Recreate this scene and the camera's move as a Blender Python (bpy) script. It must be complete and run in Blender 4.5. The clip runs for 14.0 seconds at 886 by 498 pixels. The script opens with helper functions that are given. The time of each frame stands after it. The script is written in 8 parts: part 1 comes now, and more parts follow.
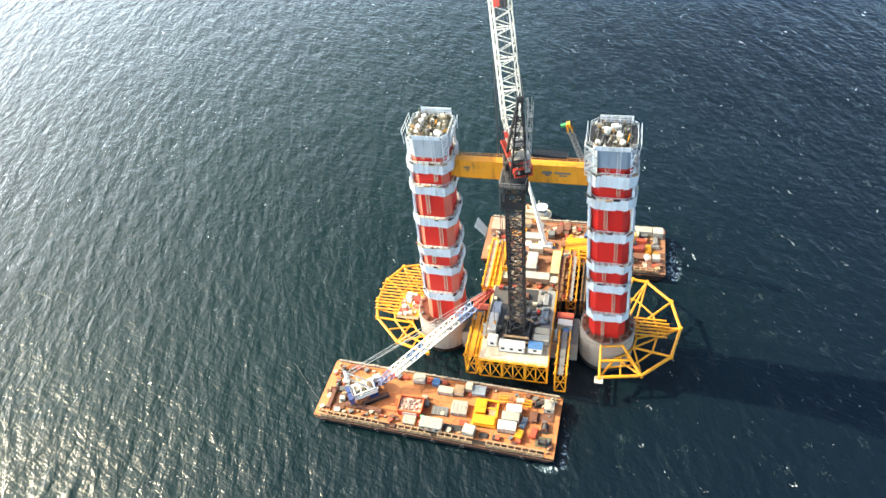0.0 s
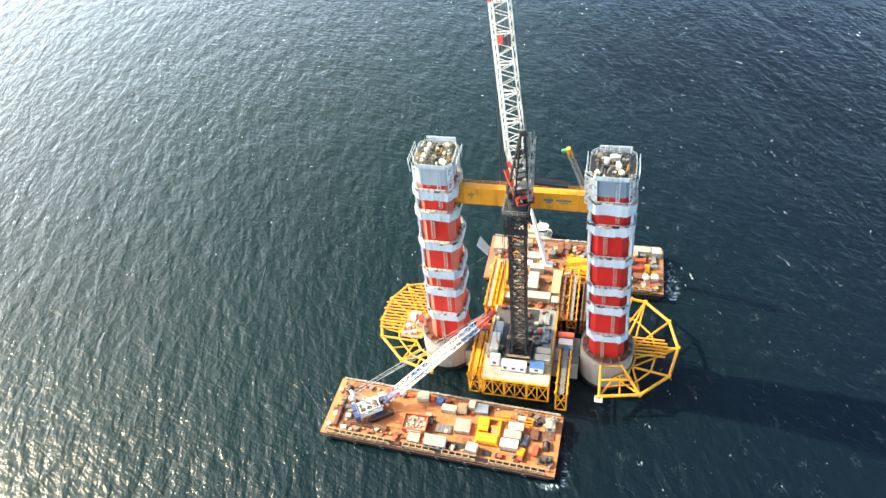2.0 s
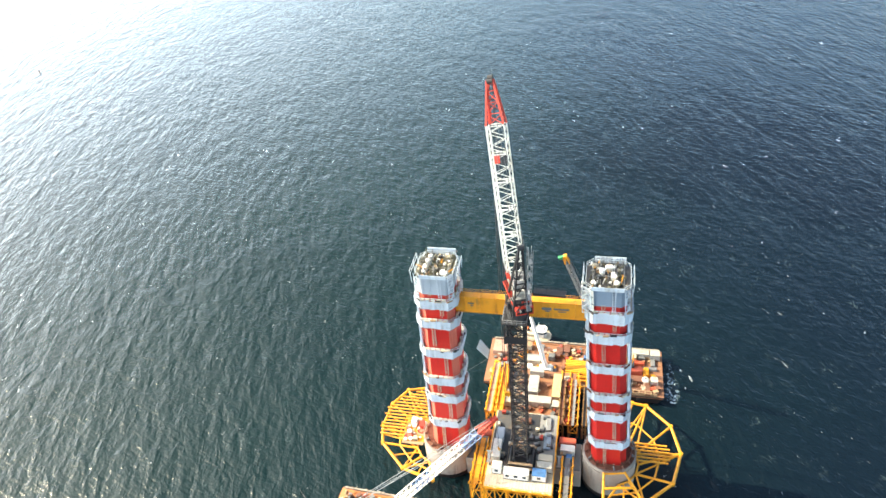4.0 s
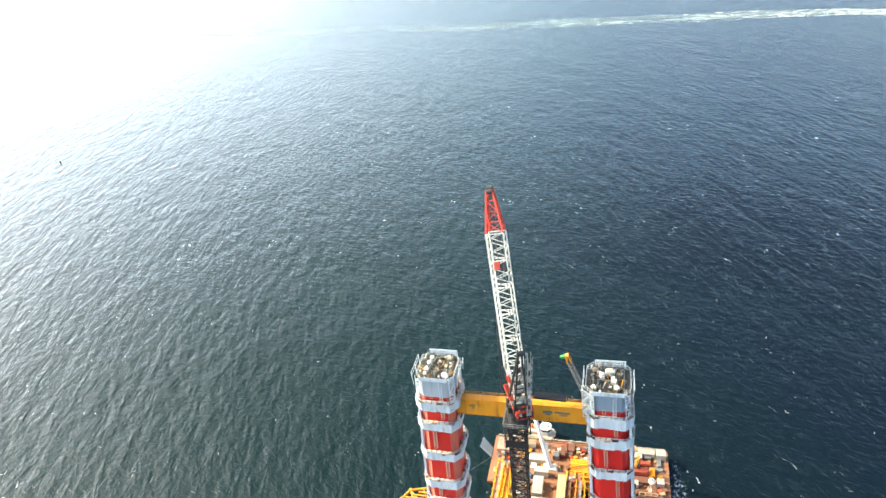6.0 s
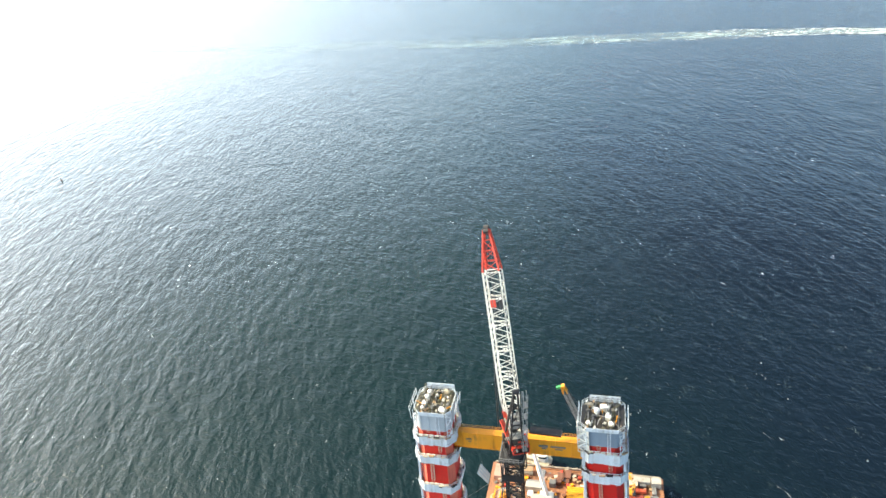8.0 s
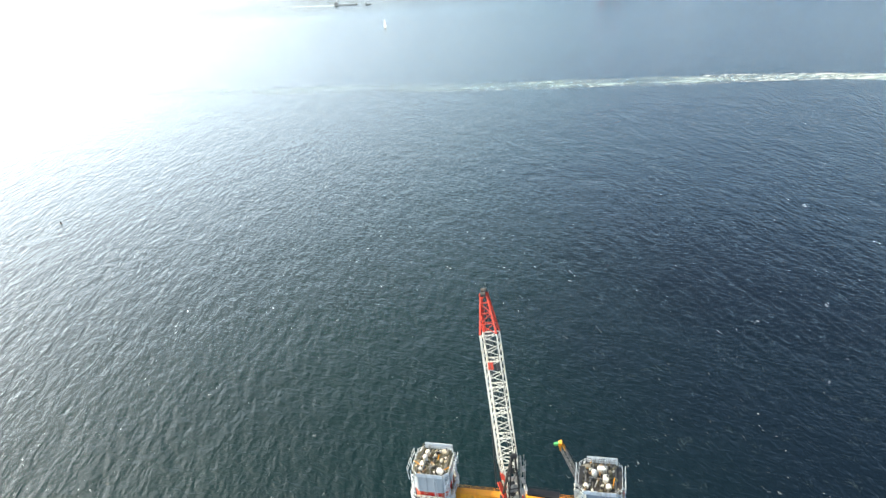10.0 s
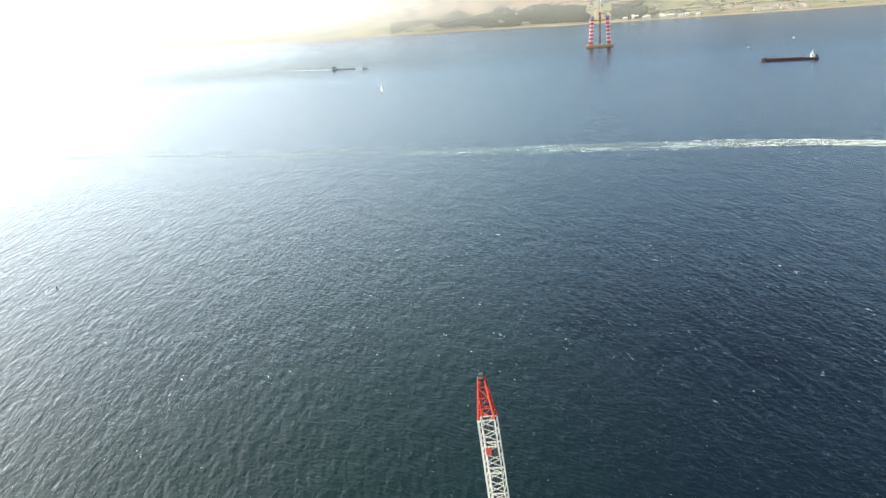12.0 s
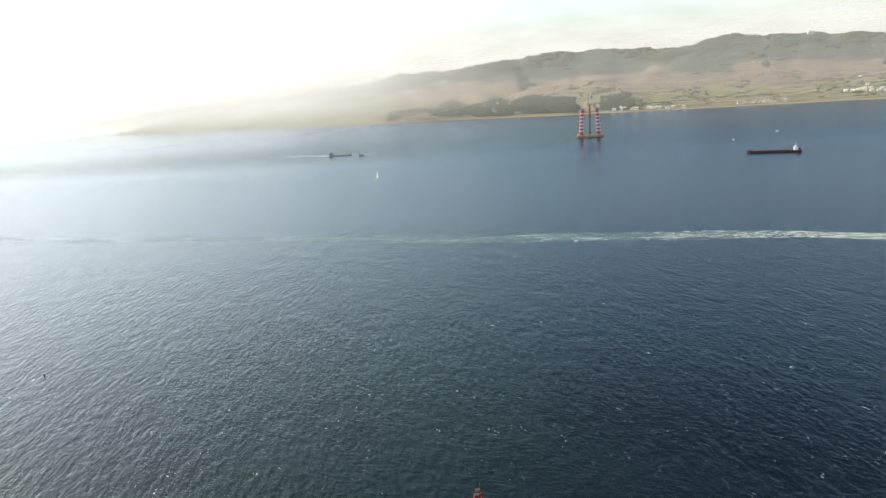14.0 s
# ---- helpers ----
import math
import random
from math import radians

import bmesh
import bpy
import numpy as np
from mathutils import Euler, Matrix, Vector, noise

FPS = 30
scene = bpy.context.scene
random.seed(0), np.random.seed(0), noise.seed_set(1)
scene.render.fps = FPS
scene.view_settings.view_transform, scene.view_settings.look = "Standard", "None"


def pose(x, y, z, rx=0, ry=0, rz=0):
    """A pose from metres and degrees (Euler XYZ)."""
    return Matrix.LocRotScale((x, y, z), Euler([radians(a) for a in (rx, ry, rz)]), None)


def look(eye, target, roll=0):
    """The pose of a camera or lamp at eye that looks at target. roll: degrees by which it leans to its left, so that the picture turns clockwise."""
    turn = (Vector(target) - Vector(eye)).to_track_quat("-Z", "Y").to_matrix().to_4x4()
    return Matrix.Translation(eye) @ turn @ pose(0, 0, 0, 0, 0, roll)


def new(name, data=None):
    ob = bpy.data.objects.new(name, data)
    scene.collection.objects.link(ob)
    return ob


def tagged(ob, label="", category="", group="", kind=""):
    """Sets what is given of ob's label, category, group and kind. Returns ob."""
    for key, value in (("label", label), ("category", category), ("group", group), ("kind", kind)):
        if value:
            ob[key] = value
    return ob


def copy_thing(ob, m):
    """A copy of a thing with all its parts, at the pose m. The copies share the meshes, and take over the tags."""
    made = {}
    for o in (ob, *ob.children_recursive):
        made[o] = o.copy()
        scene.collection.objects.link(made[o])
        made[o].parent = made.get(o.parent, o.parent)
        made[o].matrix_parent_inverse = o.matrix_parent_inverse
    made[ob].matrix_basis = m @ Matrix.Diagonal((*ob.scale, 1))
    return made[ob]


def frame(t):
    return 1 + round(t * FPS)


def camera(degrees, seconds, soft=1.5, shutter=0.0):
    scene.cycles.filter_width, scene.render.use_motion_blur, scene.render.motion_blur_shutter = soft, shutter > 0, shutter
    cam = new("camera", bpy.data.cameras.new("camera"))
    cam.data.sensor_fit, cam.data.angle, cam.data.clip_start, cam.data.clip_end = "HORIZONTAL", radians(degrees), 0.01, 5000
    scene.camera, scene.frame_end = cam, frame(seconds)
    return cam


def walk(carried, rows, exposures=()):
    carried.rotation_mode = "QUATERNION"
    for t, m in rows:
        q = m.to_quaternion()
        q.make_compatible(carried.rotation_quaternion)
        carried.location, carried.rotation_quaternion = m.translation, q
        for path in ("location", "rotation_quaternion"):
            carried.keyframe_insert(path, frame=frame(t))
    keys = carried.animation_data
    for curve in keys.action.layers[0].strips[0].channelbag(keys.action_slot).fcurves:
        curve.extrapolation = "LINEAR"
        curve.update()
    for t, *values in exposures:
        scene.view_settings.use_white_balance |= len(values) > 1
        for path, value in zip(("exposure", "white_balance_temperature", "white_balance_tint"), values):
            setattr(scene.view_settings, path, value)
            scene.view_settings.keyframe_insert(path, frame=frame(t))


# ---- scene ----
# camera and its walk: a drone that climbs in front of the work site
LENS = 65.76
PATH = [
    (0.0, 20.81, -141.53, 186.05, 17.319, -44.430, -7.231),
    (0.5, 20.67, -141.71, 188.03, 17.165, -44.323, -7.135),
    (1.0, 20.52, -141.89, 189.99, 17.064, -44.211, -7.050),
    (1.5, 20.39, -142.07, 191.91, 16.996, -44.108, -7.071),
    (2.0, 20.27, -142.25, 193.78, 17.185, -43.943, -7.033),
    (2.5, 20.18, -142.42, 195.60, 17.121, -43.938, -7.113),
    (3.0, 20.13, -142.56, 197.36, 16.713, -42.941, -6.956),
    (3.5, 20.13, -142.67, 199.09, 16.254, -40.034, -6.663),
    (4.0, 20.19, -142.76, 200.81, 15.795, -36.429, -6.449),
    (6.5, 23.06, -142.15, 209.86, 15.750, -29.464, -6.169),
    (7.0, 23.24, -141.93, 211.88, 15.720, -29.481, -6.110),
    (7.5, 23.39, -141.71, 213.90, 15.649, -29.383, -5.982),
    (8.0, 23.51, -141.48, 215.93, 15.509, -28.842, -5.915),
    (10.5, 23.81, -140.70, 225.92, 14.680, -24.965, -5.547),
    (11.0, 23.78, -140.73, 228.01, 14.444, -23.839, -5.523),
    (11.5, 23.73, -140.77, 230.14, 14.178, -22.705, -5.373),
    (12.0, 23.65, -140.81, 232.29, 13.931, -21.312, -5.209),
    (12.5, 23.55, -140.86, 234.47, 13.636, -19.708, -4.988),
    (13.0, 23.43, -140.92, 236.66, 13.307, -17.993, -4.785),
    (13.5, 23.31, -140.98, 238.85, 13.010, -16.281, -4.596),
    (14.0, 23.18, -141.04, 241.06, 12.735, -14.586, -4.335),
]


def aimed(x, y, z, yaw, pitch, roll):
    return pose(x, y, z, 90 + pitch, 0, yaw) @ pose(0, 0, 0, 0, 0, roll)


cam = camera(LENS, 14.0)
walk(cam, [(row[0], aimed(*row[1:])) for row in PATH], [(0.0, 1.0), (4.0, 1.06), (6.5, 0.86), (8.0, 0.8), (10.5, 0.6), (12.5, 0.28), (13.0, 0.14), (14.0, -0.32)])

# daylight: sun over the water from the west side, slightly hazy sky
SUN_EL, SUN_AZ = 38.0, -86.0          # degrees; azimuth from +y towards +x
SKY_STRENGTH, HAZE_LOW, HAZE_HIGH, HAZE_TOP, GLOW_WIDE, GLOW_NEAR = 0.122, 0.85, 0.0, 0.16, 2.5, 2.1
sun_way = Vector((math.sin(radians(SUN_AZ)) * math.cos(radians(SUN_EL)),
                  math.cos(radians(SUN_AZ)) * math.cos(radians(SUN_EL)), math.sin(radians(SUN_EL))))
world = bpy.data.worlds.new("sky")
scene.world = world
world.use_nodes = True
wn = world.node_tree.nodes
sky = wn.new("ShaderNodeTexSky")
sky.sky_type = "NISHITA"
sky.sun_disc = False
sky.sun_elevation = radians(SUN_EL)
sky.sun_rotation = radians(SUN_AZ)
sky.altitude = 50
sky.air_density, sky.dust_density, sky.ozone_density = 1.0, 1.5, 1.5
wl = world.node_tree.links


def wmath(op, a, b, c=None):
    k = wn.new("ShaderNodeMath")
    k.operation = op
    for i, v in enumerate((a, b, c)):
        if isinstance(v, (int, float)):
            k.inputs[i].default_value = v
        elif v is not None:
            wl.new(v, k.inputs[i])
    return k.outputs[0]


def wramp(v, lo, hi, a, b):
    r = wn.new("ShaderNodeMapRange")
    r.interpolation_type = "SMOOTHSTEP"
    for i, x in zip((1, 2, 3, 4), (lo, hi, a, b)):
        r.inputs[i].default_value = x
    wl.new(v, r.inputs[0])
    return r.outputs[0]


# thin bright haze over the horizon, brightest round the sun, with soft cloud streaks
way = wn.new("ShaderNodeTexCoord").outputs["Generated"]
dot = wn.new("ShaderNodeVectorMath")
dot.operation = "DOT_PRODUCT"
wl.new(way, dot.inputs[0])
dot.inputs[1].default_value = sun_way
rise = wn.new("ShaderNodeSeparateXYZ")
wl.new(way, rise.inputs[0])
veil = wramp(rise.outputs[2], 0.0, HAZE_TOP, HAZE_LOW, HAZE_HIGH)
glow = wmath("MULTIPLY_ADD", wramp(dot.outputs["Value"], 0.12, 1.0, 0.0, GLOW_WIDE), wramp(rise.outputs[2], 0.05, 0.74, 1.0, 0.05), wramp(dot.outputs["Value"], 0.72, 1.0, 0.0, GLOW_NEAR))
streak = wn.new("ShaderNodeTexNoise")
stretch = wn.new("ShaderNodeMapping")
stretch.inputs["Scale"].default_value = (2.0, 2.0, 9.0)
wl.new(way, stretch.inputs[0])
wl.new(stretch.outputs[0], streak.inputs["Vector"])
streak.inputs["Detail"].default_value = 5
cloud = wmath("MULTIPLY", wmath("ADD", veil, glow), wramp(streak.outputs["Fac"], 0.3, 0.7, 0.9, 1.1))
haze = wn.new("ShaderNodeVectorMath")
haze.operation = "SCALE"
haze.inputs[0].default_value = (1.0, 0.96, 0.91)
wl.new(cloud, haze.inputs[3])
clear = wn.new("ShaderNodeVectorMath")
clear.operation = "SCALE"
wl.new(sky.outputs[0], clear.inputs[0])
wl.new(wmath("MULTIPLY", wramp(rise.outputs[2], 0.03, 0.14, 1.0, 3.1), wramp(rise.outputs[2], 0.13, 0.57, SKY_STRENGTH, SKY_STRENGTH * 0.16)), clear.inputs[3])
blue = wn.new("ShaderNodeVectorMath")
blue.operation = "MULTIPLY"
wl.new(clear.outputs[0], blue.inputs[0])
blue.inputs[1].default_value = (0.90, 0.99, 1.01)
both = wn.new("ShaderNodeVectorMath")
wl.new(blue.outputs[0], both.inputs[0])
wl.new(haze.outputs[0], both.inputs[1])
wl.new(both.outputs[0], wn["Background"].inputs["Color"])
wn["Background"].inputs["Strength"].default_value = 1.0
lamp = bpy.data.lights.new("sun", "SUN")
lamp.energy, lamp.angle, lamp.color = 4.5, radians(0.6), (1.0, 0.88, 0.60)
sun = new("sun", lamp)
sun.matrix_world = look(sun_way * 900, (0, 0, 0))


# ---- materials ----
def node_mat(name):
    m = bpy.data.materials.new(name)
    m.use_nodes = True
    nt = m.node_tree
    return m, nt, nt.nodes, nt.links, nt.nodes["Principled BSDF"]


def mix_rgb(n, l, fac, a, b):
    x = n.new("ShaderNodeMix")
    x.data_type = "RGBA"
    for sock, v in ((x.inputs[0], fac), (x.inputs[6], a), (x.inputs[7], b)):
        if isinstance(v, (int, float)):
            sock.default_value = v
        elif isinstance(v, tuple):
            sock.default_value = (*v, 1) if len(v) == 3 else v
        else:
            l.new(v, sock)
    return x.outputs[2]


def ramp(n, l, fac, lo, hi, a=0.0, b=1.0):
    r = n.new("ShaderNodeMapRange")
    r.interpolation_type = "SMOOTHSTEP"
    for i, x in zip((1, 2, 3, 4), (lo, hi, a, b)):
        r.inputs[i].default_value = x
    l.new(fac, r.inputs[0])
    return r.outputs[0]


def noise_tex(n, l, scale, detail=4, vec=None, rough=0.55, dist=0.0):
    t = n.new("ShaderNodeTexNoise")
    t.inputs["Scale"].default_value, t.inputs["Detail"].default_value = scale, detail
    t.inputs["Roughness"].default_value, t.inputs["Distortion"].default_value = rough, dist
    if vec is not None:
        l.new(vec, t.inputs["Vector"])
    return t.outputs["Fac"]


def scaled(n, l, sx, sy, sz, turn=0.0, world_space=True):
    src = n.new("ShaderNodeNewGeometry").outputs["Position"] if world_space else n.new("ShaderNodeTexCoord").outputs["Object"]
    mp = n.new("ShaderNodeMapping")
    if turn:
        # turned first, then stretched: x runs along the turned way
        mp.vector_type = "TEXTURE"
        sx, sy, sz = 1 / sx, 1 / sy, 1 / sz
    mp.inputs["Rotation"].default_value = (0, 0, radians(turn))
    mp.inputs["Scale"].default_value = (sx, sy, sz)
    l.new(src, mp.inputs["Vector"])
    return mp.outputs[0]


def paint(name, color, dark=None, rough=0.5, metal=0.0, stain=0.35, grain=1.5, vary=0.12, bump=0.02, streak=True, big=0.18):
    """Painted or bare surface: base colour, large stains, rust streaks that run down, fine grain."""
    m, nt, n, l, b = node_mat(name)
    dark = dark or tuple(c * 0.45 for c in color)
    geo = scaled(n, l, 1, 1, 1)
    large = noise_tex(n, l, big, 5, geo)
    fine = noise_tex(n, l, grain, 6, geo, 0.65)
    runs = noise_tex(n, l, 1.0, 4, scaled(n, l, 1.1, 1.1, 0.12 if streak else 1.1))
    info = n.new("ShaderNodeObjectInfo").outputs["Random"]
    light = tuple(min(1, c * (1 + vary)) for c in color)
    low = tuple(c * (1 - vary) for c in color)
    col = mix_rgb(n, l, info, low, light)
    col = mix_rgb(n, l, ramp(n, l, fine, 0.35, 0.75), col, color)
    k = n.new("ShaderNodeMath")
    k.operation = "MULTIPLY"
    l.new(ramp(n, l, large, 0.42, 0.72), k.inputs[0])
    l.new(ramp(n, l, runs, 0.40, 0.70), k.inputs[1])
    k2 = n.new("ShaderNodeMath")
    k2.operation = "MULTIPLY"
    l.new(k.outputs[0], k2.inputs[0])
    k2.inputs[1].default_value = min(1.0, stain * 2)
    col = mix_rgb(n, l, k2.outputs[0], col, dark)
    l.new(col, b.inputs["Base Color"])
    rr = n.new("ShaderNodeMapRange")
    rr.inputs[3].default_value, rr.inputs[4].default_value = max(0.05, rough - 0.12), min(1, rough + 0.15)
    l.new(fine, rr.inputs[0])
    l.new(rr.outputs[0], b.inputs["Roughness"])
    b.inputs["Metallic"].default_value = metal
    if bump:
        bp = n.new("ShaderNodeBump")
        bp.inputs["Distance"].default_value, bp.inputs["Strength"].default_value = bump, 0.6
        l.new(fine, bp.inputs["Height"])
        l.new(bp.outputs[0], b.inputs["Normal"])
    return m


M = {
    "red": paint("tower_red", (0.60, 0.020, 0.014), (0.38, 0.02, 0.015), 0.42, stain=0.25),
    "salmon": paint("salmon_primer", (0.66, 0.155, 0.095), (0.42, 0.07, 0.05), 0.5, stain=0.3),
    "primer": paint("orange_primer", (0.52, 0.10, 0.05), (0.30, 0.05, 0.03), 0.55),
    "screen": paint("white_screen", (0.63, 0.68, 0.71), (0.34, 0.34, 0.32), 0.55, stain=0.45),
    "panel": paint("grey_panel", (0.24, 0.30, 0.36), (0.18, 0.20, 0.22), 0.5),
    "steel": paint("galvanised", (0.33, 0.325, 0.31), (0.18, 0.16, 0.13), 0.45, 0.3),
    "white": paint("white_paint", (0.80, 0.77, 0.69), (0.45, 0.36, 0.26), 0.45, stain=0.3),
    "cwhite": paint("container_white", (0.45, 0.42, 0.35), (0.26, 0.20, 0.14), 0.5, stain=0.5),
    "cream": paint("cream_paint", (0.58, 0.50, 0.36), (0.32, 0.22, 0.13), 0.5, stain=0.4),
    "grey": paint("grey_paint", (0.17, 0.17, 0.165), (0.10, 0.085, 0.07), 0.55, stain=0.4),
    "dark": paint("dark_steel", (0.045, 0.045, 0.045), (0.09, 0.06, 0.04), 0.5, 0.1),
    "black": paint("crane_black", (0.022, 0.022, 0.024), (0.06, 0.05, 0.04), 0.42),
    "yellow": paint("yellow_paint", (0.80, 0.345, 0.014), (0.36, 0.15, 0.03), 0.45, stain=0.5),
    "girder": paint("girder_yellow", (0.80, 0.325, 0.018), (0.30, 0.14, 0.04), 0.5, stain=0.6),
    "blue": paint("blue_paint", (0.07, 0.18, 0.38), (0.06, 0.08, 0.14), 0.45),
    "navy": paint("crane_navy", (0.045, 0.075, 0.21), (0.05, 0.05, 0.10), 0.4),
    "skip": paint("skip_red", (0.62, 0.06, 0.03), (0.30, 0.06, 0.04), 0.5),
    "rust": paint("rust_deck", (0.53, 0.20, 0.068), (0.15, 0.060, 0.030), 0.75, stain=0.62, grain=0.9, streak=False, big=0.12, bump=0.01),
    "rustdark": paint("rust_brown", (0.20, 0.085, 0.05), (0.08, 0.04, 0.03), 0.8, stain=0.5),
    "hull": paint("hull_dark", (0.018, 0.014, 0.012), (0.055, 0.026, 0.018), 0.6, stain=0.5),
    "tan": paint("tan_steel", (0.40, 0.265, 0.145), (0.18, 0.085, 0.045), 0.7, stain=0.65),
    "concrete": paint("concrete", (0.40, 0.34, 0.275), (0.17, 0.15, 0.13), 0.85, stain=0.5, grain=0.8, bump=0.03),
    "planks": paint("deck_boards", (0.68, 0.57, 0.41), (0.30, 0.22, 0.14), 0.8, stain=0.4, streak=False),
    "green": paint("green_paint", (0.04, 0.30, 0.09), None, 0.5),
    "hatch": paint("hatch_maroon", (0.09, 0.035, 0.03), None, 0.6),
    "olive": paint("olive_steel", (0.13, 0.12, 0.075), (0.06, 0.055, 0.04), 0.7, streak=False),
    "rubber": paint("rubber", (0.025, 0.025, 0.025), None, 0.8),
    "rope": paint("wire_rope", (0.10, 0.10, 0.10), None, 0.5, 0.4, bump=0),
    "hullred": paint("hull_orange", (0.62, 0.16, 0.04), (0.32, 0.1, 0.05), 0.5),
    "gangbrown": paint("gangway_brown", (0.22, 0.115, 0.03), (0.10, 0.055, 0.03), 0.65, stain=0.5),
    "deckgrey": paint("dark_deck_plate", (0.085, 0.083, 0.08), (0.16, 0.10, 0.06), 0.7, stain=0.5, streak=False),
    "farrust": paint("supply_deck", (0.34, 0.155, 0.078), (0.13, 0.065, 0.04), 0.8, stain=0.65, grain=0.9, streak=False, big=0.2, bump=0.01),
    "pinktan": paint("faded_pink_tan", (0.52, 0.33, 0.24), (0.26, 0.14, 0.09), 0.7, stain=0.5),
    "boomwhite": paint("boom_white", (0.76, 0.73, 0.64), (0.40, 0.32, 0.22), 0.45, stain=0.4),
    "cool": paint("silver_primer", (0.42, 0.46, 0.49), (0.26, 0.27, 0.27), 0.5, stain=0.35),
    "skyblue": paint("boom_blue", (0.15, 0.24, 0.44), (0.10, 0.14, 0.25), 0.45),
    "bulwark": paint("bulwark_grey", (0.36, 0.31, 0.24), (0.17, 0.11, 0.07), 0.8, stain=0.6),
    "paleyellow": paint("pale_yellow", (0.56, 0.46, 0.20), (0.32, 0.22, 0.10), 0.5, stain=0.4),
    "walkgrey": paint("pale_walkway", (0.27, 0.265, 0.25), (0.14, 0.13, 0.12), 0.65, stain=0.5, streak=False),
    "rubble": paint("pale_rubble", (0.62, 0.44, 0.34), (0.42, 0.26, 0.18), 0.8, streak=False),
    "glass": paint("dark_glass", (0.03, 0.045, 0.06), None, 0.1, bump=0),
}


CREST = 109.0        # the way along the wave crests, from +x


def sea_material():
    m, nt, n, l, b = node_mat("sea_water")
    b.inputs["IOR"].default_value = 1.333
        # frequency, height, way, detail, roughness, shortening along the crest, distortion, sharp crests or not;
    # the wind sea runs one way, short ripples cross it
    waves = [(0.045, 0.8, CREST + 8, 2, 0.5, 0.50, 0.3, False), (0.20, 0.74, CREST, 3, 0.55, 0.40, 0.3, False), (0.13, 0.30, CREST + 6, 2, 0.5, 0.40, 0.4, True),
             (0.42, 0.33, -18.0, 3, 0.55, 0.38, 0.25, False), (0.95, 0.15, -27.0, 3, 0.6, 0.36, 0.2, False), (1.5, 0.10, CREST - 16, 3, 0.6, 0.6, 0.2, False)]
    total = None
    for freq, amp, turn, det, rough, short, dist, sharp in waves:
        t = noise_tex(n, l, 1.0, det, scaled(n, l, freq * short, freq, freq, turn), rough, dist)
        if sharp:
            for kind, a, c in (("MULTIPLY_ADD", 2.0, -1.0), ("ABSOLUTE", 0.0, 0.0), ("MULTIPLY_ADD", -1.0, 1.0)):
                f = n.new("ShaderNodeMath")
                f.operation = kind
                l.new(t, f.inputs[0])
                f.inputs[1].default_value, f.inputs[2].default_value = a, c
                t = f.outputs[0]
        k = n.new("ShaderNodeMath")
        k.operation = "MULTIPLY"
        k.inputs[1].default_value = amp
        l.new(t, k.inputs[0])
        if total is None:
            total = k.outputs[0]
        else:
            s = n.new("ShaderNodeMath")
            s.operation = "ADD"
            l.new(total, s.inputs[0])
            l.new(k.outputs[0], s.inputs[1])
            total = s.outputs[0]
    bp = n.new("ShaderNodeBump")
    bp.inputs["Distance"].default_value, bp.inputs["Strength"].default_value = 0.95, 1.0
    l.new(total, bp.inputs["Height"])
    l.new(bp.outputs[0], b.inputs["Normal"])
    # greener in the west, bluer in the east: light's effect put into the colour, with wide uneven borders
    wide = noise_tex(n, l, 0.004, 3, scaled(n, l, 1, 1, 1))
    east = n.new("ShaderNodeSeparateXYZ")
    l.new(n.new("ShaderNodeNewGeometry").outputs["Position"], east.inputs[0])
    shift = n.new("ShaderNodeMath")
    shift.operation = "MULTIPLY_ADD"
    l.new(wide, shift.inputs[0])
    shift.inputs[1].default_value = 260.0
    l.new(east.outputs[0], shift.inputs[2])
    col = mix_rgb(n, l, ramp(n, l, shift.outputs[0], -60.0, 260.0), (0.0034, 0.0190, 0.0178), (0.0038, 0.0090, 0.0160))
    # whitecaps: sparse crests
    spot = noise_tex(n, l, 1.0, 5, scaled(n, l, 0.18, 0.40, 0.3, CREST + 15), 0.74, 1.2)
    area = noise_tex(n, l, 0.035, 3, scaled(n, l, 1, 1, 1))
    k = n.new("ShaderNodeMath")
    k.operation = "MULTIPLY"
    l.new(ramp(n, l, spot, 0.668, 0.712), k.inputs[0])
    l.new(ramp(n, l, area, 0.40, 0.60), k.inputs[1])
    col = mix_rgb(n, l, k.outputs[0], col, (0.75, 0.80, 0.82))
    # thin curling pale lines: bright crest highlights put into the water's colour
    curl = noise_tex(n, l, 1.0, 3, scaled(n, l, 0.14, 0.32, 0.3, CREST), 0.6, 1.6)
    thin = n.new("ShaderNodeMath")
    thin.operation = "ABSOLUTE"
    mid_ = n.new("ShaderNodeMath")
    mid_.operation = "SUBTRACT"
    l.new(curl, mid_.inputs[0])
    mid_.inputs[1].default_value = 0.55
    l.new(mid_.outputs[0], thin.inputs[0])
    patch = noise_tex(n, l, 0.11, 4, scaled(n, l, 1, 1, 1), 0.65)
    k2 = n.new("ShaderNodeMath")
    k2.operation = "MULTIPLY"
    l.new(ramp(n, l, thin.outputs[0], 0.013, 0.0), k2.inputs[0])
    l.new(ramp(n, l, patch, 0.54, 0.74), k2.inputs[1])
    k3 = n.new("ShaderNodeMath")
    k3.operation = "MULTIPLY"
    k3.inputs[1].default_value = 0.32
    l.new(k2.outputs[0], k3.inputs[0])
    col = mix_rgb(n, l, k3.outputs[0], col, (0.34, 0.46, 0.46))
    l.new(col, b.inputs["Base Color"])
    r = n.new("ShaderNodeMapRange")
    l.new(ramp(n, l, east.outputs[1], 500.0, 2200.0, 0.20, 0.24), r.inputs[3])
    r.inputs[4].default_value = 0.8
    l.new(k.outputs[0], r.inputs[0])
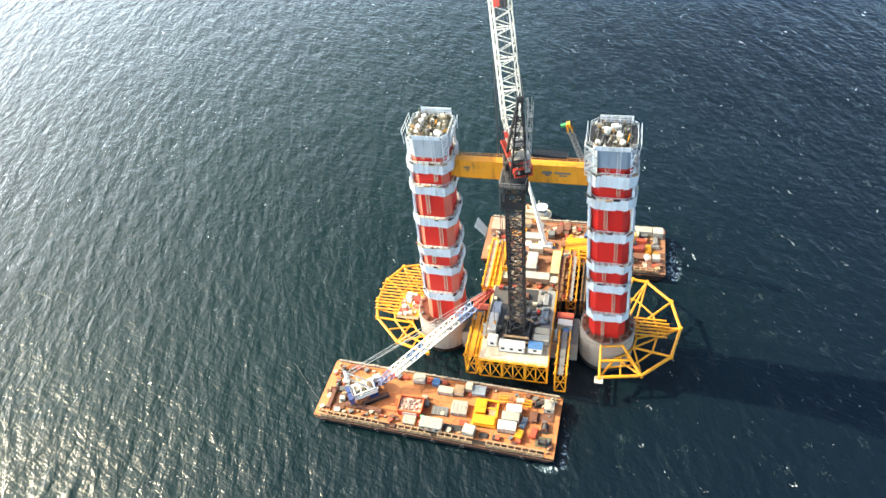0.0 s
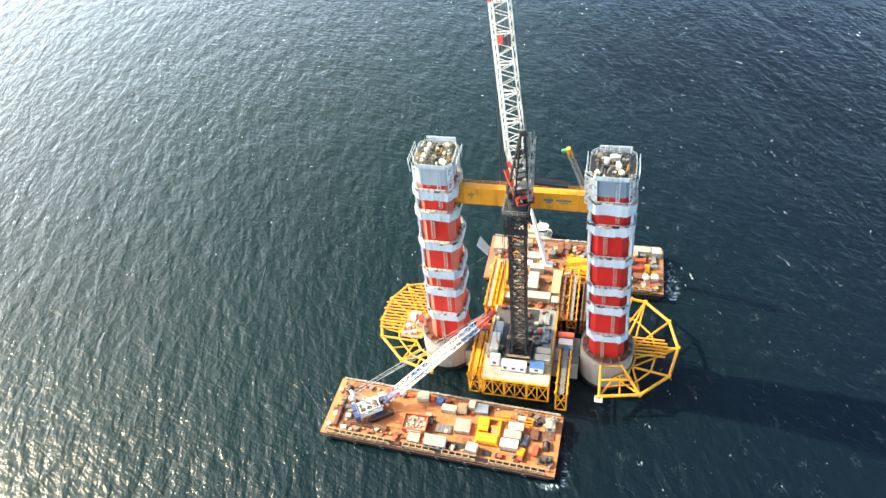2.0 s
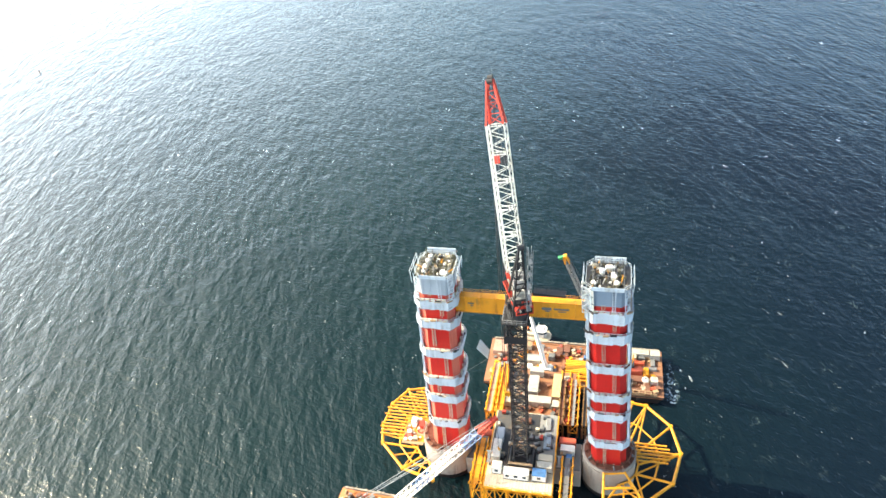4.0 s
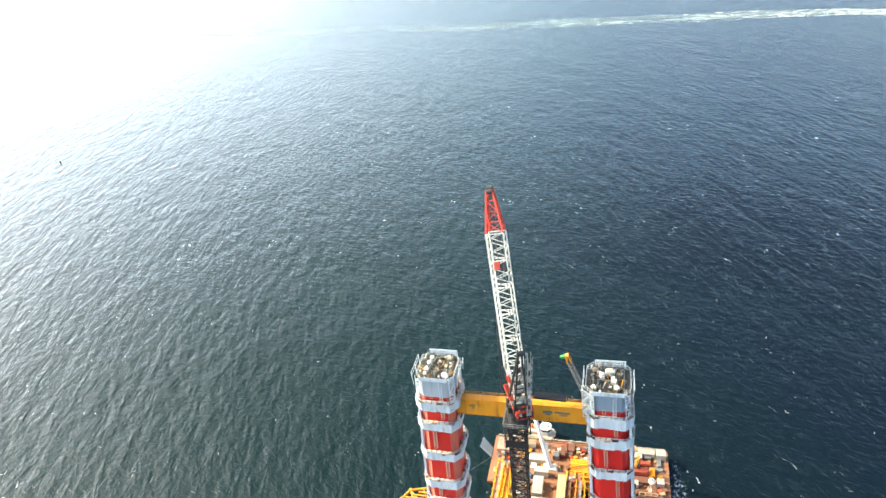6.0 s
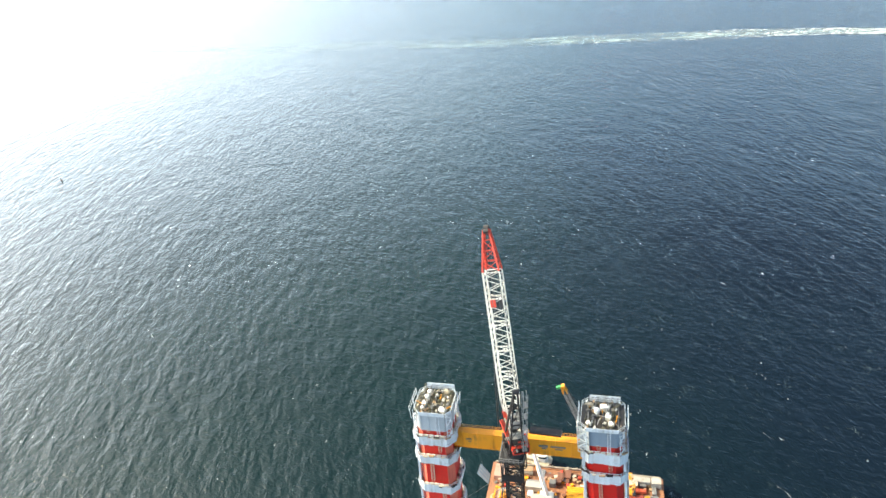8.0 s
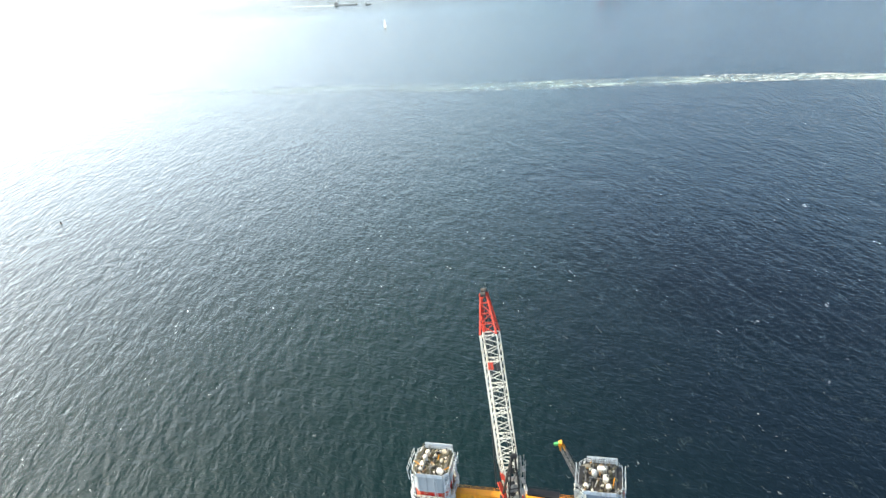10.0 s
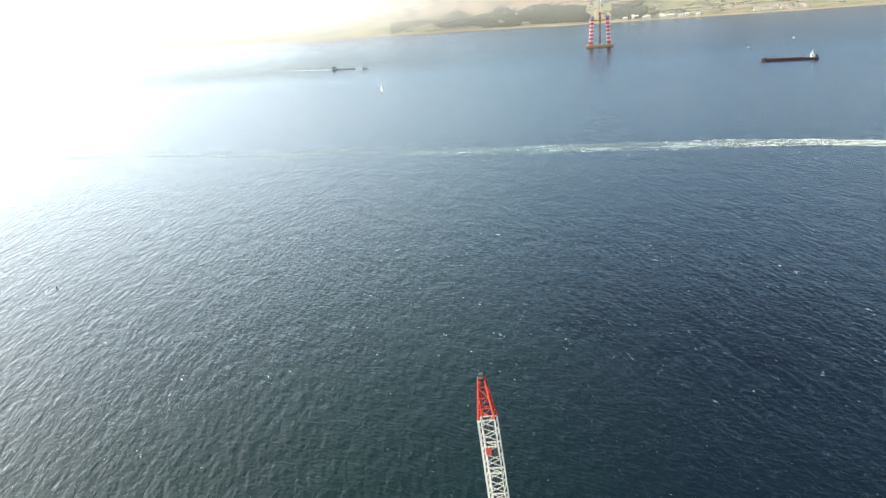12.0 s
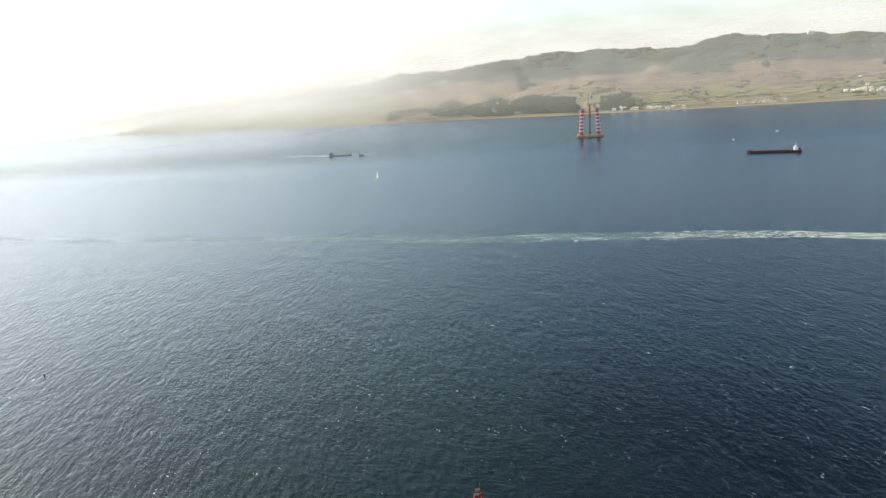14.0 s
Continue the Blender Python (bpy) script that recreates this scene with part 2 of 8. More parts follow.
    l.new(r.outputs[0], b.inputs["Roughness"])
    return m


def edge_fade(n, l, a):
    """A noise value, lifted along v and sunk towards both edges of a strip."""
    sp = n.new("ShaderNodeSeparateXYZ")
    l.new(n.new("ShaderNodeTexCoord").outputs["UV"], sp.inputs[0])

    def mad(x, m, c):
        k = n.new("ShaderNodeMath")
        k.operation = "MULTIPLY_ADD"
        l.new(x, k.inputs[0])
        for i, v in ((1, m), (2, c)):
            if isinstance(v, float):
                k.inputs[i].default_value = v
            else:
                l.new(v, k.inputs[i])
        return k.outputs[0]

    side = mad(sp.outputs[0], 2.0, -1.0)
    fall = mad(side, side, 0.0)
    return mad(fall, -0.35, mad(sp.outputs[1], 0.55, mad(a, 1.0, -0.45)))


def foam_material(name, lo, hi, sx, sy):
    """Broken white foam lying on the water."""
    m, nt, n, l, b = node_mat(name)
    b.inputs["Roughness"].default_value = 0.8
    a = noise_tex(n, l, 1.0, 7, scaled(n, l, sx, sy, 1), 0.7, 0.8)
    cover = ramp(n, l, edge_fade(n, l, a), lo, hi)
    l.new(mix_rgb(n, l, cover, (0.22, 0.40, 0.50), (0.74, 0.82, 0.86)), b.inputs["Base Color"])
    l.new(cover, b.inputs["Alpha"])
    return m


def streak_material():
    """Smooth pale water churned up by a passing ship."""
    m, nt, n, l, b = node_mat("churned_water")
    b.inputs["Base Color"].default_value = (0.46, 0.60, 0.58, 1)
    b.inputs["Roughness"].default_value = 0.5
    a = noise_tex(n, l, 1.0, 6, scaled(n, l, 0.010, 0.05, 1), 0.65, 0.6)
    k = n.new("ShaderNodeMath")
    k.operation = "MULTIPLY"
    k.inputs[1].default_value = 0.62
    l.new(ramp(n, l, edge_fade(n, l, a), 0.30, 0.75), k.inputs[0])
    l.new(k.outputs[0], b.inputs["Alpha"])
    return m


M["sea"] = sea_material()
M["foam"] = foam_material("foam", 0.48, 0.78, 0.7, 0.7)
M["wake"] = foam_material("wake_foam", 0.46, 0.74, 0.04, 0.12)
M["streak"] = streak_material()


def lane_material():
    """Foam along both edges of a ship's lane, closing up towards the ship."""
    m, nt, n, l, b = node_mat("lane_foam")
    b.inputs["Base Color"].default_value = (0.74, 0.80, 0.78, 1)
    b.inputs["Roughness"].default_value = 0.8
    sp = n.new("ShaderNodeSeparateXYZ")
    l.new(n.new("ShaderNodeTexCoord").outputs["UV"], sp.inputs[0])

    def op(kind, *args):
        k = n.new("ShaderNodeMath")
        k.operation = kind
        for i, v in enumerate(args):
            if isinstance(v, (int, float)):
                k.inputs[i].default_value = v
            else:
                l.new(v, k.inputs[i])
        return k.outputs[0]

    bend = noise_tex(n, l, 1.0, 3, scaled(n, l, 0.008, 0.008, 1), 0.6)
    side = op("ABSOLUTE", op("MULTIPLY_ADD", sp.outputs[0], 2.0, -1.0))
    side = op("ADD", side, op("MULTIPLY_ADD", bend, 1.2, -0.6))
    edge = op("SUBTRACT", 1.0, op("MULTIPLY", op("ABSOLUTE", op("SUBTRACT", side, 0.70)), 3.6))
    edge = op("MAXIMUM", edge, op("MULTIPLY", op("LESS_THAN", side, 0.72), op("MULTIPLY_ADD", sp.outputs[1], 0.65, 0.28)))
    grain = noise_tex(n, l, 1.0, 7, scaled(n, l, 0.045, 0.15, 1), 0.75, 1.4)
    total = op("ADD", op("MULTIPLY_ADD", edge, 0.25, op("MULTIPLY_ADD", sp.outputs[1], 0.26, -0.30)), grain)
    l.new(op("MULTIPLY", ramp(n, l, total, 0.46, 0.80), 0.72), b.inputs["Alpha"])
    return m


M["lane"] = lane_material()


def coast_material():
    """Fields near the shore, brown heath above them, blue-grey woods on the high ground, with ragged borders."""
    m, nt, n, l, b = node_mat("coast")
    pos = scaled(n, l, 1, 1, 0)
    big = noise_tex(n, l, 0.0035, 6, pos, 0.62, 0.4)
    mid = noise_tex(n, l, 0.011, 5, scaled(n, l, 0.6, 1.6, 0), 0.65)
    fine = noise_tex(n, l, 0.05, 5, pos, 0.7)
    v = n.new("ShaderNodeTexVoronoi")
    v.inputs["Scale"].default_value = 1.0
    l.new(scaled(n, l, 0.0055, 0.010, 1, 14), v.inputs["Vector"])
    sp = n.new("ShaderNodeSeparateColor")
    l.new(v.outputs["Color"], sp.inputs[0])
    field = mix_rgb(n, l, ramp(n, l, sp.outputs[0], 0.2, 0.8), (0.155, 0.19, 0.085), (0.25, 0.225, 0.135))
    field = mix_rgb(n, l, ramp(n, l, sp.outputs[1], 0.62, 0.66), field, (0.30, 0.255, 0.175))
    field = mix_rgb(n, l, ramp(n, l, mid, 0.52, 0.62), field, (0.12, 0.14, 0.075))
    heath = mix_rgb(n, l, ramp(n, l, mid, 0.40, 0.60), (0.27, 0.20, 0.155), (0.20, 0.16, 0.12))
    heath = mix_rgb(n, l, ramp(n, l, fine, 0.50, 0.62), heath, (0.13, 0.115, 0.085))
    heath = mix_rgb(n, l, ramp(n, l, sp.outputs[2], 0.80, 0.82), heath, (0.29, 0.235, 0.17))
    woods_c = mix_rgb(n, l, ramp(n, l, mid, 0.40, 0.60), (0.085, 0.105, 0.10), (0.055, 0.072, 0.075))
    woods_c = mix_rgb(n, l, ramp(n, l, fine, 0.45, 0.65), woods_c, (0.10, 0.115, 0.10))
    high = n.new("ShaderNodeSeparateXYZ")
    l.new(n.new("ShaderNodeNewGeometry").outputs["Position"], high.inputs[0])

    def lifted(k):
        x = n.new("ShaderNodeMath")
        x.operation = "MULTIPLY_ADD"
        l.new(big, x.inputs[0])
        x.inputs[1].default_value = k
        l.new(high.outputs[2], x.inputs[2])
        return x.outputs[0]

    col = mix_rgb(n, l, ramp(n, l, lifted(90.0), 88.0, 112.0), field, heath)
    col = mix_rgb(n, l, ramp(n, l, lifted(260.0), 262.0, 280.0), col, woods_c)
    copse = noise_tex(n, l, 0.006, 6, scaled(n, l, 0.8, 1.7, 1, 8), 0.7, 0.5)
    col = mix_rgb(n, l, ramp(n, l, copse, 0.58, 0.61), col, woods_c)
    l.new(col, b.inputs["Base Color"])
    b.inputs["Roughness"].default_value = 0.95
    return m


M["land"] = coast_material()
M["sand"] = paint("beach_sand", (0.38, 0.31, 0.21), (0.24, 0.21, 0.14), 0.95, streak=False, big=0.01, grain=0.05)
M["wood"] = paint("woodland", (0.085, 0.095, 0.065), (0.055, 0.065, 0.05), 0.95, streak=False, big=0.02, grain=0.2)
M["hedge"] = paint("hedgerow", (0.09, 0.095, 0.06), (0.06, 0.065, 0.045), 0.95, streak=False, big=0.02, grain=0.2)
M["tile"] = paint("roof_tile", (0.38, 0.30, 0.25), None, 0.8)


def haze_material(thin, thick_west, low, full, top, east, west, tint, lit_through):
    """Translucent sheet lit from above that imitates aerial haze: thickest in the west, thinning out upwards and at its
    foot.
    """
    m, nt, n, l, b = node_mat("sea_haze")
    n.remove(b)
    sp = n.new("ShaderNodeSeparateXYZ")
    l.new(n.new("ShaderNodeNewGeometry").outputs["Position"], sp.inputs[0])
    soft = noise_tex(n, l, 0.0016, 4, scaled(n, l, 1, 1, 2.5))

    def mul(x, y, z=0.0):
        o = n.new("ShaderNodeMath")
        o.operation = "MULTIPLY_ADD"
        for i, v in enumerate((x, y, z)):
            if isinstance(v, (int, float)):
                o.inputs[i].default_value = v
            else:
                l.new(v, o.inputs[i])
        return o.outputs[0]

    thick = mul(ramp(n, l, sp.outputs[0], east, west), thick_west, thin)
    # top edge lowered westwards, to end below the skyline from the camera
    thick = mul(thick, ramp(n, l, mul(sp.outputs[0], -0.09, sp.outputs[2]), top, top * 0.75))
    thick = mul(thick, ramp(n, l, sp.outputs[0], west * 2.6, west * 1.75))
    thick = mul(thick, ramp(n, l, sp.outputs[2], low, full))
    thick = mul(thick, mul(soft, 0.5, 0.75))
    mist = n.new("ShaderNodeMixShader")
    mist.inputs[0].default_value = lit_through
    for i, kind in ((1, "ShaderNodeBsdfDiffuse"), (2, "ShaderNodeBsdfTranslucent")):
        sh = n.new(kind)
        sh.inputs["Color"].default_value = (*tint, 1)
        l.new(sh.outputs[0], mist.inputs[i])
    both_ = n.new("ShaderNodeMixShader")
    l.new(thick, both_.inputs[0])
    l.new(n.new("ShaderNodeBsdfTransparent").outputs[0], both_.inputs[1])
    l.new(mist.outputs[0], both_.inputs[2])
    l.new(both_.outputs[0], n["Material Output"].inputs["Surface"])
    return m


M["wallwhite"] = paint("house_white", (0.80, 0.78, 0.72), (0.6, 0.55, 0.48), 0.8)


# ---- mesh tools ----
def part(name, bm, material, parent=None, label="", smooth=False):
    me = bpy.data.meshes.new(name)
    bmesh.ops.recalc_face_normals(bm, faces=bm.faces)
    bm.to_mesh(me)
    bm.free()
    me.materials.append(M[material] if isinstance(material, str) else material)
    if smooth:
        for f in me.polygons:
            f.use_smooth = True
    ob = new(name, me)
    ob.parent = parent
    if label:
        ob["label"] = label
    return ob


def again(ob, parent, m):
    """A further piece on the same mesh."""
    o = new(ob.name.split(".")[0], ob.data)
    o.parent = parent
    o.matrix_basis = m
    return o


UNIT_BARS = {}


def members(name, bars, material, parent, m=Matrix.Identity(4)):
    """Each bar (from, to, width) as a piece of its own; alike pieces share one mesh."""
    if material not in UNIT_BARS:
        me = bpy.data.meshes.new("steel_bar")
        c = [(x, y, z) for z in (0, 1) for x, y in ((-0.5, -0.5), (0.5, -0.5), (0.5, 0.5), (-0.5, 0.5))]
        me.from_pydata(c, [], [(3, 2, 1, 0), (4, 5, 6, 7), (0, 1, 5, 4), (1, 2, 6, 5), (2, 3, 7, 6), (3, 0, 4, 7)])
        me.materials.append(M[material])
        UNIT_BARS[material] = me
    for p, q, w in bars:
        p, q = Vector(p), Vector(q)
        ob = new(name, UNIT_BARS[material])
        ob.parent = parent
        ob.matrix_basis = m @ along(p, q) @ Matrix.Diagonal((w, w, (q - p).length, 1))


def holder(name, parent, label=""):
    """An empty part that carries the pieces under it."""
    ob = new(name)
    ob.empty_display_size = 0.3
    ob.parent = parent
    if label:
        ob["label"] = label
    return ob


def thing(name, label, category, loc=(0, 0, 0), turn=0.0, group="", kind=""):
    ob = new(name)
    ob.empty_display_size = 0.5
    ob.matrix_basis = pose(*loc, 0, 0, turn)
    return tagged(ob, label, category, group, kind)


def box(bm, c, s, turn=0.0):
    m = Matrix.Translation(c) @ Matrix.Rotation(radians(turn), 4, "Z") @ Matrix.Diagonal((*s, 1))
    return bmesh.ops.create_cube(bm, size=1, matrix=m)["verts"]


def bar(bm, p, q, w, h=None, up=(0, 0, 1)):
    """A square bar from p to q."""
    p, q = Vector(p), Vector(q)
    d = q - p
    h = h or w
    u = Vector(up)
    if abs(d.normalized().dot(u)) > 0.97:
        u = Vector((0, 1, 0))
    sx = d.cross(u).normalized() * w / 2
    sy = sx.cross(d).normalized() * h / 2
    vs = [bm.verts.new(e + a * sx + b * sy) for e in (p, q) for a, b in ((-1, -1), (1, -1), (1, 1), (-1, 1))]
    for i in range(4):
        j = (i + 1) % 4
        bm.faces.new((vs[i], vs[j], vs[4 + j], vs[4 + i]))
    bm.faces.new(vs[3::-1])
    bm.faces.new(vs[4:])


def tube(bm, p, q, r, n=8, r2=None):
    p, q = Vector(p), Vector(q)
    r2 = r if r2 is None else r2
    d = (q - p).normalized()
    u = Vector((0, 0, 1)) if abs(d.z) < 0.95 else Vector((0, 1, 0))
    a = d.cross(u).normalized()
    b = d.cross(a)
    v1 = [bm.verts.new(p + r * (math.cos(t) * a + math.sin(t) * b)) for t in (2 * math.pi * i / n for i in range(n))]
    v2 = [bm.verts.new(q + r2 * (math.cos(t) * a + math.sin(t) * b)) for t in (2 * math.pi * i / n for i in range(n))]
    for i in range(n):
        bm.faces.new((v1[i], v1[(i + 1) % n], v2[(i + 1) % n], v2[i]))
    bm.faces.new(v1[::-1])
    bm.faces.new(v2)


def prism(bm, low, high):
    """A solid between two outlines of the same count (3D points)."""
    a = [bm.verts.new(p) for p in low]
    b = [bm.verts.new(p) for p in high]
    k = len(a)
    for i in range(k):
        j = (i + 1) % k
        bm.faces.new((a[i], a[j], b[j], b[i]))
    bm.faces.new(a[::-1])
    bm.faces.new(b)


def octagon(half_x, half_y, cut):
    x, y, c = half_x, half_y, cut
    return [(-x + c, -y), (x - c, -y), (x, -y + c), (x, y - c), (x - c, y), (-x + c, y), (-x, y - c), (-x, -y + c)]


def cell(bm, w, d, h, chord, brace, flip=False, top=True):
    """One bay of a four-chord lattice, standing on z = 0."""
    cs = [(-w / 2, -d / 2), (w / 2, -d / 2), (w / 2, d / 2), (-w / 2, d / 2)]
    for x, y in cs:
        bar(bm, (x, y, 0), (x, y, h), chord)
    for i in range(4):
        (x0, y0), (x1, y1) = cs[i], cs[(i + 1) % 4]
        if (i % 2 == 0) != flip:
            bar(bm, (x0, y0, 0), (x1, y1, h), brace)
        else:
            bar(bm, (x1, y1, 0), (x0, y0, h), brace)
        if top:
            bar(bm, (x0, y0, h), (x1, y1, h), brace)


def taper(bm, w0, d0, w1, d1, h, bays, chord, brace, shift=(0, 0)):
    """A four-chord lattice that narrows from its foot to its head."""
    def ring(t):
        w, d = w0 + (w1 - w0) * t, d0 + (d1 - d0) * t
        ox, oy = shift[0] * t, shift[1] * t
        return [Vector((x * w / 2 + ox, y * d / 2 + oy, h * t)) for x, y in ((-1, -1), (1, -1), (1, 1), (-1, 1))]
    a0, a1 = ring(0), ring(1)
    for p, q in zip(a0, a1):
        bar(bm, p, q, chord)
    for k in range(bays):
        a, b = ring(k / bays), ring((k + 1) / bays)
        for i in range(4):
            j = (i + 1) % 4
            if (k + i) % 2:
                bar(bm, a[i], b[j], brace)
            else:
                bar(bm, a[j], b[i], brace)
            bar(bm, b[i], b[j], brace)


def along(p, q):
    """The pose that takes local z from p towards q, with local x kept level."""
    p, q = Vector(p), Vector(q)
    z = (q - p).normalized()
    x = Vector((0, 1, 0)).cross(z) if abs(z.y) < 0.9 else Vector((1, 0, 0)).cross(z)
    x.normalize()
    y = z.cross(x)
    m = Matrix((x, y, z)).transposed().to_4x4()
    m.translation = p
    return m


def railing(bm, pts, h=1.1, step=2.0, r=0.06):
    for a, b in zip(pts, pts[1:]):
        a, b = Vector(a), Vector(b)
        for dz in (h * 0.5, h):
            bar(bm, a + Vector((0, 0, dz)), b + Vector((0, 0, dz)), r)
        k = max(1, int((b - a).length / step))
        for i in range(k + 1):
            p = a.lerp(b, i / k)
            bar(bm, p, p + Vector((0, 0, h)), r)


# ---- sea, land and distance ----
def sheet_strip(bm, left, right, uv_v=(1.0, 1.0)):
    uv = bm.loops.layers.uv.verify()
    a = [bm.verts.new(p) for p in left]
    b = [bm.verts.new(p) for p in right]
    k = len(a)
    for i in range(k - 1):
        f = bm.faces.new((a[i], a[i + 1], b[i + 1], b[i]))
        for lp in f.loops:
            v = lp.vert
            t = i / (k - 1) if v in (a[i], b[i]) else (i + 1) / (k - 1)
            lp[uv].uv = (0 if v in (a[i], a[i + 1]) else 1, uv_v[0] + (uv_v[1] - uv_v[0]) * t)


def make_sea():
    bm = bmesh.new()
    rings = [0, 60, 150, 300, 600, 1200, 2400, 3600, 4950]
    n = 96
    grid = [[bm.verts.new((0, 0, 0))]]
    for r in rings[1:]:
        grid.append([bm.verts.new((r * math.cos(2 * math.pi * i / n), r * math.sin(2 * math.pi * i / n), 0)) for i in range(n)])
    for i in range(n):
        bm.faces.new((grid[0][0], grid[1][i], grid[1][(i + 1) % n]))
    for a, b in zip(grid[1:], grid[2:]):
        for i in range(n):
            bm.faces.new((a[i], b[i], b[(i + 1) % n], a[(i + 1) % n]))
    tagged(part("water", bm, "sea"), "dark teal choppy sea with small whitecaps", "sea", kind="structure")


make_sea()
EYE = Vector((23.3, -141.0, 0))
SHORE = [(-37, 4750), (-33, 4420), (-29.3, 4100), (-22.3, 3780), (-13.5, 3460), (-2, 3228), (7.7, 3215), (12.3, 3235), (20.2, 3337), (30, 3450), (45, 3700)]
SKYLINE = [(-37, 4), (-33, 55), (-27, 105), (-20, 185), (-15.5, 215), (-11, 235), (-6.3, 268), (-2.7, 282), (2.5, 295), (6.6, 285), (9.8, 311), (15.8, 288), (20, 265), (30, 280), (45, 250)]


def between(table, a):
    for (a0, v0), (a1, v1) in zip(table, table[1:]):
        if a <= a1:
            t = max(0, min(1, (a - a0) / (a1 - a0)))
            return v0 + (v1 - v0) * t
    return table[-1][1]


FAR = 4760.0


def land_point(az, t):
    """A place on the land: az degrees from +y, t from the shore (0) to the skyline (1)."""
    rs = between(SHORE, az) + 22 * noise.noise(Vector((az * 0.35, 1.7, 0))) + 9 * noise.noise(Vector((az * 1.7, 4.1, 0)))
    r = rs + (FAR - rs) * t
    top = between(SKYLINE, az)
    x, y = EYE.x + r * math.sin(radians(az)), EYE.y + r * math.cos(radians(az))
    rise = 0.16 * t + 0.84 * max(0.0, (t - 0.25) / 0.75) ** 1.7
    z = 2.0 + 3.0 * min(1.0, t / 0.015) + top * rise
    z += 26 * min(1, t * 4) * (1 - 0.4 * t) * noise.noise(Vector((x * 0.0035, y * 0.0035, 0.3)))
    z += 10 * min(1, t * 5) * noise.noise(Vector((x * 0.012, y * 0.012, 2.3)))
    # uneven ridges and folds towards the skyline
    z += 34 * max(0.0, t - 0.4) * (noise.noise(Vector((x * 0.006, y * 0.004, 5.1))) + 0.6 * noise.noise(Vector((x * 0.019, y * 0.012, 6.4))))
    # wooded bluff along the near shore, with the valley of the approach road through it
    bluff = math.exp(-((t - 0.13) / 0.07) ** 2) * (1 if -15 < az < 4.0 else 0.25)
    gap = math.exp(-((az + 0.6) / 0.55) ** 2)
    z += 34 * bluff * (1 - gap) * (0.75 + 0.5 * noise.noise(Vector((az * 0.8, 0.2, 7))))
    if t <= 0:
        z = -1.0
    return Vector((x, y, max(z, -1.0 if t <= 0 else 0.8)))


def make_land():
    n_az, ts = 420, [0, 0.006, 0.02, 0.04, 0.07, 0.10, 0.13, 0.16, 0.20, 0.25, 0.30, 0.36, 0.43, 0.5, 0.58, 0.66, 0.74, 0.82, 0.9, 0.96, 1.0]
    for name, lo, hi, mat, label in (("coast_land", 1, len(ts) - 1, "land", "low coast with fields, brown heath and wooded hills behind"),
                                     ("beach", 0, 1, "sand", "narrow pale sandy beach")):
        bm = bmesh.new()
        grid = [[bm.verts.new(land_point(-37 + 82 * i / n_az, t)) for t in ts[lo:hi + 1]] for i in range(n_az + 1)]
        for a, b in zip(grid, grid[1:]):
            for k in range(len(a) - 1):
                bm.faces.new((a[k], a[k + 1], b[k + 1], b[k]))
        tagged(part(name, bm, mat, smooth=True), label, "land", kind="structure")


make_land()


def haze_sheet(y_west, y_east, lean, low, full, top, thin, thick_west, east, west, tint, lit_through):
    """A long tilted haze sheet that starts over the water and rises inland."""
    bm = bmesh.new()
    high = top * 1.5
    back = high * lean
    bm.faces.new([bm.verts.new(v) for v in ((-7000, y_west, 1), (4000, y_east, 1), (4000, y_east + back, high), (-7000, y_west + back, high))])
    tagged(part("sea_haze", bm, haze_material(thin, thick_west, low, full, top, east, west, tint, lit_through)), "tilted translucent sheet that imitates white haze over the coast", "mist", kind="stuff")


# haze sheet tilted and masked by position to veil the coast from the camera
haze_sheet(1450, 1850, 7.0, 10, 150, 400, 0.25, 0.76, -150.0, -1500.0, (1.0, 1.0, 1.0), 0.3)


def wake_line(name, pts, widths, mat, label, v=(1.0, 1.0), z=0.06):
    bm = bmesh.new()
    left, right = [], []
    for i, (x, y) in enumerate(pts):
        x0, y0 = pts[max(0, i - 1)]
        x1, y1 = pts[min(len(pts) - 1, i + 1)]
        d = Vector((x1 - x0, y1 - y0, 0)).normalized()
        s = Vector((-d.y, d.x, 0)) * widths[i] / 2
        left.append(Vector((x, y, z)) + s)
        right.append(Vector((x, y, z)) - s)
    sheet_strip(bm, left, right, v)
    tagged(part(name, bm, mat), label, "foam", kind="stuff")


# ---- bridge tower legs on their piers ----
LEAN = {1: 4.1 / 77.0, -1: 1.6 / 77.0}
BASE_X = {1: 27.5, -1: -24.2}
RING_SETS = {1: [(22.2, 25.4), (35.0, 38.2), (43.3, 46.4), (55.1, 58.2), (66.6, 69.8), (73.9, 77.5)],
             -1: [(24.0, 27.1), (35.8, 38.8), (43.8, 46.9), (55.6, 58.5), (67.3, 70.2), (74.7, 77.7)]}
FOOT = 13.3


def leg_half(z):
    return 5.45 - 0.75 * (z - 9) / 77


def screen_panel_mesh(h):
    """One metre wide ribbed screen in one folded sheet, to be stretched to its width."""
    bm = bmesh.new()
    xs = [-0.49, -0.42, -0.42, -0.04, -0.04, 0.04, 0.04, 0.42, 0.42, 0.49]
    ys = [-0.10, -0.10, -0.03, -0.03, -0.09, -0.09, -0.03, -0.03, -0.10, -0.10]
    low = [(x, y, 0) for x, y in zip(xs, ys)] + [(x, 0.03, 0) for x in (0.49, -0.49)]
    prism(bm, low, [(x, y, h) for x, y, z in low])
    return bm


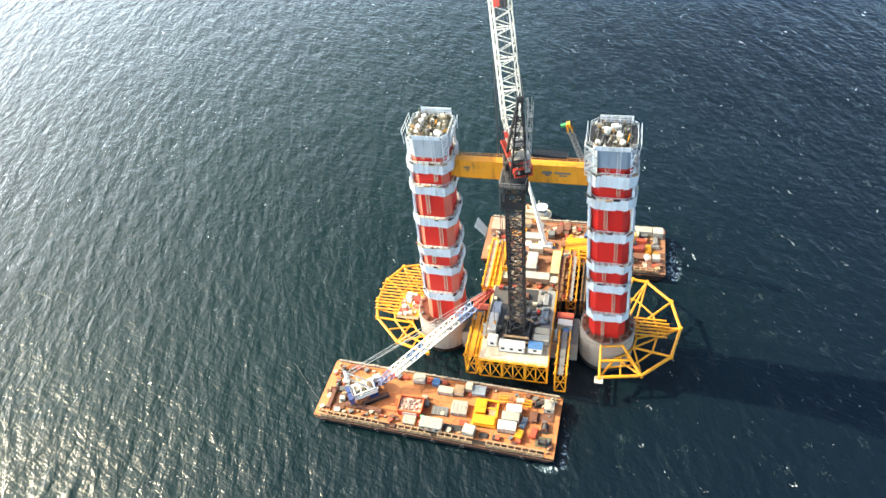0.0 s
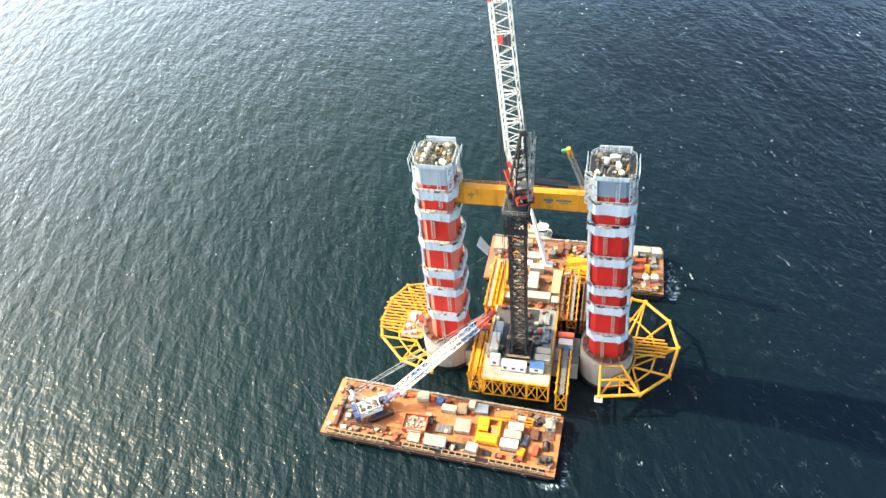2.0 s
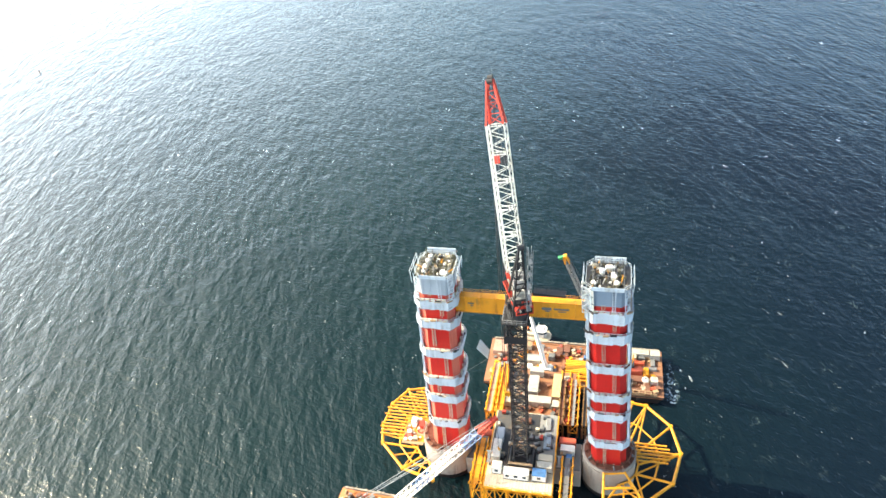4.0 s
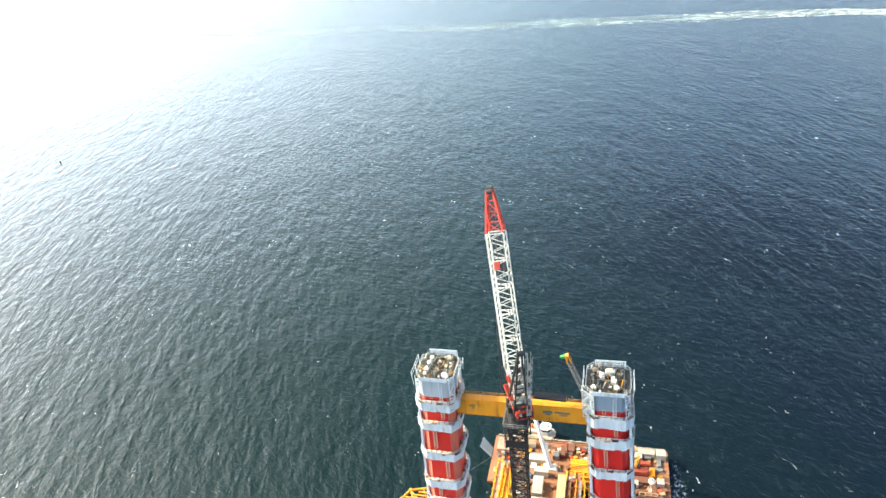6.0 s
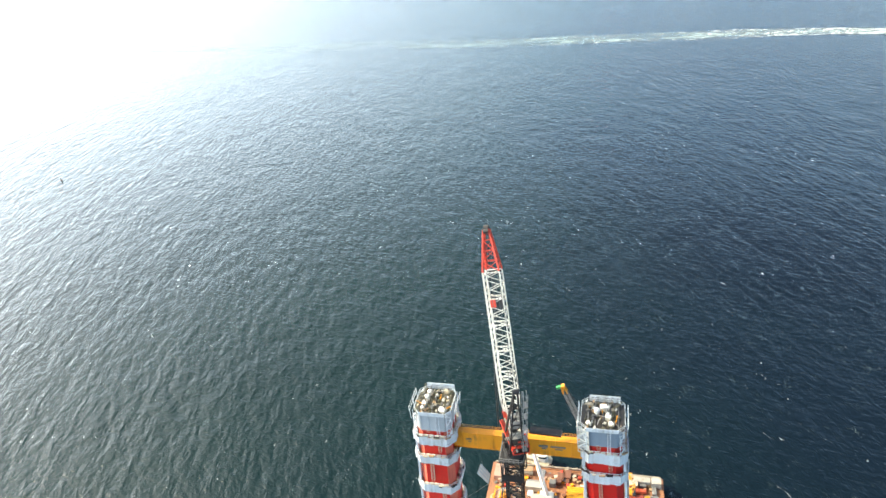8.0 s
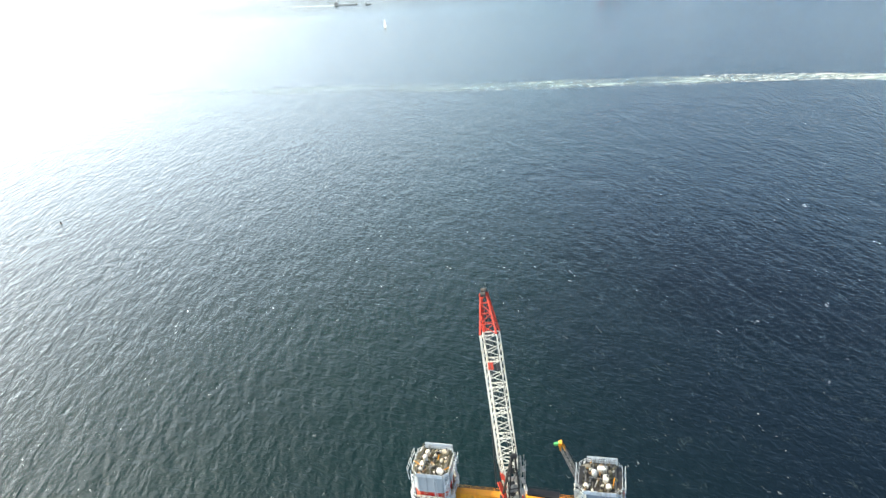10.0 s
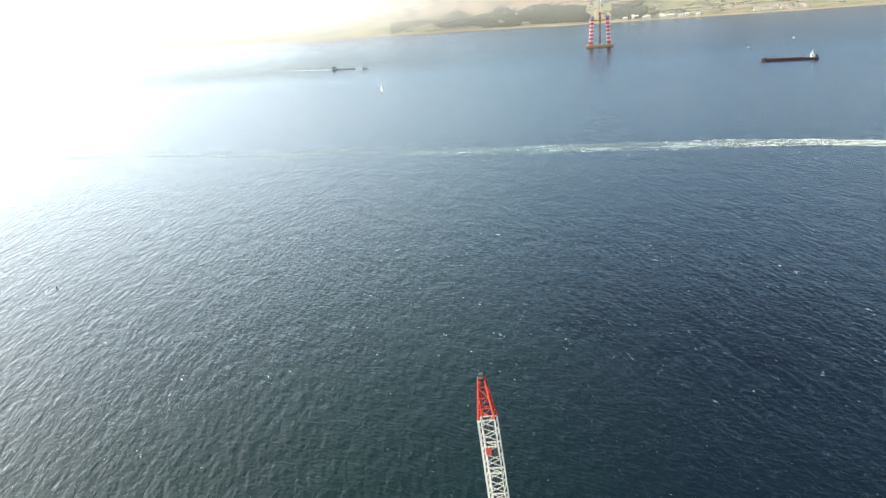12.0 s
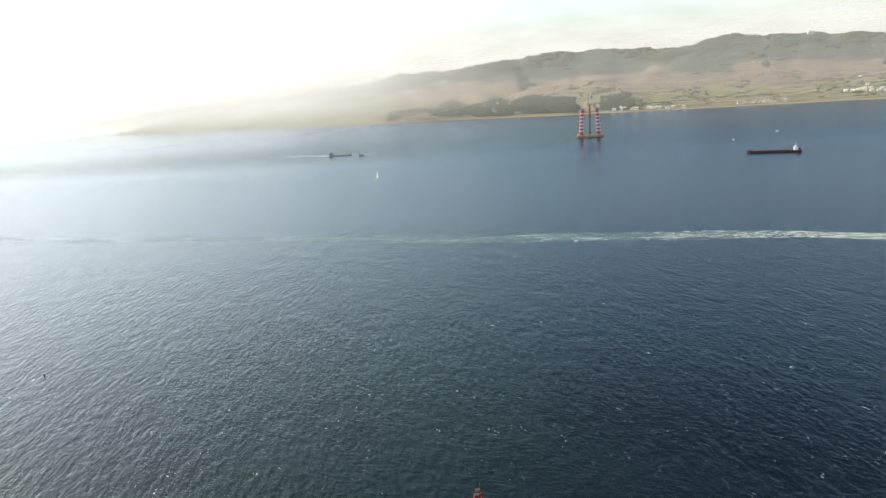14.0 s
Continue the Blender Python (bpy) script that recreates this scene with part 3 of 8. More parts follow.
def tower_leg(side):
    """side -1: the leg at negative x, 1: at positive x. Local origin at the pier's centre on the sea."""
    RINGS = RING_SETS[side]
    leg = thing("bridge_tower", "red steel bridge tower leg leaning inward with white climbing platforms", "bridge tower", (BASE_X[side], 0, 0), group="tower legs")

    def cx(z):
        return -side * (z - 9) * LEAN[side]

    cuts = [FOOT + 0.3] + [r[0] + 0.9 for r in RINGS] + [79.0]
    for k, (z0, z1) in enumerate(zip(cuts, cuts[1:])):
        bm = bmesh.new()
        h0, h1 = leg_half(z0), leg_half(z1)
        o0 = [(x + cx(z0), y, z0) for x, y in octagon(h0, h0, 1.8)]
        o1 = [(x + cx(z1), y, z1 - 0.06) for x, y in octagon(h1, h1, 1.8)]
        prism(bm, o0, o1)
        seg = part("steel_segment", bm, "red", leg)
        if side < 0:
            # paler salmon plates over this leg's bevelled corners
            for i in (1, 3, 5, 7):
                j = (i + 1) % 8
                bm = bmesh.new()
                g = 1.012
                a, b, c, d = o0[i], o0[j], o1[j], o1[i]
                mid_a, mid_b = cx(z0), cx(z1)
                outer_ = [(mid_a + (a[0] - mid_a) * g, a[1] * g, a[2] + 0.05), (mid_a + (b[0] - mid_a) * g, b[1] * g, b[2] + 0.05)]
                upper_ = [(mid_b + (c[0] - mid_b) * g, c[1] * g, c[2] - 0.55), (mid_b + (d[0] - mid_b) * g, d[1] * g, d[2] - 0.55)]
                prism(bm, [a, b, c[:2] + (c[2] - 0.55,), d[:2] + (d[2] - 0.55,)], outer_ + upper_)
                part("corner_plate", bm, "salmon", seg, "salmon corner plate")
        # weld bands and lugs on the faces
        bm = bmesh.new()
        zt = z1 - 0.5
        ht = leg_half(zt) + 0.04
        prism(bm, [(x + cx(zt), y, zt) for x, y in octagon(ht, ht, 1.82)], [(x + cx(zt), y, zt + 0.16) for x, y in octagon(ht, ht, 1.82)])
        part("weld_band", bm, "primer", seg)
        # access ladder on the front, to one side or the other by turns
        lx = 1.7 if k % 2 else -1.2
        bm = bmesh.new()
        za, zb = z0 + (0.2 if k == 0 else 3.4), z1 + 0.4
        fy0, fy1 = -leg_half(za) - 0.18, -leg_half(zb) - 0.18
        for dx in (-0.42, 0.42):
            bar(bm, (cx(za) + lx + dx, fy0, za), (cx(zb) + lx + dx, fy1, zb), 0.12)
        rungs = int((zb - za) / 0.6)
        for i in range(rungs + 1):
            t = i / max(1, rungs)
            x, y, z = cx(za) + (cx(zb) - cx(za)) * t + lx, fy0 + (fy1 - fy0) * t, za + (zb - za) * t
            bar(bm, (x - 0.42, y, z), (x + 0.42, y, z), 0.08)
        rungs_of = part("ladder", bm, "cream", leg, "cream caged ladder")
        bm = bmesh.new()
        for dx in (-0.42, 0.42):
            bar(bm, (cx(za) + lx + dx, fy0 - 0.6, za), (cx(zb) + lx + dx, fy1 - 0.6, zb), 0.07)
        for i in range(0, rungs + 1, 2):
            t = i / max(1, rungs)
            x, y, z = cx(za) + (cx(zb) - cx(za)) * t + lx, fy0 + (fy1 - fy0) * t, za + (zb - za) * t
            bar(bm, (x - 0.42, y - 0.6, z), (x + 0.42, y - 0.6, z), 0.06)
        part("ladder_cage", bm, "cream", rungs_of)
    # climbing platforms
    for k, (z0, z1) in enumerate(RINGS):
        hi, ho = leg_half(z0) + 0.12, 6.15 - 0.004 * k
        outer = octagon(ho, ho, 2.1)
        inner = octagon(hi, hi, 1.85)
        bm = bmesh.new()
        for i in range(8):
            j = (i + 1) % 8
            a, b, c, d = outer[i], outer[j], inner[j], inner[i]
            prism(bm, [(p[0] + cx(z0), p[1], z0 + 0.55) for p in (a, b, c, d)], [(p[0] + cx(z0), p[1], z0 + 0.75) for p in (a, b, c, d)])
        deck = part("platform_deck", bm, "steel", leg, "galvanised grating deck")
        h = z1 - z0
        base = None
        for i in range(8):
            a, b = Vector(outer[i]), Vector(outer[(i + 1) % 8])
            ln = (b - a).length
            cnt = 6 if ln > 5 else 2
            ang = math.degrees(math.atan2(b.y - a.y, b.x - a.x))
            for q in range(cnt):
                c = a.lerp(b, (q + 0.5) / cnt)
                m = pose(c.x + cx(z0), c.y, z0 + random.uniform(-0.2, 0.2), random.uniform(-3.0, 3.0), 0, ang) @ Matrix.Diagonal((ln / cnt, 1, 1, 1))
                if base is None:
                    base = part("screen_panel", screen_panel_mesh(h), "screen", deck)
                    base.matrix_basis = m
                else:
                    again(base, deck, m)
        # jacks and tool boxes along the deck
        bm = bmesh.new()
        box(bm, (0, 0, 0.55), (1.1, 0.6, 1.1))
        box(bm, (0, 0, 1.14), (1.2, 0.7, 0.08))
        box(bm, (0, -0.31, 0.55), (0.7, 0.05, 0.6))
        first = part("tool_box", bm, "cream", deck, "cream equipment box")
        spots = [(-3.4 + 1.55 * q, -ho + 0.55) for q in range(5)] + [(ho - 0.6, -2.5 + 2.4 * q) for q in range(3)] + [(-ho + 0.6, -2.0 + 2.4 * q) for q in range(3)]
        for q, (x, y) in enumerate(spots):
            m = pose(cx(z0) + x, y, z1 - (1.2 if side > 0 else 0.9), 0, 0, 0 if abs(y) > 5 else 90)
            if q == 0:
                first.matrix_basis = m
            else:
                again(first, deck, m)
        # planks, lines and rolled nets hung over the screens
        rs = random.Random(40 + 7 * k + side)
        for q in range(7):
            i = rs.choice([0, 0, 1, 2, 6, 7])
            a, b = Vector(outer[i]), Vector(outer[(i + 1) % 8])
            c = a.lerp(b, rs.uniform(0.1, 0.9)) * 1.02
            d = (b - a).normalized() * rs.uniform(0.3, 1.1)
            z = z1 + rs.uniform(-0.25, 0.3)
            bm = bmesh.new()
            bar(bm, (c.x - d.x + cx(z0), c.y - d.y, z), (c.x + d.x + cx(z0), c.y + d.y, z + rs.uniform(-0.3, 0.3)), rs.uniform(0.2, 0.5))
            part("hung_plank", bm, rs.choice(["dark", "rustdark", "tan", "cream", "dark"]), deck)
        bm = bmesh.new()
        railing(bm, [(x * 0.98 + cx(z0), y * 0.98, z1 - 0.5) for x, y in outer + outer[:1]], 1.3, 1.6, 0.09)
        part("guard_rail", bm, "screen", deck, "thin white tube rail")
        for i in range(8):
            bm = bmesh.new()
            a, b = inner[i], outer[i]
            bar(bm, (a[0] + cx(z0), a[1], z0 - 1.6), (b[0] + cx(z0), b[1], z0 + 0.5), 0.16)
            bar(bm, (a[0] + cx(z0), a[1], z0 + 0.5), (b[0] + cx(z0), b[1], z0 + 0.5), 0.16)
            part("bracket", bm, "steel", deck)
    # pale scaffold screens that link the rings along both flanks
    for k in range(len(RINGS) - 1):
        za, zb = RINGS[k][1], RINGS[k + 1][0]
        for sx in (-1, 1) if side > 0 else (-1,):
            for q in range(4):
                y = -3.3 + 2.2 * q
                if side < 0 and q not in (0, 3):
                    continue
                bm = bmesh.new()
                xa, xb = cx(za) + sx * (leg_half(za) + 0.55), cx(zb) + sx * (leg_half(zb) + 0.65)
                bar(bm, (xa, y, za - 0.2), (xb, y, zb + 0.4), 0.6, 1.6, (0, 1, 0))
                for z in range(int((zb - za) / 1.6)):
                    t = (z + 0.5) * 1.6 / (zb - za)
                    bar(bm, (xa + (xb - xa) * t + sx * 0.3, y - 0.7, za + (zb - za) * t), (xa + (xb - xa) * t + sx * 0.3, y + 0.7, za + (zb - za) * t), 0.18)
                part("flank_screen", bm, "screen", leg, "pale scaffold screen on the flank")
    # top lift: grey shuttered block with corner stair frames
    z0, z1 = 79.0, 85.0
    bm = bmesh.new()
    h0 = leg_half(z0) + 0.1
    prism(bm, [(x + cx(z0), y, z0) for x, y in octagon(h0, h0, 1.4)], [(x + cx(z1), y, z1) for x, y in octagon(h0, h0, 1.4)])
    # left leg: paler copy of the panel grey, for its sunlit look
    top = part("top_segment", bm, "panel" if side > 0 else "cool", leg, "blue-grey primed top segment" if side > 0 else "top segment in paler silver-grey for its sunlit look")
    upright = [(x, y) for x in (-3, -1, 1, 3) for y in (-h0 - 0.05, h0 + 0.05)] + [(x, y) for x in (-h0 - 0.05, h0 + 0.05) for y in (-3, -1, 1, 3)]
    members("stiffener", [((cx(79.4) + x, y, 79.4), (cx(84.8) + x, y, 84.8), 0.14) for x, y in upright], "panel" if side > 0 else "cool", top)
    for sx in (-1, 1):
        for sy in (-1, 1):
            bm = bmesh.new()
            zb = RINGS[-1][1] - 0.6
            for q in range(4):
                bmz = zb + q * 2.2
                x0, y0 = cx(bmz) + sx * 4.9, sy * 4.9
                for dx in (-0.9, 0.9):
                    ex = Vector((0.65 * sx * dx, -0.65 * sy * dx, 0))
                    p = Vector((x0, y0, bmz)) + ex
                    bar(bm, p, p + Vector((0, 0, 2.2)), 0.16)
                e = Vector((0.6 * sx, -0.6 * sy, 0))
                p = Vector((x0, y0, bmz))
                s = 1 if q % 2 else -1
                bar(bm, p + e * s, p - e * s + Vector((0, 0, 2.2)), 0.22)
                bar(bm, p + e, p - e, 0.16)
                bar(bm, p + e + Vector((0, 0, 1.1)), p - e + Vector((0, 0, 1.1)), 0.12)
            part("stair_frame", bm, "screen", top, "white corner stair frame")
    # working deck with its rails, tanks and jacks
    zt = 84.9
    ho = 5.7 if side > 0 else 5.3
    rim = octagon(ho, ho, 1.6)
    bm = bmesh.new()
    prism(bm, [(x + cx(zt), y, zt) for x, y in rim], [(x + cx(zt), y, zt + 0.2) for x, y in rim])
    deck = part("working_deck", bm, "dark" if side > 0 else "olive", leg, "dark steel working deck")
    base = None
    for i in range(8):
        a, b = Vector(rim[i]), Vector(rim[(i + 1) % 8])
        ln = (b - a).length
        if i not in ((0,) if side > 0 else (0, 1)):
            bm = bmesh.new()
            railing(bm, [(a.x + cx(zt), a.y, zt + 0.2), (b.x + cx(zt), b.y, zt + 0.2)], 1.3, 1.2, 0.08)
            part("deck_rail", bm, "screen", deck, "white tube railing")
            continue
        cnt = 5 if ln > 5 else 2
        ang = math.degrees(math.atan2(b.y - a.y, b.x - a.x))
        for q in range(cnt):
            c = a.lerp(b, (q + 0.5) / cnt)
            m = pose(c.x + cx(zt), c.y, zt - 0.1, random.uniform(-3, 3), 0, ang) @ Matrix.Diagonal((ln / cnt, 1, 1, 1))
            if base is None:
                base = part("parapet_panel", screen_panel_mesh(1.3), "screen", deck)
                base.matrix_basis = m
            else:
                again(base, deck, m)
    rnd = random.Random(5 + side)

    def item(name, bm, mat, label=""):
        part(name, bm, mat, deck, label)

    bm = bmesh.new()
    for dx, dy in ((-2.1, 2.9), (-2.4, 0.9)) if side < 0 else ((-1.6, 1.0),):
        tube(bm, (cx(zt) + dx, dy, zt + 0.2), (cx(zt) + dx, dy, zt + 1.8), 0.72, 12)
        tube(bm, (cx(zt) + dx, dy, zt + 1.8), (cx(zt) + dx, dy, zt + 2.1), 0.72, 12, 0.3)
    item("water_tank", bm, "white", "white plastic water tank")
    boxes = ((-2.7, -1.4, 1.3, 1.7, 1.4), (-2.9, -3.0, 1.1, 0.9, 1.0), (2.9, -3.6, 1.9, 1.3, 1.5), (2.6, 4.0, 1.7, 1.3, 1.3), (0.2, 2.5, 0.9, 0.8, 1.0)) if side < 0 else \
            ((0.4, 2.6, 2.4, 1.5, 1.6), (1.4, -0.6, 1.5, 2.3, 1.5), (2.2, -3.2, 1.5, 1.2, 1.2), (-3.6, -3.4, 1.2, 1.4, 1.0), (-3.4, 3.6, 1.5, 0.8, 1.2))
    for dx, dy, sx, sy, sz in boxes:
        bm = bmesh.new()
        box(bm, (cx(zt) + dx, dy, zt + 0.2 + sz / 2), (sx, sy, sz), rnd.uniform(-14, 14))
        bmesh.ops.bevel(bm, geom=list(bm.edges), offset=0.16, segments=2, affect="EDGES")
        item("machine_box", bm, rnd.choice(["white", "white", "cream"]), "white site generator box")
        bm = bmesh.new()
        tube(bm, (cx(zt) + dx + sx * 0.3, dy, zt + sz), (cx(zt) + dx + sx * 0.3, dy + 0.2, zt + sz + 0.9), 0.14, 8)
        item("exhaust", bm, "dark")
    for q in range(14):
        a = rnd.uniform(0, math.pi)
        p = Vector((cx(zt) + rnd.uniform(-4, 4), rnd.uniform(-4, 4.5), zt + rnd.uniform(0.6, 1.5)))
        d = Vector((math.cos(a), math.sin(a), rnd.uniform(-0.15, 0.15))) * rnd.uniform(0.8, 2.2)
        bm = bmesh.new()
        tube(bm, p - d, p + d, rnd.uniform(0.08, 0.18), 7)
        item("pipe_run", bm, rnd.choice(["olive", "cream", "steel", "yellow", "dark"]))
    for q in range(10):
        bm = bmesh.new()
        x, y = rnd.uniform(-4.4, 4.4), rnd.uniform(-4.4, 5.0)
        railing(bm, [(cx(zt) + x, y, zt + 0.2), (cx(zt) + x, y + rnd.uniform(1.2, 2.4), zt + 0.2)], rnd.uniform(1.0, 2.0), 0.8, 0.09)
        item("frame_panel", bm, rnd.choice(["olive", "steel", "screen", "dark"]))
    for q in range(110):
        bm = bmesh.new()
        x, y = rnd.uniform(-4.6, 4.6), rnd.uniform(-4.8, 5.2)
        s = rnd.uniform(0.2, 0.62)
        box(bm, (cx(zt) + x, y, zt + 0.2 + s / 2), (s * rnd.uniform(0.8, 2.2), s * rnd.uniform(0.6, 1.4), s), rnd.uniform(0, 90))
        tube(bm, (cx(zt) + x, y, zt + s), (cx(zt) + x, y, zt + s + rnd.uniform(0.2, 0.8)), 0.12, 6)
        item("tool_chest", bm, rnd.choice(["olive", "olive", "grey", "cream", "dark", "white", "tan", "dark", "olive"]))
    for q in range(5):
        bm = bmesh.new()
        x = -4 + 2 * q
        bar(bm, (cx(zt) + x, -5.2, zt + 0.35), (cx(zt) + x, 5.2, zt + 0.35), 0.3, 0.35)
        item("grillage_beam", bm, "grey")
    for sx in (-1, 1):
        bm = bmesh.new()
        for q in range(3):
            y = -4.2 + 3.9 * q
            bar(bm, (cx(zt) + sx * 6.2, y, zt - 2.4), (cx(zt) + sx * 6.5, y, zt + 1.8), 0.14)
        bar(bm, (cx(zt) + sx * 6.5, -4.4, zt + 1.7), (cx(zt) + sx * 6.5, 3.8, zt + 1.7), 0.1)
        bar(bm, (cx(zt) + sx * 6.42, -4.4, zt + 0.6), (cx(zt) + sx * 6.42, 3.8, zt + 0.6), 0.1)
        item("guide_mast", bm, "screen", "white outer guide frame")
    if side > 0:
        bm = bmesh.new()
        for q in range(5):
            za, zb = 76.6 + 1.8 * q, 78.4 + 1.8 * q
            for x0_, x1_, y_ in ((-6.6, -4.4, -4.9), (-6.6, -4.4, -3.2)):
                bar(bm, (cx(za) + x0_, y_, za), (cx(zb) + x0_, y_, zb), 0.2)
                bar(bm, (cx(za) + x1_, y_, za), (cx(zb) + x1_, y_, zb), 0.2)
                bar(bm, (cx(za) + x0_, y_, za), (cx(za) + x1_, y_, za), 0.2)
                bar(bm, (cx(za) + (x0_ if q % 2 else x1_), y_, za), (cx(zb) + (x1_ if q % 2 else x0_), y_, zb), 0.42)
            box(bm, (cx(za) - 6.7, -4.0, (za + zb) / 2), (0.08, 2.2, 1.6))
        part("stair_scaffold", bm, "white", top, "white lattice scaffold stair")
        bm = bmesh.new()
        c0, c1 = Vector((-5.6, -3.6, 0)), Vector((-3.7, -5.5, 0))
        low = [(cx(77.4) + v.x + dx, v.y + dx, 77.4) for v, dx in ((c0, 0), (c1, 0), (c1, 0.12), (c0, 0.12))]
        high = [(cx(84.6) + v.x + dx, v.y + dx, 84.6) for v, dx in ((c0, 0), (c1, 0), (c1, 0.12), (c0, 0.12))]
        prism(bm, low, high)
        part("stair_screen", bm, "white", top, "white sheeted corner stair")
        for q in range(6):
            t = (q + 0.5) / 6
            bm = bmesh.new()
            bar(bm, Vector(low[0]).lerp(Vector(high[0]), t), Vector(low[1]).lerp(Vector(high[1]), t + (0.1 if q % 2 else -0.08)), 0.22)
            part("screen_brace", bm, "steel", top)
    bm = bmesh.new()
    for z in (0.4, 1.1, 1.8, 2.2):
        bar(bm, (cx(zt) - 3.6, 5.85, zt + z), (cx(zt) + 4.4, 5.85, zt + z), 0.16)
    for q in range(7):
        bar(bm, (cx(zt) - 3.6 + 1.33 * q, 5.85, zt), (cx(zt) - 3.6 + 1.33 * q, 5.85, zt + 2.3), 0.14)
    if side < 0:
        box(bm, (cx(zt) + 0.4, 5.92, zt + 1.3), (7.6, 0.06, 1.5))
    item("wind_screen", bm, "screen", "white wind screen frame")
    bm = bmesh.new()
    for dx in (1.2, 2.0):
        bar(bm, (cx(80) + dx, -h0 - 0.3, 77.6), (cx(84) + dx, -h0 - 0.3, 84.6), 0.12)
    for q in range(12):
        bar(bm, (cx(82) + 1.2, -h0 - 0.3, 77.8 + 0.58 * q), (cx(82) + 2.0, -h0 - 0.3, 77.8 + 0.58 * q), 0.09)
    part("ladder", bm, "screen", leg, "white ladder")
    return leg


tower_leg(-1)
tower_leg(1)


def pier(side):
    p = thing("concrete_pier", "round grey concrete pier shaft rising from the sea", "pier", (27.5 if side > 0 else -25.6, 0, 0), group="piers")
    bm = bmesh.new()
    tube(bm, (0, 0, -8), (0, 0, FOOT - 1.0), 8.45, 48)
    part("shaft", bm, "concrete", p, smooth=False)
    bm = bmesh.new()
    tube(bm, (0, 0, FOOT - 1.0), (0, 0, FOOT), 8.2, 48)
    part("shaft_cap", bm, "concrete", p)
    bm = bmesh.new()
    tube(bm, (0, 0, -1), (0, 0, 1.6), 8.51, 48)
    part("tide_band", bm, "hull", p, "dark wet band at the waterline")
    bm = bmesh.new()
    tube(bm, (0, 0, FOOT), (0, 0, FOOT + 0.3), 7.9, 40)
    part("anchor_plate", bm, "rustdark", p, "rust-brown base plate")
    bm = bmesh.new()
    for i in range(60):
        a = 2 * math.pi * i / 60
        x, y = 6.7 * math.cos(a), 6.7 * math.sin(a)
        bar(bm, (x, y, FOOT + 0.3), (x * 1.02, y * 1.02, FOOT + 1.9 + 0.7 * math.sin(i * 5.1)), 0.24)
    part("anchor_ring", bm, "rustdark", p, "ring of rusty anchor bars")
    bm = bmesh.new()
    pts = [(8.35 * math.cos(2 * math.pi * i / 28), 8.35 * math.sin(2 * math.pi * i / 28), FOOT) for i in range(29)]
    railing(bm, pts, 1.1, 1.6, 0.07)
    part("guard_rail", bm, "steel", p)
    for i in range(16):
        bm = bmesh.new()
        a = 2 * math.pi * (i + 0.5) / 16
        c, s = math.cos(a), math.sin(a)
        box(bm, (7.3 * c, 7.3 * s, FOOT + 0.7), (0.9, 0.5, 0.8), math.degrees(a))
        bar(bm, (7.3 * c, 7.3 * s, FOOT + 1.0), (6.4 * c, 6.4 * s, FOOT + 1.9), 0.2)
        part("jack_block", bm, "rustdark" if i % 3 else "grey", p)
    for i in range(4):
        bm = bmesh.new()
        z = 3.0 + 2.6 * i
        tube(bm, (0, 0, z), (0, 0, z + 0.08), 8.475, 48)
        part("pour_joint", bm, "concrete", p)
    return p


pier(-1)
pier(1)


def cross_girder():
    g = thing("cross_girder", "yellow steel box girder strut bolted between the tower legs", "girder", (0, -0.5, 70.6))
    half = 27.5 - 4.1 * (73 - 9) / 77 - 4.4
    n = 9
    step = 2 * half / n
    for i in range(n):
        bm = bmesh.new()
        x = -half + step * (i + 0.5)
        box(bm, (x, 0, 2.8), (step - 0.04, 1.8, 5.5))
        for z in (0.02, 5.58):
            box(bm, (x, 0, z), (step - 0.04, 2.3, 0.12))
        for y in (-0.94, 0.94):
            box(bm, (x - step / 2 + 0.12, y, 2.8), (0.16, 0.12, 5.4))
        part("girder_box", bm, "girder", g)
    bm = bmesh.new()
    for y in (-1.1, 1.1):
        railing(bm, [(-half + 0.3, y, 5.64), (half - 0.3, y, 5.64)], 1.0, 2.2, 0.06)
    part("hand_rail", bm, "girder", g)
    for x, w, hgt in ((7.6, 2.6, 0.8), (11.6, 4.2, 0.5), (-13.5, 1.6, 0.4)):
        bm = bmesh.new()
        box(bm, (x, -0.98, 3.2), (w, 0.14, hgt))
        box(bm, (x + 0.2, -1.05, 2.4), (w * 0.5, 0.1, hgt * 0.6))
        part("patch_plate", bm, "grey", g, "grey bolted patch plate")
    return g


cross_girder()


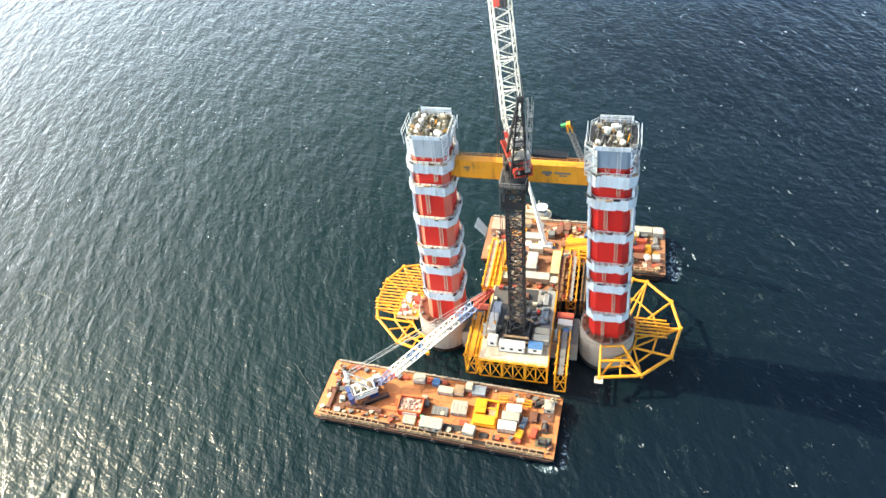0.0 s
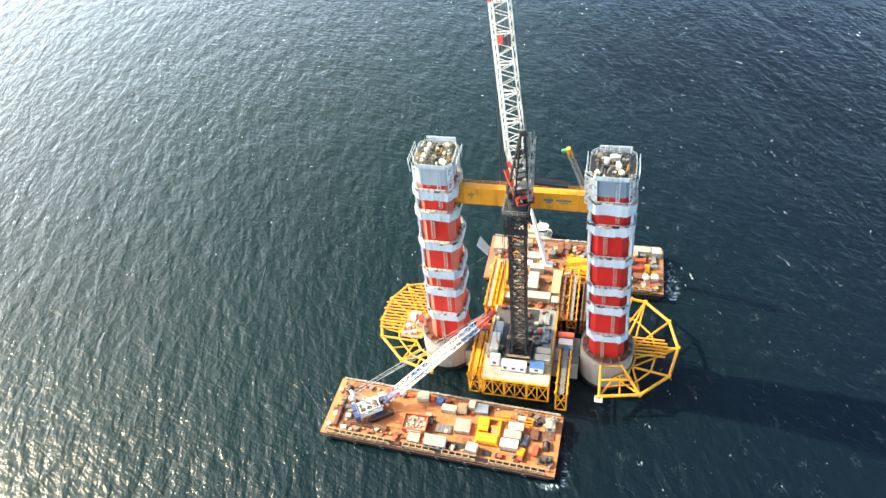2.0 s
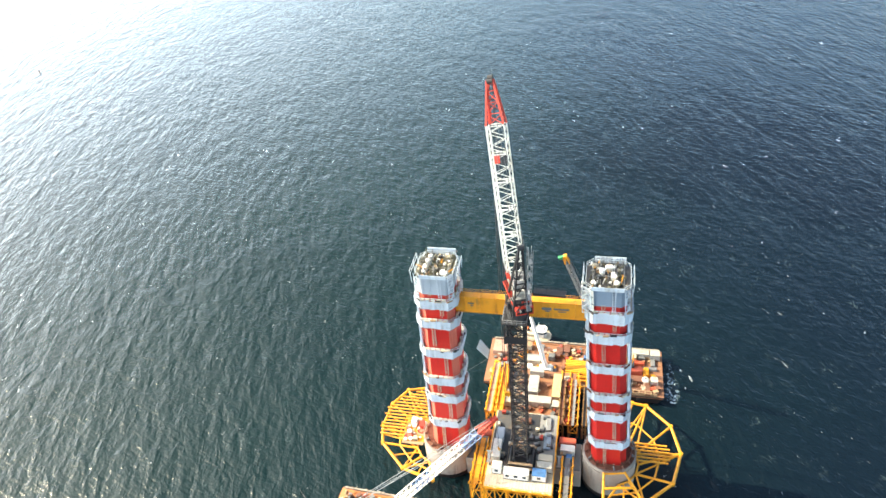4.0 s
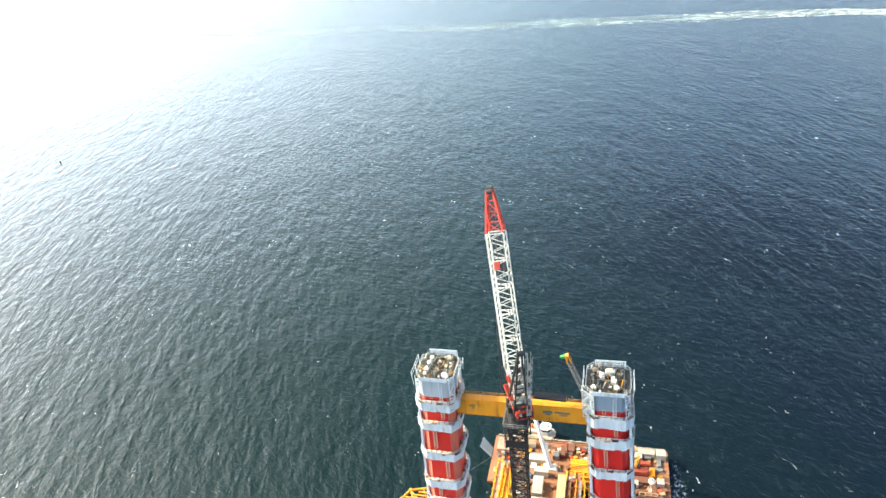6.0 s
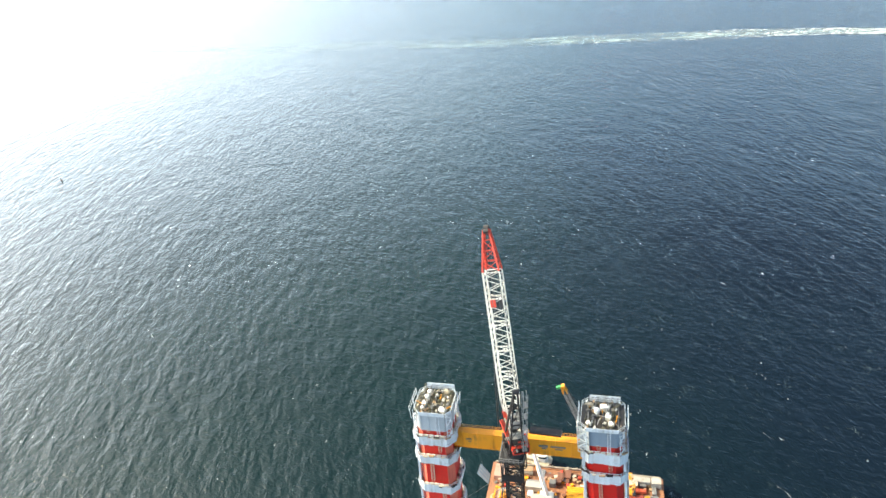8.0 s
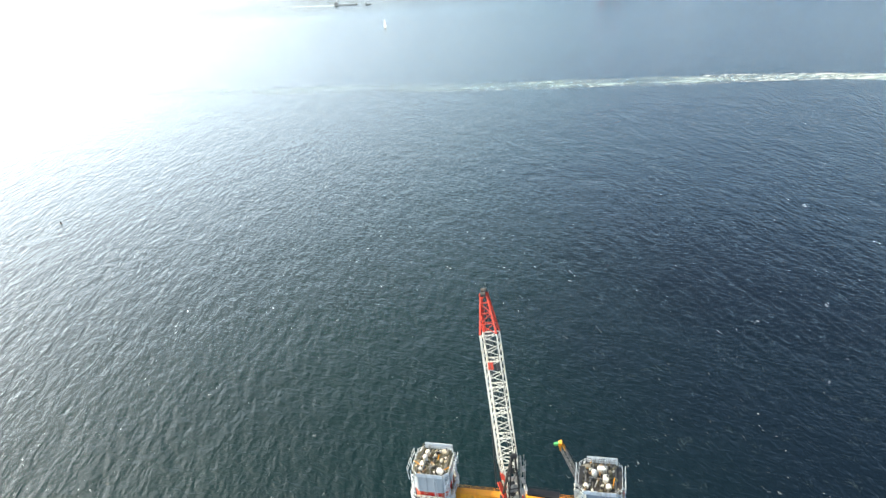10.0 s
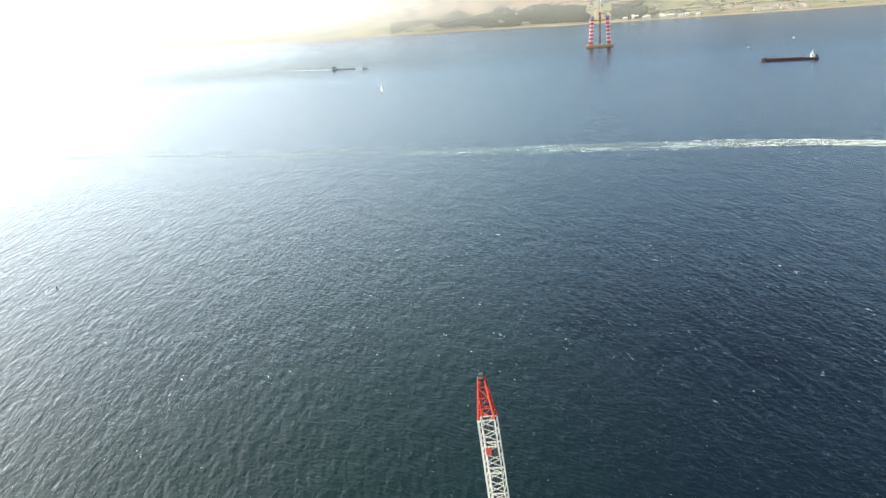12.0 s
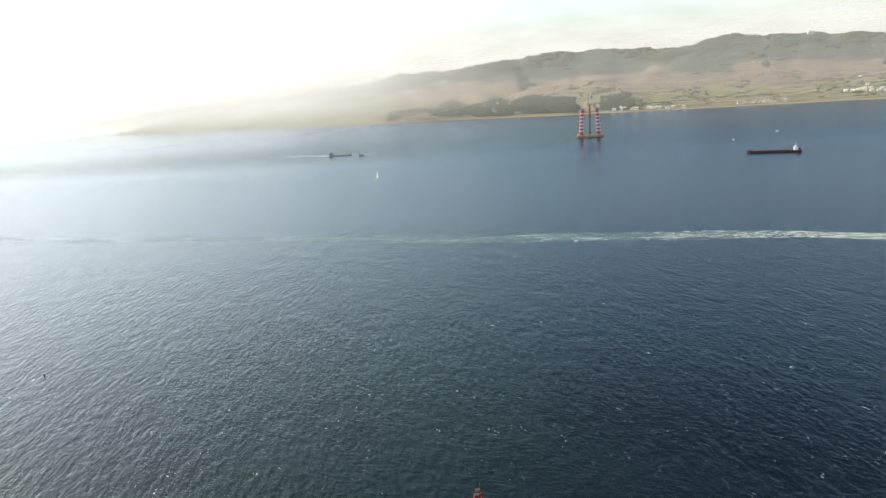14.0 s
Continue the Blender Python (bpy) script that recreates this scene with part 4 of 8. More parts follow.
# ---- tower crane between the legs ----
def tower_crane():
    c = thing("tower_crane", "luffing tower crane, black lattice mast and white boom with red tip", "tower crane", (0, -6.5, 12.0))
    # base frame on the platform
    bm = bmesh.new()
    for x in (-2.9, 2.9):
        box(bm, (x, 0, 0.6), (0.9, 8.0, 1.2))
    for y in (-3.4, 3.4):
        box(bm, (0, y, 0.62), (7.2, 0.9, 1.2))
    for x in (-2.35, 2.35):
        for y in (-2.35, 2.35):
            box(bm, (x, y, 2.6), (0.9, 0.9, 3.0))
    for s in (-1, 1):
        box(bm, (s * 3.6, 0, 1.7), (0.5, 7.6, 2.2))
        box(bm, (0, s * 3.6, 1.7), (7.6, 0.5, 2.2))
    part("base_frame", bm, "dark", c, "dark steel cruciform base")
    for s in (-1, 1):
        bm = bmesh.new()
        box(bm, (0, s * 4.3, 1.5), (8.8, 0.8, 0.25))
        box(bm, (0, s * 3.7, 2.95), (7.8, 0.8, 0.25))
        part("base_ledge", bm, "tan", c, "tan boarded ledge")
    # mast sections
    h, n = 2.92, 20
    z0 = 4.0
    w = 4.25
    corners = [Vector((x, y, 0)) * w / 2 for x, y in ((-1, -1), (1, -1), (1, 1), (-1, 1))]
    chords, braces = [], []
    for a, b in zip(corners, corners[1:] + corners[:1]):
        chords.append((a, a + Vector((0, 0, h)), 0.42))
        mid = (a + b) / 2 + Vector((0, 0, h / 2))
        for e in (a, b):
            braces += [(e + Vector((0, 0, 0.1)), mid, 0.18), (e + Vector((0, 0, h)), mid, 0.18)]
        braces.append((a + Vector((0, 0, h)), b + Vector((0, 0, h)), 0.22))
    for i in range(n):
        sec = holder("mast_section", c)
        members("chord", chords, "black", sec, pose(0, 0, z0 + i * h))
        members("brace", braces, "black", sec, pose(0, 0, z0 + i * h))
    for i in range(n):
        s = 1 if i % 2 else -1
        za = z0 + i * h
        bm = bmesh.new()
        bar(bm, (-s * 1.2, 0.8, za), (s * 1.2, 0.8, za + h), 1.5, 0.12)
        part("mast_stair", bm, "tan", c, "dull tan internal stair")
        bm = bmesh.new()
        box(bm, (s * 1.2, 0.6, za + h), (1.4, 1.8, 0.1))
        part("stair_landing", bm, "cream" if i % 2 else "olive", c)
    zt = z0 + n * h            # top of the mast, about 74 m over the sea
    # climbing frame and slewing ring
    bm = bmesh.new()
    cell(bm, 5.9, 5.9, 5.6, 0.35, 0.22)
    box(bm, (0, -2.95, 1.6), (5.6, 0.2, 2.4))
    o = part("climbing_frame", bm, "black", c)
    o.matrix_basis = pose(0, 0, zt - 7.4)
    bm = bmesh.new()
    box(bm, (0, 0, 0), (6.8, 6.8, 0.25))
    o = part("gallery", bm, "dark", c, "dark grated gallery")
    o.matrix_basis = pose(-0.2, 0, zt + 0.2)
    bm = bmesh.new()
    railing(bm, [(-3.3, -3.3, 0.1), (3.3, -3.3, 0.1), (3.3, 3.3, 0.1), (-3.3, 3.3, 0.1), (-3.3, -3.3, 0.1)], 1.4, 1.2, 0.12)
    part("gallery_rail", bm, "steel", o, "pale tube rail")
    bm = bmesh.new()
    tube(bm, (0, 0, zt + 0.3), (0, 0, zt + 2.6), 2.5, 20)
    tube(bm, (0, 0, zt + 2.6), (0, 0, zt + 3.2), 2.9, 20)
    part("slewing_ring", bm, "dark", c)
    # upper works turn with the boom: local +y is the boom's way
    turn = 20.0
    up = new("upper_works")
    up.parent = c
    up.matrix_basis = pose(0, 0, zt + 3.2, 0, 0, turn)
    bm = bmesh.new()
    box(bm, (0, -0.6, 1.5), (4.6, 7.4, 0.6))
    for x in (-2.2, 2.2):
        bar(bm, (x, -4.2, 1.6), (x, 3.0, 1.6), 0.4, 1.0)
    box(bm, (0, 0, 0.6), (3.6, 3.6, 1.3))
    part("machinery_deck", bm, "black", up, "black machinery deck")
    bm = bmesh.new()
    box(bm, (0.6, -2.6, 4.2), (4.4, 2.4, 3.2))
    for q in range(6):
        box(bm, (-1.2 + 0.72 * q, -3.85, 4.0), (0.12, 0.1, 2.4))
    part("engine_house", bm, "black", up, "black engine house")
    bm = bmesh.new()
    box(bm, (1.2, -3.9, 5.3), (3.2, 0.10, 0.5))
    box(bm, (2.85, -2.6, 4.9), (0.10, 2.2, 1.0))
    part("house_stripe", bm, "skip", up, "red panels on the engine house")
    bm = bmesh.new()
    box(bm, (1.3, -4.0, 3.9), (4.6, 1.3, 0.45))
    box(bm, (3.3, -2.0, 3.9), (0.7, 4.0, 0.45))
    for x in (-0.9, 3.5):
        box(bm, (x, -4.6, 2.7), (0.25, 0.25, 2.2))
    box(bm, (1.3, -4.6, 1.75), (4.4, 0.25, 0.25))
    part("slew_guard", bm, "skip", up, "red slewing platform guard frame")
    for x in (0.2, 2.4):
        bm = bmesh.new()
        box(bm, (x, -3.9, 2.7), (1.9, 1.1, 1.9))
        part("drive_box", bm, "black", up)
    bm = bmesh.new()
    bar(bm, (-2.7, 1.0, 9.4), (-0.6, -4.8, 2.6), 0.9, 0.5)
    part("boom_stop", bm, "skip", up, "red boom stop strut")
    bm = bmesh.new()
    bar(bm, (-1.7, 1.0, 9.8), (0.2, -4.9, 2.8), 0.4, 0.3)
    part("boom_stop", bm, "cream", up, "cream boom stop strut")
    rc = random.Random(4)
    for q in range(26):
        bm = bmesh.new()
        s = rc.uniform(0.35, 0.9)
        x, y, z = rc.uniform(-2.3, 2.3), rc.uniform(-3.0, 2.2), rc.uniform(1.9, 4.6)
        box(bm, (x, y, (1.8 + z) / 2), (s, s, z - 1.8))
        bar(bm, (x, y, z), (x + rc.uniform(-1, 1), y + rc.uniform(-1, 1), z + 0.8), 0.12)
        part("machinery_box", bm, rc.choice(["black", "black", "dark", "skip", "cream", "white"]), up)
    for z in (6.2, 10.6, 15.0, 19.4):
        bm = bmesh.new()
        fy = -5.2 * (1 - (z - 1.8) / 23.8) - 7.6 * (z - 1.8) / 23.8
        box(bm, (-0.3, fy + 1.0, z), (1.2, 1.2, 0.1))
        railing(bm, [(-0.9, fy + 0.4, z), (0.3, fy + 0.4, z)], 1.0, 0.6, 0.08)
        part("frame_landing", bm, "black", up, "black landing inside the A-frame")
    for q, x in enumerate((-1.4, 1.4)):
        bm = bmesh.new()
        tube(bm, (x - 1.0, 1.4, 2.9), (x + 1.0, 1.4, 2.9), 0.9, 14)
        tube(bm, (x - 1.1, 1.4, 2.9), (x - 0.9, 1.4, 2.9), 1.25, 14)
        tube(bm, (x + 0.9, 1.4, 2.9), (x + 1.1, 1.4, 2.9), 1.25, 14)
        part("winch_drum", bm, "dark", up)
    # A-frame
    head = Vector((0, -7.6, 25.6))
    for x in (-2.5, 2.5):
        bm = bmesh.new()
        tp = head + Vector((x * 0.16, 0, 0))
        bar(bm, (x, 0.8, 1.8), tp, 0.5)
        bar(bm, (x * 0.8, -5.2, 1.8), tp, 0.36)
        for t in (0.2, 0.4, 0.6, 0.8):
            p0 = Vector((x, 0.8, 1.8)).lerp(tp, t)
            p1 = Vector((x * 0.8, -5.2, 1.8)).lerp(tp, t)
            bar(bm, p0, p1, 0.2)
            bar(bm, p0, Vector((x * 0.8, -5.2, 1.8)).lerp(tp, t - 0.18), 0.16)
        part("a_frame_leg", bm, "black", up, "black A-frame leg")
    cross = []
    for t in (0.25, 0.5, 0.75):
        for fx, fy in ((2.5, 0.8), (2.0, -5.2)):
            west, east = Vector((-fx, fy, 1.8)), Vector((fx, fy, 1.8))
            top_w, top_e = head + Vector((-0.4, 0, 0)), head + Vector((0.4, 0, 0))
            cross += [(west.lerp(top_w, t), east.lerp(top_e, t), 0.22), (west.lerp(top_w, t - 0.22), east.lerp(top_e, t), 0.14)]
    members("a_frame_brace", cross, "black", up)
    # winches, cabinets and landings between the A-frame legs
    for x, y, z, r, mat in ((0.0, -1.6, 5.2, 0.9, "steel"), (0.2, -3.4, 8.0, 0.75, "cwhite"), (-0.1, -4.4, 12.4, 0.6, "steel")):
        bm = bmesh.new()
        tube(bm, (x - 1.3, y, z), (x + 1.3, y, z), r, 14)
        for dx in (-1.35, 1.25):
            tube(bm, (x + dx, y, z), (x + dx + 0.1, y, z), r * 1.4, 14)
        part("winch_drum", bm, mat, up, "pale winch drum between the frame legs")
    for x, y, z, sx, sy, sz in ((1.3, -2.2, 7.0, 0.9, 1.2, 1.5), (-1.2, -3.6, 10.4, 0.8, 1.0, 1.3), (1.0, -4.6, 14.6, 0.7, 0.9, 1.1), (0.5, -5.8, 18.2, 0.6, 0.7, 0.9)):
        bm = bmesh.new()
        box(bm, (x, y, z), (sx, sy, sz))
        bmesh.ops.bevel(bm, geom=list(bm.edges), offset=0.06, segments=1, affect="EDGES")
        part("control_cabinet", bm, "cwhite", up, "small white control cabinet")
    for z, y in ((6.0, -2.6), (11.2, -4.2), (16.4, -5.6)):
        bm = bmesh.new()
        w_ = 2.5 * (1 - (z - 1.8) / 28)
        box(bm, (0, y, z), (2 * w_, 1.6, 0.1))
        railing(bm, [(-w_, y - 0.8, z), (w_, y - 0.8, z), (w_, y + 0.8, z)], 1.1, 1.2, 0.06)
        part("service_landing", bm, "steel", up, "galvanised service landing")
    bm = bmesh.new()
    tube(bm, head + Vector((-0.8, 0, 0.1)), head + Vector((0.8, 0, 0.1)), 0.7, 12)
    part("a_frame_head", bm, "black", up)
    bm = bmesh.new()
    hs = 4.4
    for k in range(5):
        for (x, y) in ((-0.6, -0.8), (0.6, -0.8), (0.6, 0.8), (-0.6, 0.8)):
            bar(bm, (x, y, k * hs), (x, y, (k + 1) * hs), 0.11)
        for z in (0.0, 0.5):
            bar(bm, (-0.6, -0.8, (k + z) * hs), (0.6, -0.8, (k + z) * hs), 0.09)
            bar(bm, (0.6, -0.8, (k + z) * hs), (0.6, 0.8, (k + z) * hs), 0.09)
            bar(bm, (-0.6, 0.8, (k + z) * hs), (0.6, 0.8, (k + z) * hs), 0.09)
        box(bm, (0.2, 0, k * hs), (0.8, 1.5, 0.08))
        bar(bm, (-0.3, 0.7 if k % 2 else -0.7, k * hs), (-0.3, -0.7 if k % 2 else 0.7, k * hs + hs), 0.3, 0.1)
    o = part("access_tower", bm, "steel", up, "pale grey access stair tower")
    o.matrix_basis = pose(1.9, -5.6, 4.4, 9, 0, 0)
    # operator's cab
    bm = bmesh.new()
    box(bm, (3.2, 1.4, 3.0), (1.7, 2.4, 2.2))
    cab = part("cab", bm, "white", up, "white operator cab")
    bm = bmesh.new()
    box(bm, (3.2, 2.62, 3.2), (1.6, 0.06, 1.5))
    box(bm, (4.07, 1.5, 3.2), (0.06, 1.9, 1.2))
    part("cab_glass", bm, "glass", cab)
    # side counterweight walkway
    bm = bmesh.new()
    box(bm, (0, 0, 0), (8.6, 2.2, 0.6))
    for q in range(8):
        box(bm, (-3.8 + 1.1 * q, 0, 0.28), (0.12, 1.8, 0.1))
    railing(bm, [(-4.2, 0.8, 0.25), (4.2, 0.8, 0.25)], 1.1, 1.4, 0.07)
    o = part("side_platform", bm, "black", c, "dark side service platform")
    o.matrix_basis = pose(8.6, 2.6, 69.6, 0, 0, -3)
    # boom, from the pivot to the head
    foot, joint, tip = Vector((0.5, 1.6, 68.0)), Vector((-5.55, 15.3, 112.0)), Vector((-7.3, 19.6, 121.8))
    m = along(foot, joint)
    ln = (joint - foot).length
    bw, bd = 4.4, 3.6
    f_len = 11.0
    bm = bmesh.new()
    taper(bm, 1.8, 1.0, bw, bd, f_len, 4, 0.36, 0.18)
    o = part("boom_foot", bm, "boomwhite", c)
    o.matrix_basis = m
    bm = bmesh.new()
    bar(bm, (-1.0, -0.4, -1.6), (-1.9, -1.1, 8.0), 0.85, 1.1)
    bar(bm, (-0.2, -0.6, -3.2), (-1.4, -1.2, 5.0), 0.6, 0.7)
    bar(bm, (1.0, -0.3, -1.2), (1.3, -0.6, 2.6), 0.5, 0.8)
    bar(bm, (-1.0, -0.4, -0.6), (1.0, -0.4, -0.6), 0.6)
    o = part("boom_heel", bm, "skip", c, "red boom heel")
    o.matrix_basis = m
    secs = 5
    sl = (ln - f_len) / secs
    nb = 4
    chords, braces = [], []
    for x in (-1, 1):
        for y in (-1, 1):
            chords.append(((x * bw / 2, y * bd / 2, 0), (x * bw / 2, y * bd / 2, sl), 0.46 if x < 0 else 0.30))
    for k in range(nb):
        a, b = k * sl / nb, (k + 1) * sl / nb
        s = 1 if k % 2 else -1
        for y in (-1, 1):
            braces.append(((-s * bw / 2, y * bd / 2, a), (s * bw / 2, y * bd / 2, b), 0.17))
            braces.append(((y * bw / 2, -s * bd / 2, a), (y * bw / 2, s * bd / 2, b), 0.15))
    for y in (-1, 1):
        braces.append(((-bw / 2, y * bd / 2, sl - 0.1), (bw / 2, y * bd / 2, sl - 0.1), 0.30))
    for i in range(secs):
        sec = holder("boom_section", c)
        members("chord", chords, "boomwhite", sec, m @ pose(0, 0, f_len + i * sl))
        members("brace", braces, "boomwhite", sec, m @ pose(0, 0, f_len + i * sl))
    bm = bmesh.new()
    box(bm, (0.3, -0.9, 0), (3.0, 1.6, 2.4))
    box(bm, (-0.6, -1.8, 0.1), (1.0, 0.3, 1.8))
    o = part("boom_winch", bm, "dark", c, "dark auxiliary winch on the boom")
    o.matrix_basis = m @ pose(0.2, 0, f_len + sl * 3.8)
    bm = bmesh.new()
    box(bm, (-0.7, -2.0, 0.2), (1.4, 0.3, 2.0))
    o = part("winch_cover", bm, "skip", c, "red winch cover")
    o.matrix_basis = m @ pose(0.2, 0, f_len + sl * 3.8)
    m2 = along(joint, tip)
    tl = (tip - joint).length
    bm = bmesh.new()
    taper(bm, bw, bd, 1.5, 1.2, tl, 4, 0.42, 0.18)
    o = part("boom_tip", bm, "skip", c, "red tapered boom tip")
    o.matrix_basis = m2
    bm = bmesh.new()
    box(bm, (-1.2, 0, tl * 0.45), (0.16, 1.8, tl * 0.8))
    o = part("tip_plate", bm, "skip", c, "red side plate")
    o.matrix_basis = m2
    bm = bmesh.new()
    tube(bm, (-0.7, 0.5, 0.4), (0.7, 0.5, 0.4), 0.75, 12)
    tube(bm, (-0.7, -0.8, -0.4), (0.7, -0.8, -0.4), 0.6, 12)
    bar(bm, (0.5, 0, 0), (0.7, 0.3, 2.6), 0.08)
    bar(bm, (-0.5, 0, 0), (-0.5, 0.2, 1.2), 0.14)
    o = part("tip_sheave", bm, "dark", c)
    o.matrix_basis = m2 @ pose(0, 0, tl)
    # pendants from the A-frame head to the boom head, hoist ropes to the hook
    hd = pose(0, 0, zt + 3.2, 0, 0, turn) @ (head + Vector((0, 0, 0.3)))
    bm = bmesh.new()
    for dx in (-0.9, -0.3, 0.3, 0.9):
        tube(bm, hd + Vector((dx, 0, 0)), joint + Vector((dx * 1.6, -1.6, 1.0)), 0.07, 5)
    part("pendant", bm, "rope", c)
    bm = bmesh.new()
    hook = Vector((-6.9, 21.0, 6.0))
    for dx in (-1.1, -0.5, 0.5, 1.1):
        tube(bm, tip + Vector((dx * 0.6, 0.6, 0)), hook + Vector((dx, 0, 2.0)), 0.11, 5)
    part("hoist_rope", bm, "rope", c)
    bm = bmesh.new()
    box(bm, hook + Vector((0, 0, 1.2)), (2.4, 0.8, 1.8))
    tube(bm, hook + Vector((0, 0, 0.3)), hook + Vector((0, 0, -0.5)), 0.25, 8)
    part("hook_block", bm, "yellow", c, "yellow hook block")
    return c


tower_crane()


# ---- work platforms round the piers ----
def tie_beam():
    t = thing("tie_beam", "grey concrete plinth between the two piers", "plinth", (0, 0, 0))
    bm = bmesh.new()
    box(bm, (0, 0, 3.2), (37.8, 11.0, 9.4))
    bmesh.ops.bevel(bm, geom=[e for e in bm.edges], offset=0.25, segments=1, affect="EDGES")
    part("plinth_body", bm, "concrete", t)
    bm = bmesh.new()
    box(bm, (0, 0, 8.05), (37.0, 10.4, 0.3))
    part("plinth_deck", bm, "grey", t)


tie_beam()


def x_frame(parent, name, w, h, s, m):
    """An upright frame with a cross in it, in the xz plane."""
    bay = holder(name, parent)
    members("rail", [((-w / 2, 0, h), (w / 2, 0, h), s), ((-w / 2, 0, 0), (w / 2, 0, 0), s * 0.8)], "yellow", bay, m)
    members("post", [((-w / 2, 0, 0), (-w / 2, 0, h), s)], "yellow", bay, m)
    members("brace", [((-w / 2, 0, 0), (w / 2, 0, h), s * 0.62), ((w / 2, 0, 0), (-w / 2, 0, h), s * 0.62)], "yellow", bay, m)


def main_platform():
    x0, x1, y0, y1, z = -10.9, 10.5, -18.0, 13.0, 12.0
    base = 3.0
    p = thing("work_platform", "boarded work platform on a yellow braced steel truss", "platform", (0, 0, 0))
    # deck boards
    n = 21
    w = (x1 - x0) / n
    bm = bmesh.new()
    box(bm, (0, 0, 0), (w - 0.06, 15.4, 0.22))
    first = None
    for i in range(n):
        for yc in (-10.28, 5.26):
            m = pose(x0 + w * (i + 0.5), yc, z - 0.12 + random.uniform(-0.03, 0.03), random.uniform(-0.1, 0.1), 0, 0)
            if first is None:
                first = part("deck_plank", bm, "planks", p)
                first.matrix_basis = m
            else:
                again(first, p, m)
    cols = 6
    cw = (x1 - x0) / cols
    for y in (y0 + 0.3, -13.0, 8.0, y1 - 0.3):
        for i in range(cols):
            x_frame(p, "truss_bay", cw, z - 0.3 - base, 0.36, pose(x0 + cw * (i + 0.5), y, base))
    for x in (x0 + 0.2, x1 - 0.2, -3.6, 3.6):
        for q in range(6):
            x_frame(p, "side_bay", 5.0, z - 0.3 - base, 0.36, pose(x, y0 + 0.3 + 5.05 * (q + 0.5), base, 0, 0, 90))
    members("post", [((x1, y0 + 0.3, base), (x1, y0 + 0.3, z - 0.3), 0.36)], "yellow", p)
    bm = bmesh.new()
    for x in (x0, x1):
        bar(bm, (x, y0, z - 0.25), (x, y1, z - 0.25), 0.4, 0.5)
    bar(bm, (x0, y0, z - 0.25), (x1, y0, z - 0.25), 0.5, 0.5)
    part("edge_beam", bm, "yellow", p)
    bm = bmesh.new()
    railing(bm, [(x0, y1, z), (x0, y0, z), (x1, y0, z), (x1, y1, z)], 1.1, 1.8, 0.07)
    part("guard_rail", bm, "yellow", p)
    # dark crane pit plating and grey walkway
    bm = bmesh.new()
    box(bm, (0.0, 0.6, z + 0.07), (9.0, 24.0, 0.1))
    part("crane_pad", bm, "dark", p, "dark steel crane pad")
    bm = bmesh.new()
    box(bm, (7.35, 3.4, z + 0.08), (5.6, 18.8, 0.12))
    part("grey_walkway", bm, "walkgrey", p, "pale grey steel walkway")
    bm = bmesh.new()
    box(bm, (-7.5, 1.4, z + 0.08), (5.6, 22.8, 0.12))
    part("grey_walkway", bm, "deckgrey", p, "dark grey steel walkway")


main_platform()


def gangway(name_label, x, y0, y1, w, z, h, mat="yellow", board="tan", s=0.32, cover=0.5, open_top=True):
    """A long two-level truss of X-braced bays that runs along y."""
    g = thing("truss_gangway", name_label, "gangway", (x, 0, 0), group="gangway trusses")
    n = max(2, round((y1 - y0) / 3.4))
    step = (y1 - y0) / n
    rails, braces = [], []
    for sx in (-w / 2, w / 2):
        rails += [((sx, 0, 0), (sx, step, 0), s), ((sx, 0, h), (sx, step, h), s * 1.3), ((sx, 0, 0), (sx, 0, h), s)]
        braces += [((sx, 0, 0), (sx, step, h), s * 0.65), ((sx, step, 0), (sx, 0, h), s * 0.65)]
    rails += [((-w / 2, 0, 0), (w / 2, 0, 0), s)]
    if not open_top:
        rails += [((-w / 2, 0, h), (w / 2, 0, h), s)]
    braces += [((-w / 2, 0, 0), (w / 2, 0, h), s * 0.65), ((w / 2, 0, 0), (-w / 2, 0, h), s * 0.65)]
    brackets = [((sx * 1.12, 0.0, h - 0.2), (sx * 1.12, 0.0, h + 0.5), 0.55) for sx in (-w / 2, w / 2)]
    for i in range(n):
        bay = holder("truss_bay", g)
        m = pose(0, y0 + i * step, z - h)
        members("rail", rails, mat, bay, m)
        members("brace", braces, mat, bay, m)
        members("rail_bracket", brackets, mat, bay, m)
    bm = bmesh.new()
    box(bm, (0, 0, 0), (w * (0.78 if board == "yellow" else cover), step - 0.1, 0.12))
    deck = part("walk_board", bm, board, g, "worn walkway board")
    deck.matrix_basis = pose(0, y0 + step / 2, z - 0.5)
    for i in range(1, n):
        again(deck, g, pose(0, y0 + (i + 0.5) * step, z - 0.5 + random.uniform(-0.03, 0.03)))
    bm = bmesh.new()
    for yy in (y0 + 2, (y0 + y1) / 2, y1 - 2):
        for sx in (-w / 2, w / 2):
            tube(bm, (sx, yy, -4), (sx, yy, z - h), 0.35, 8)
    part("support_pile", bm, "rustdark", g, "brown steel support pile")
    return g


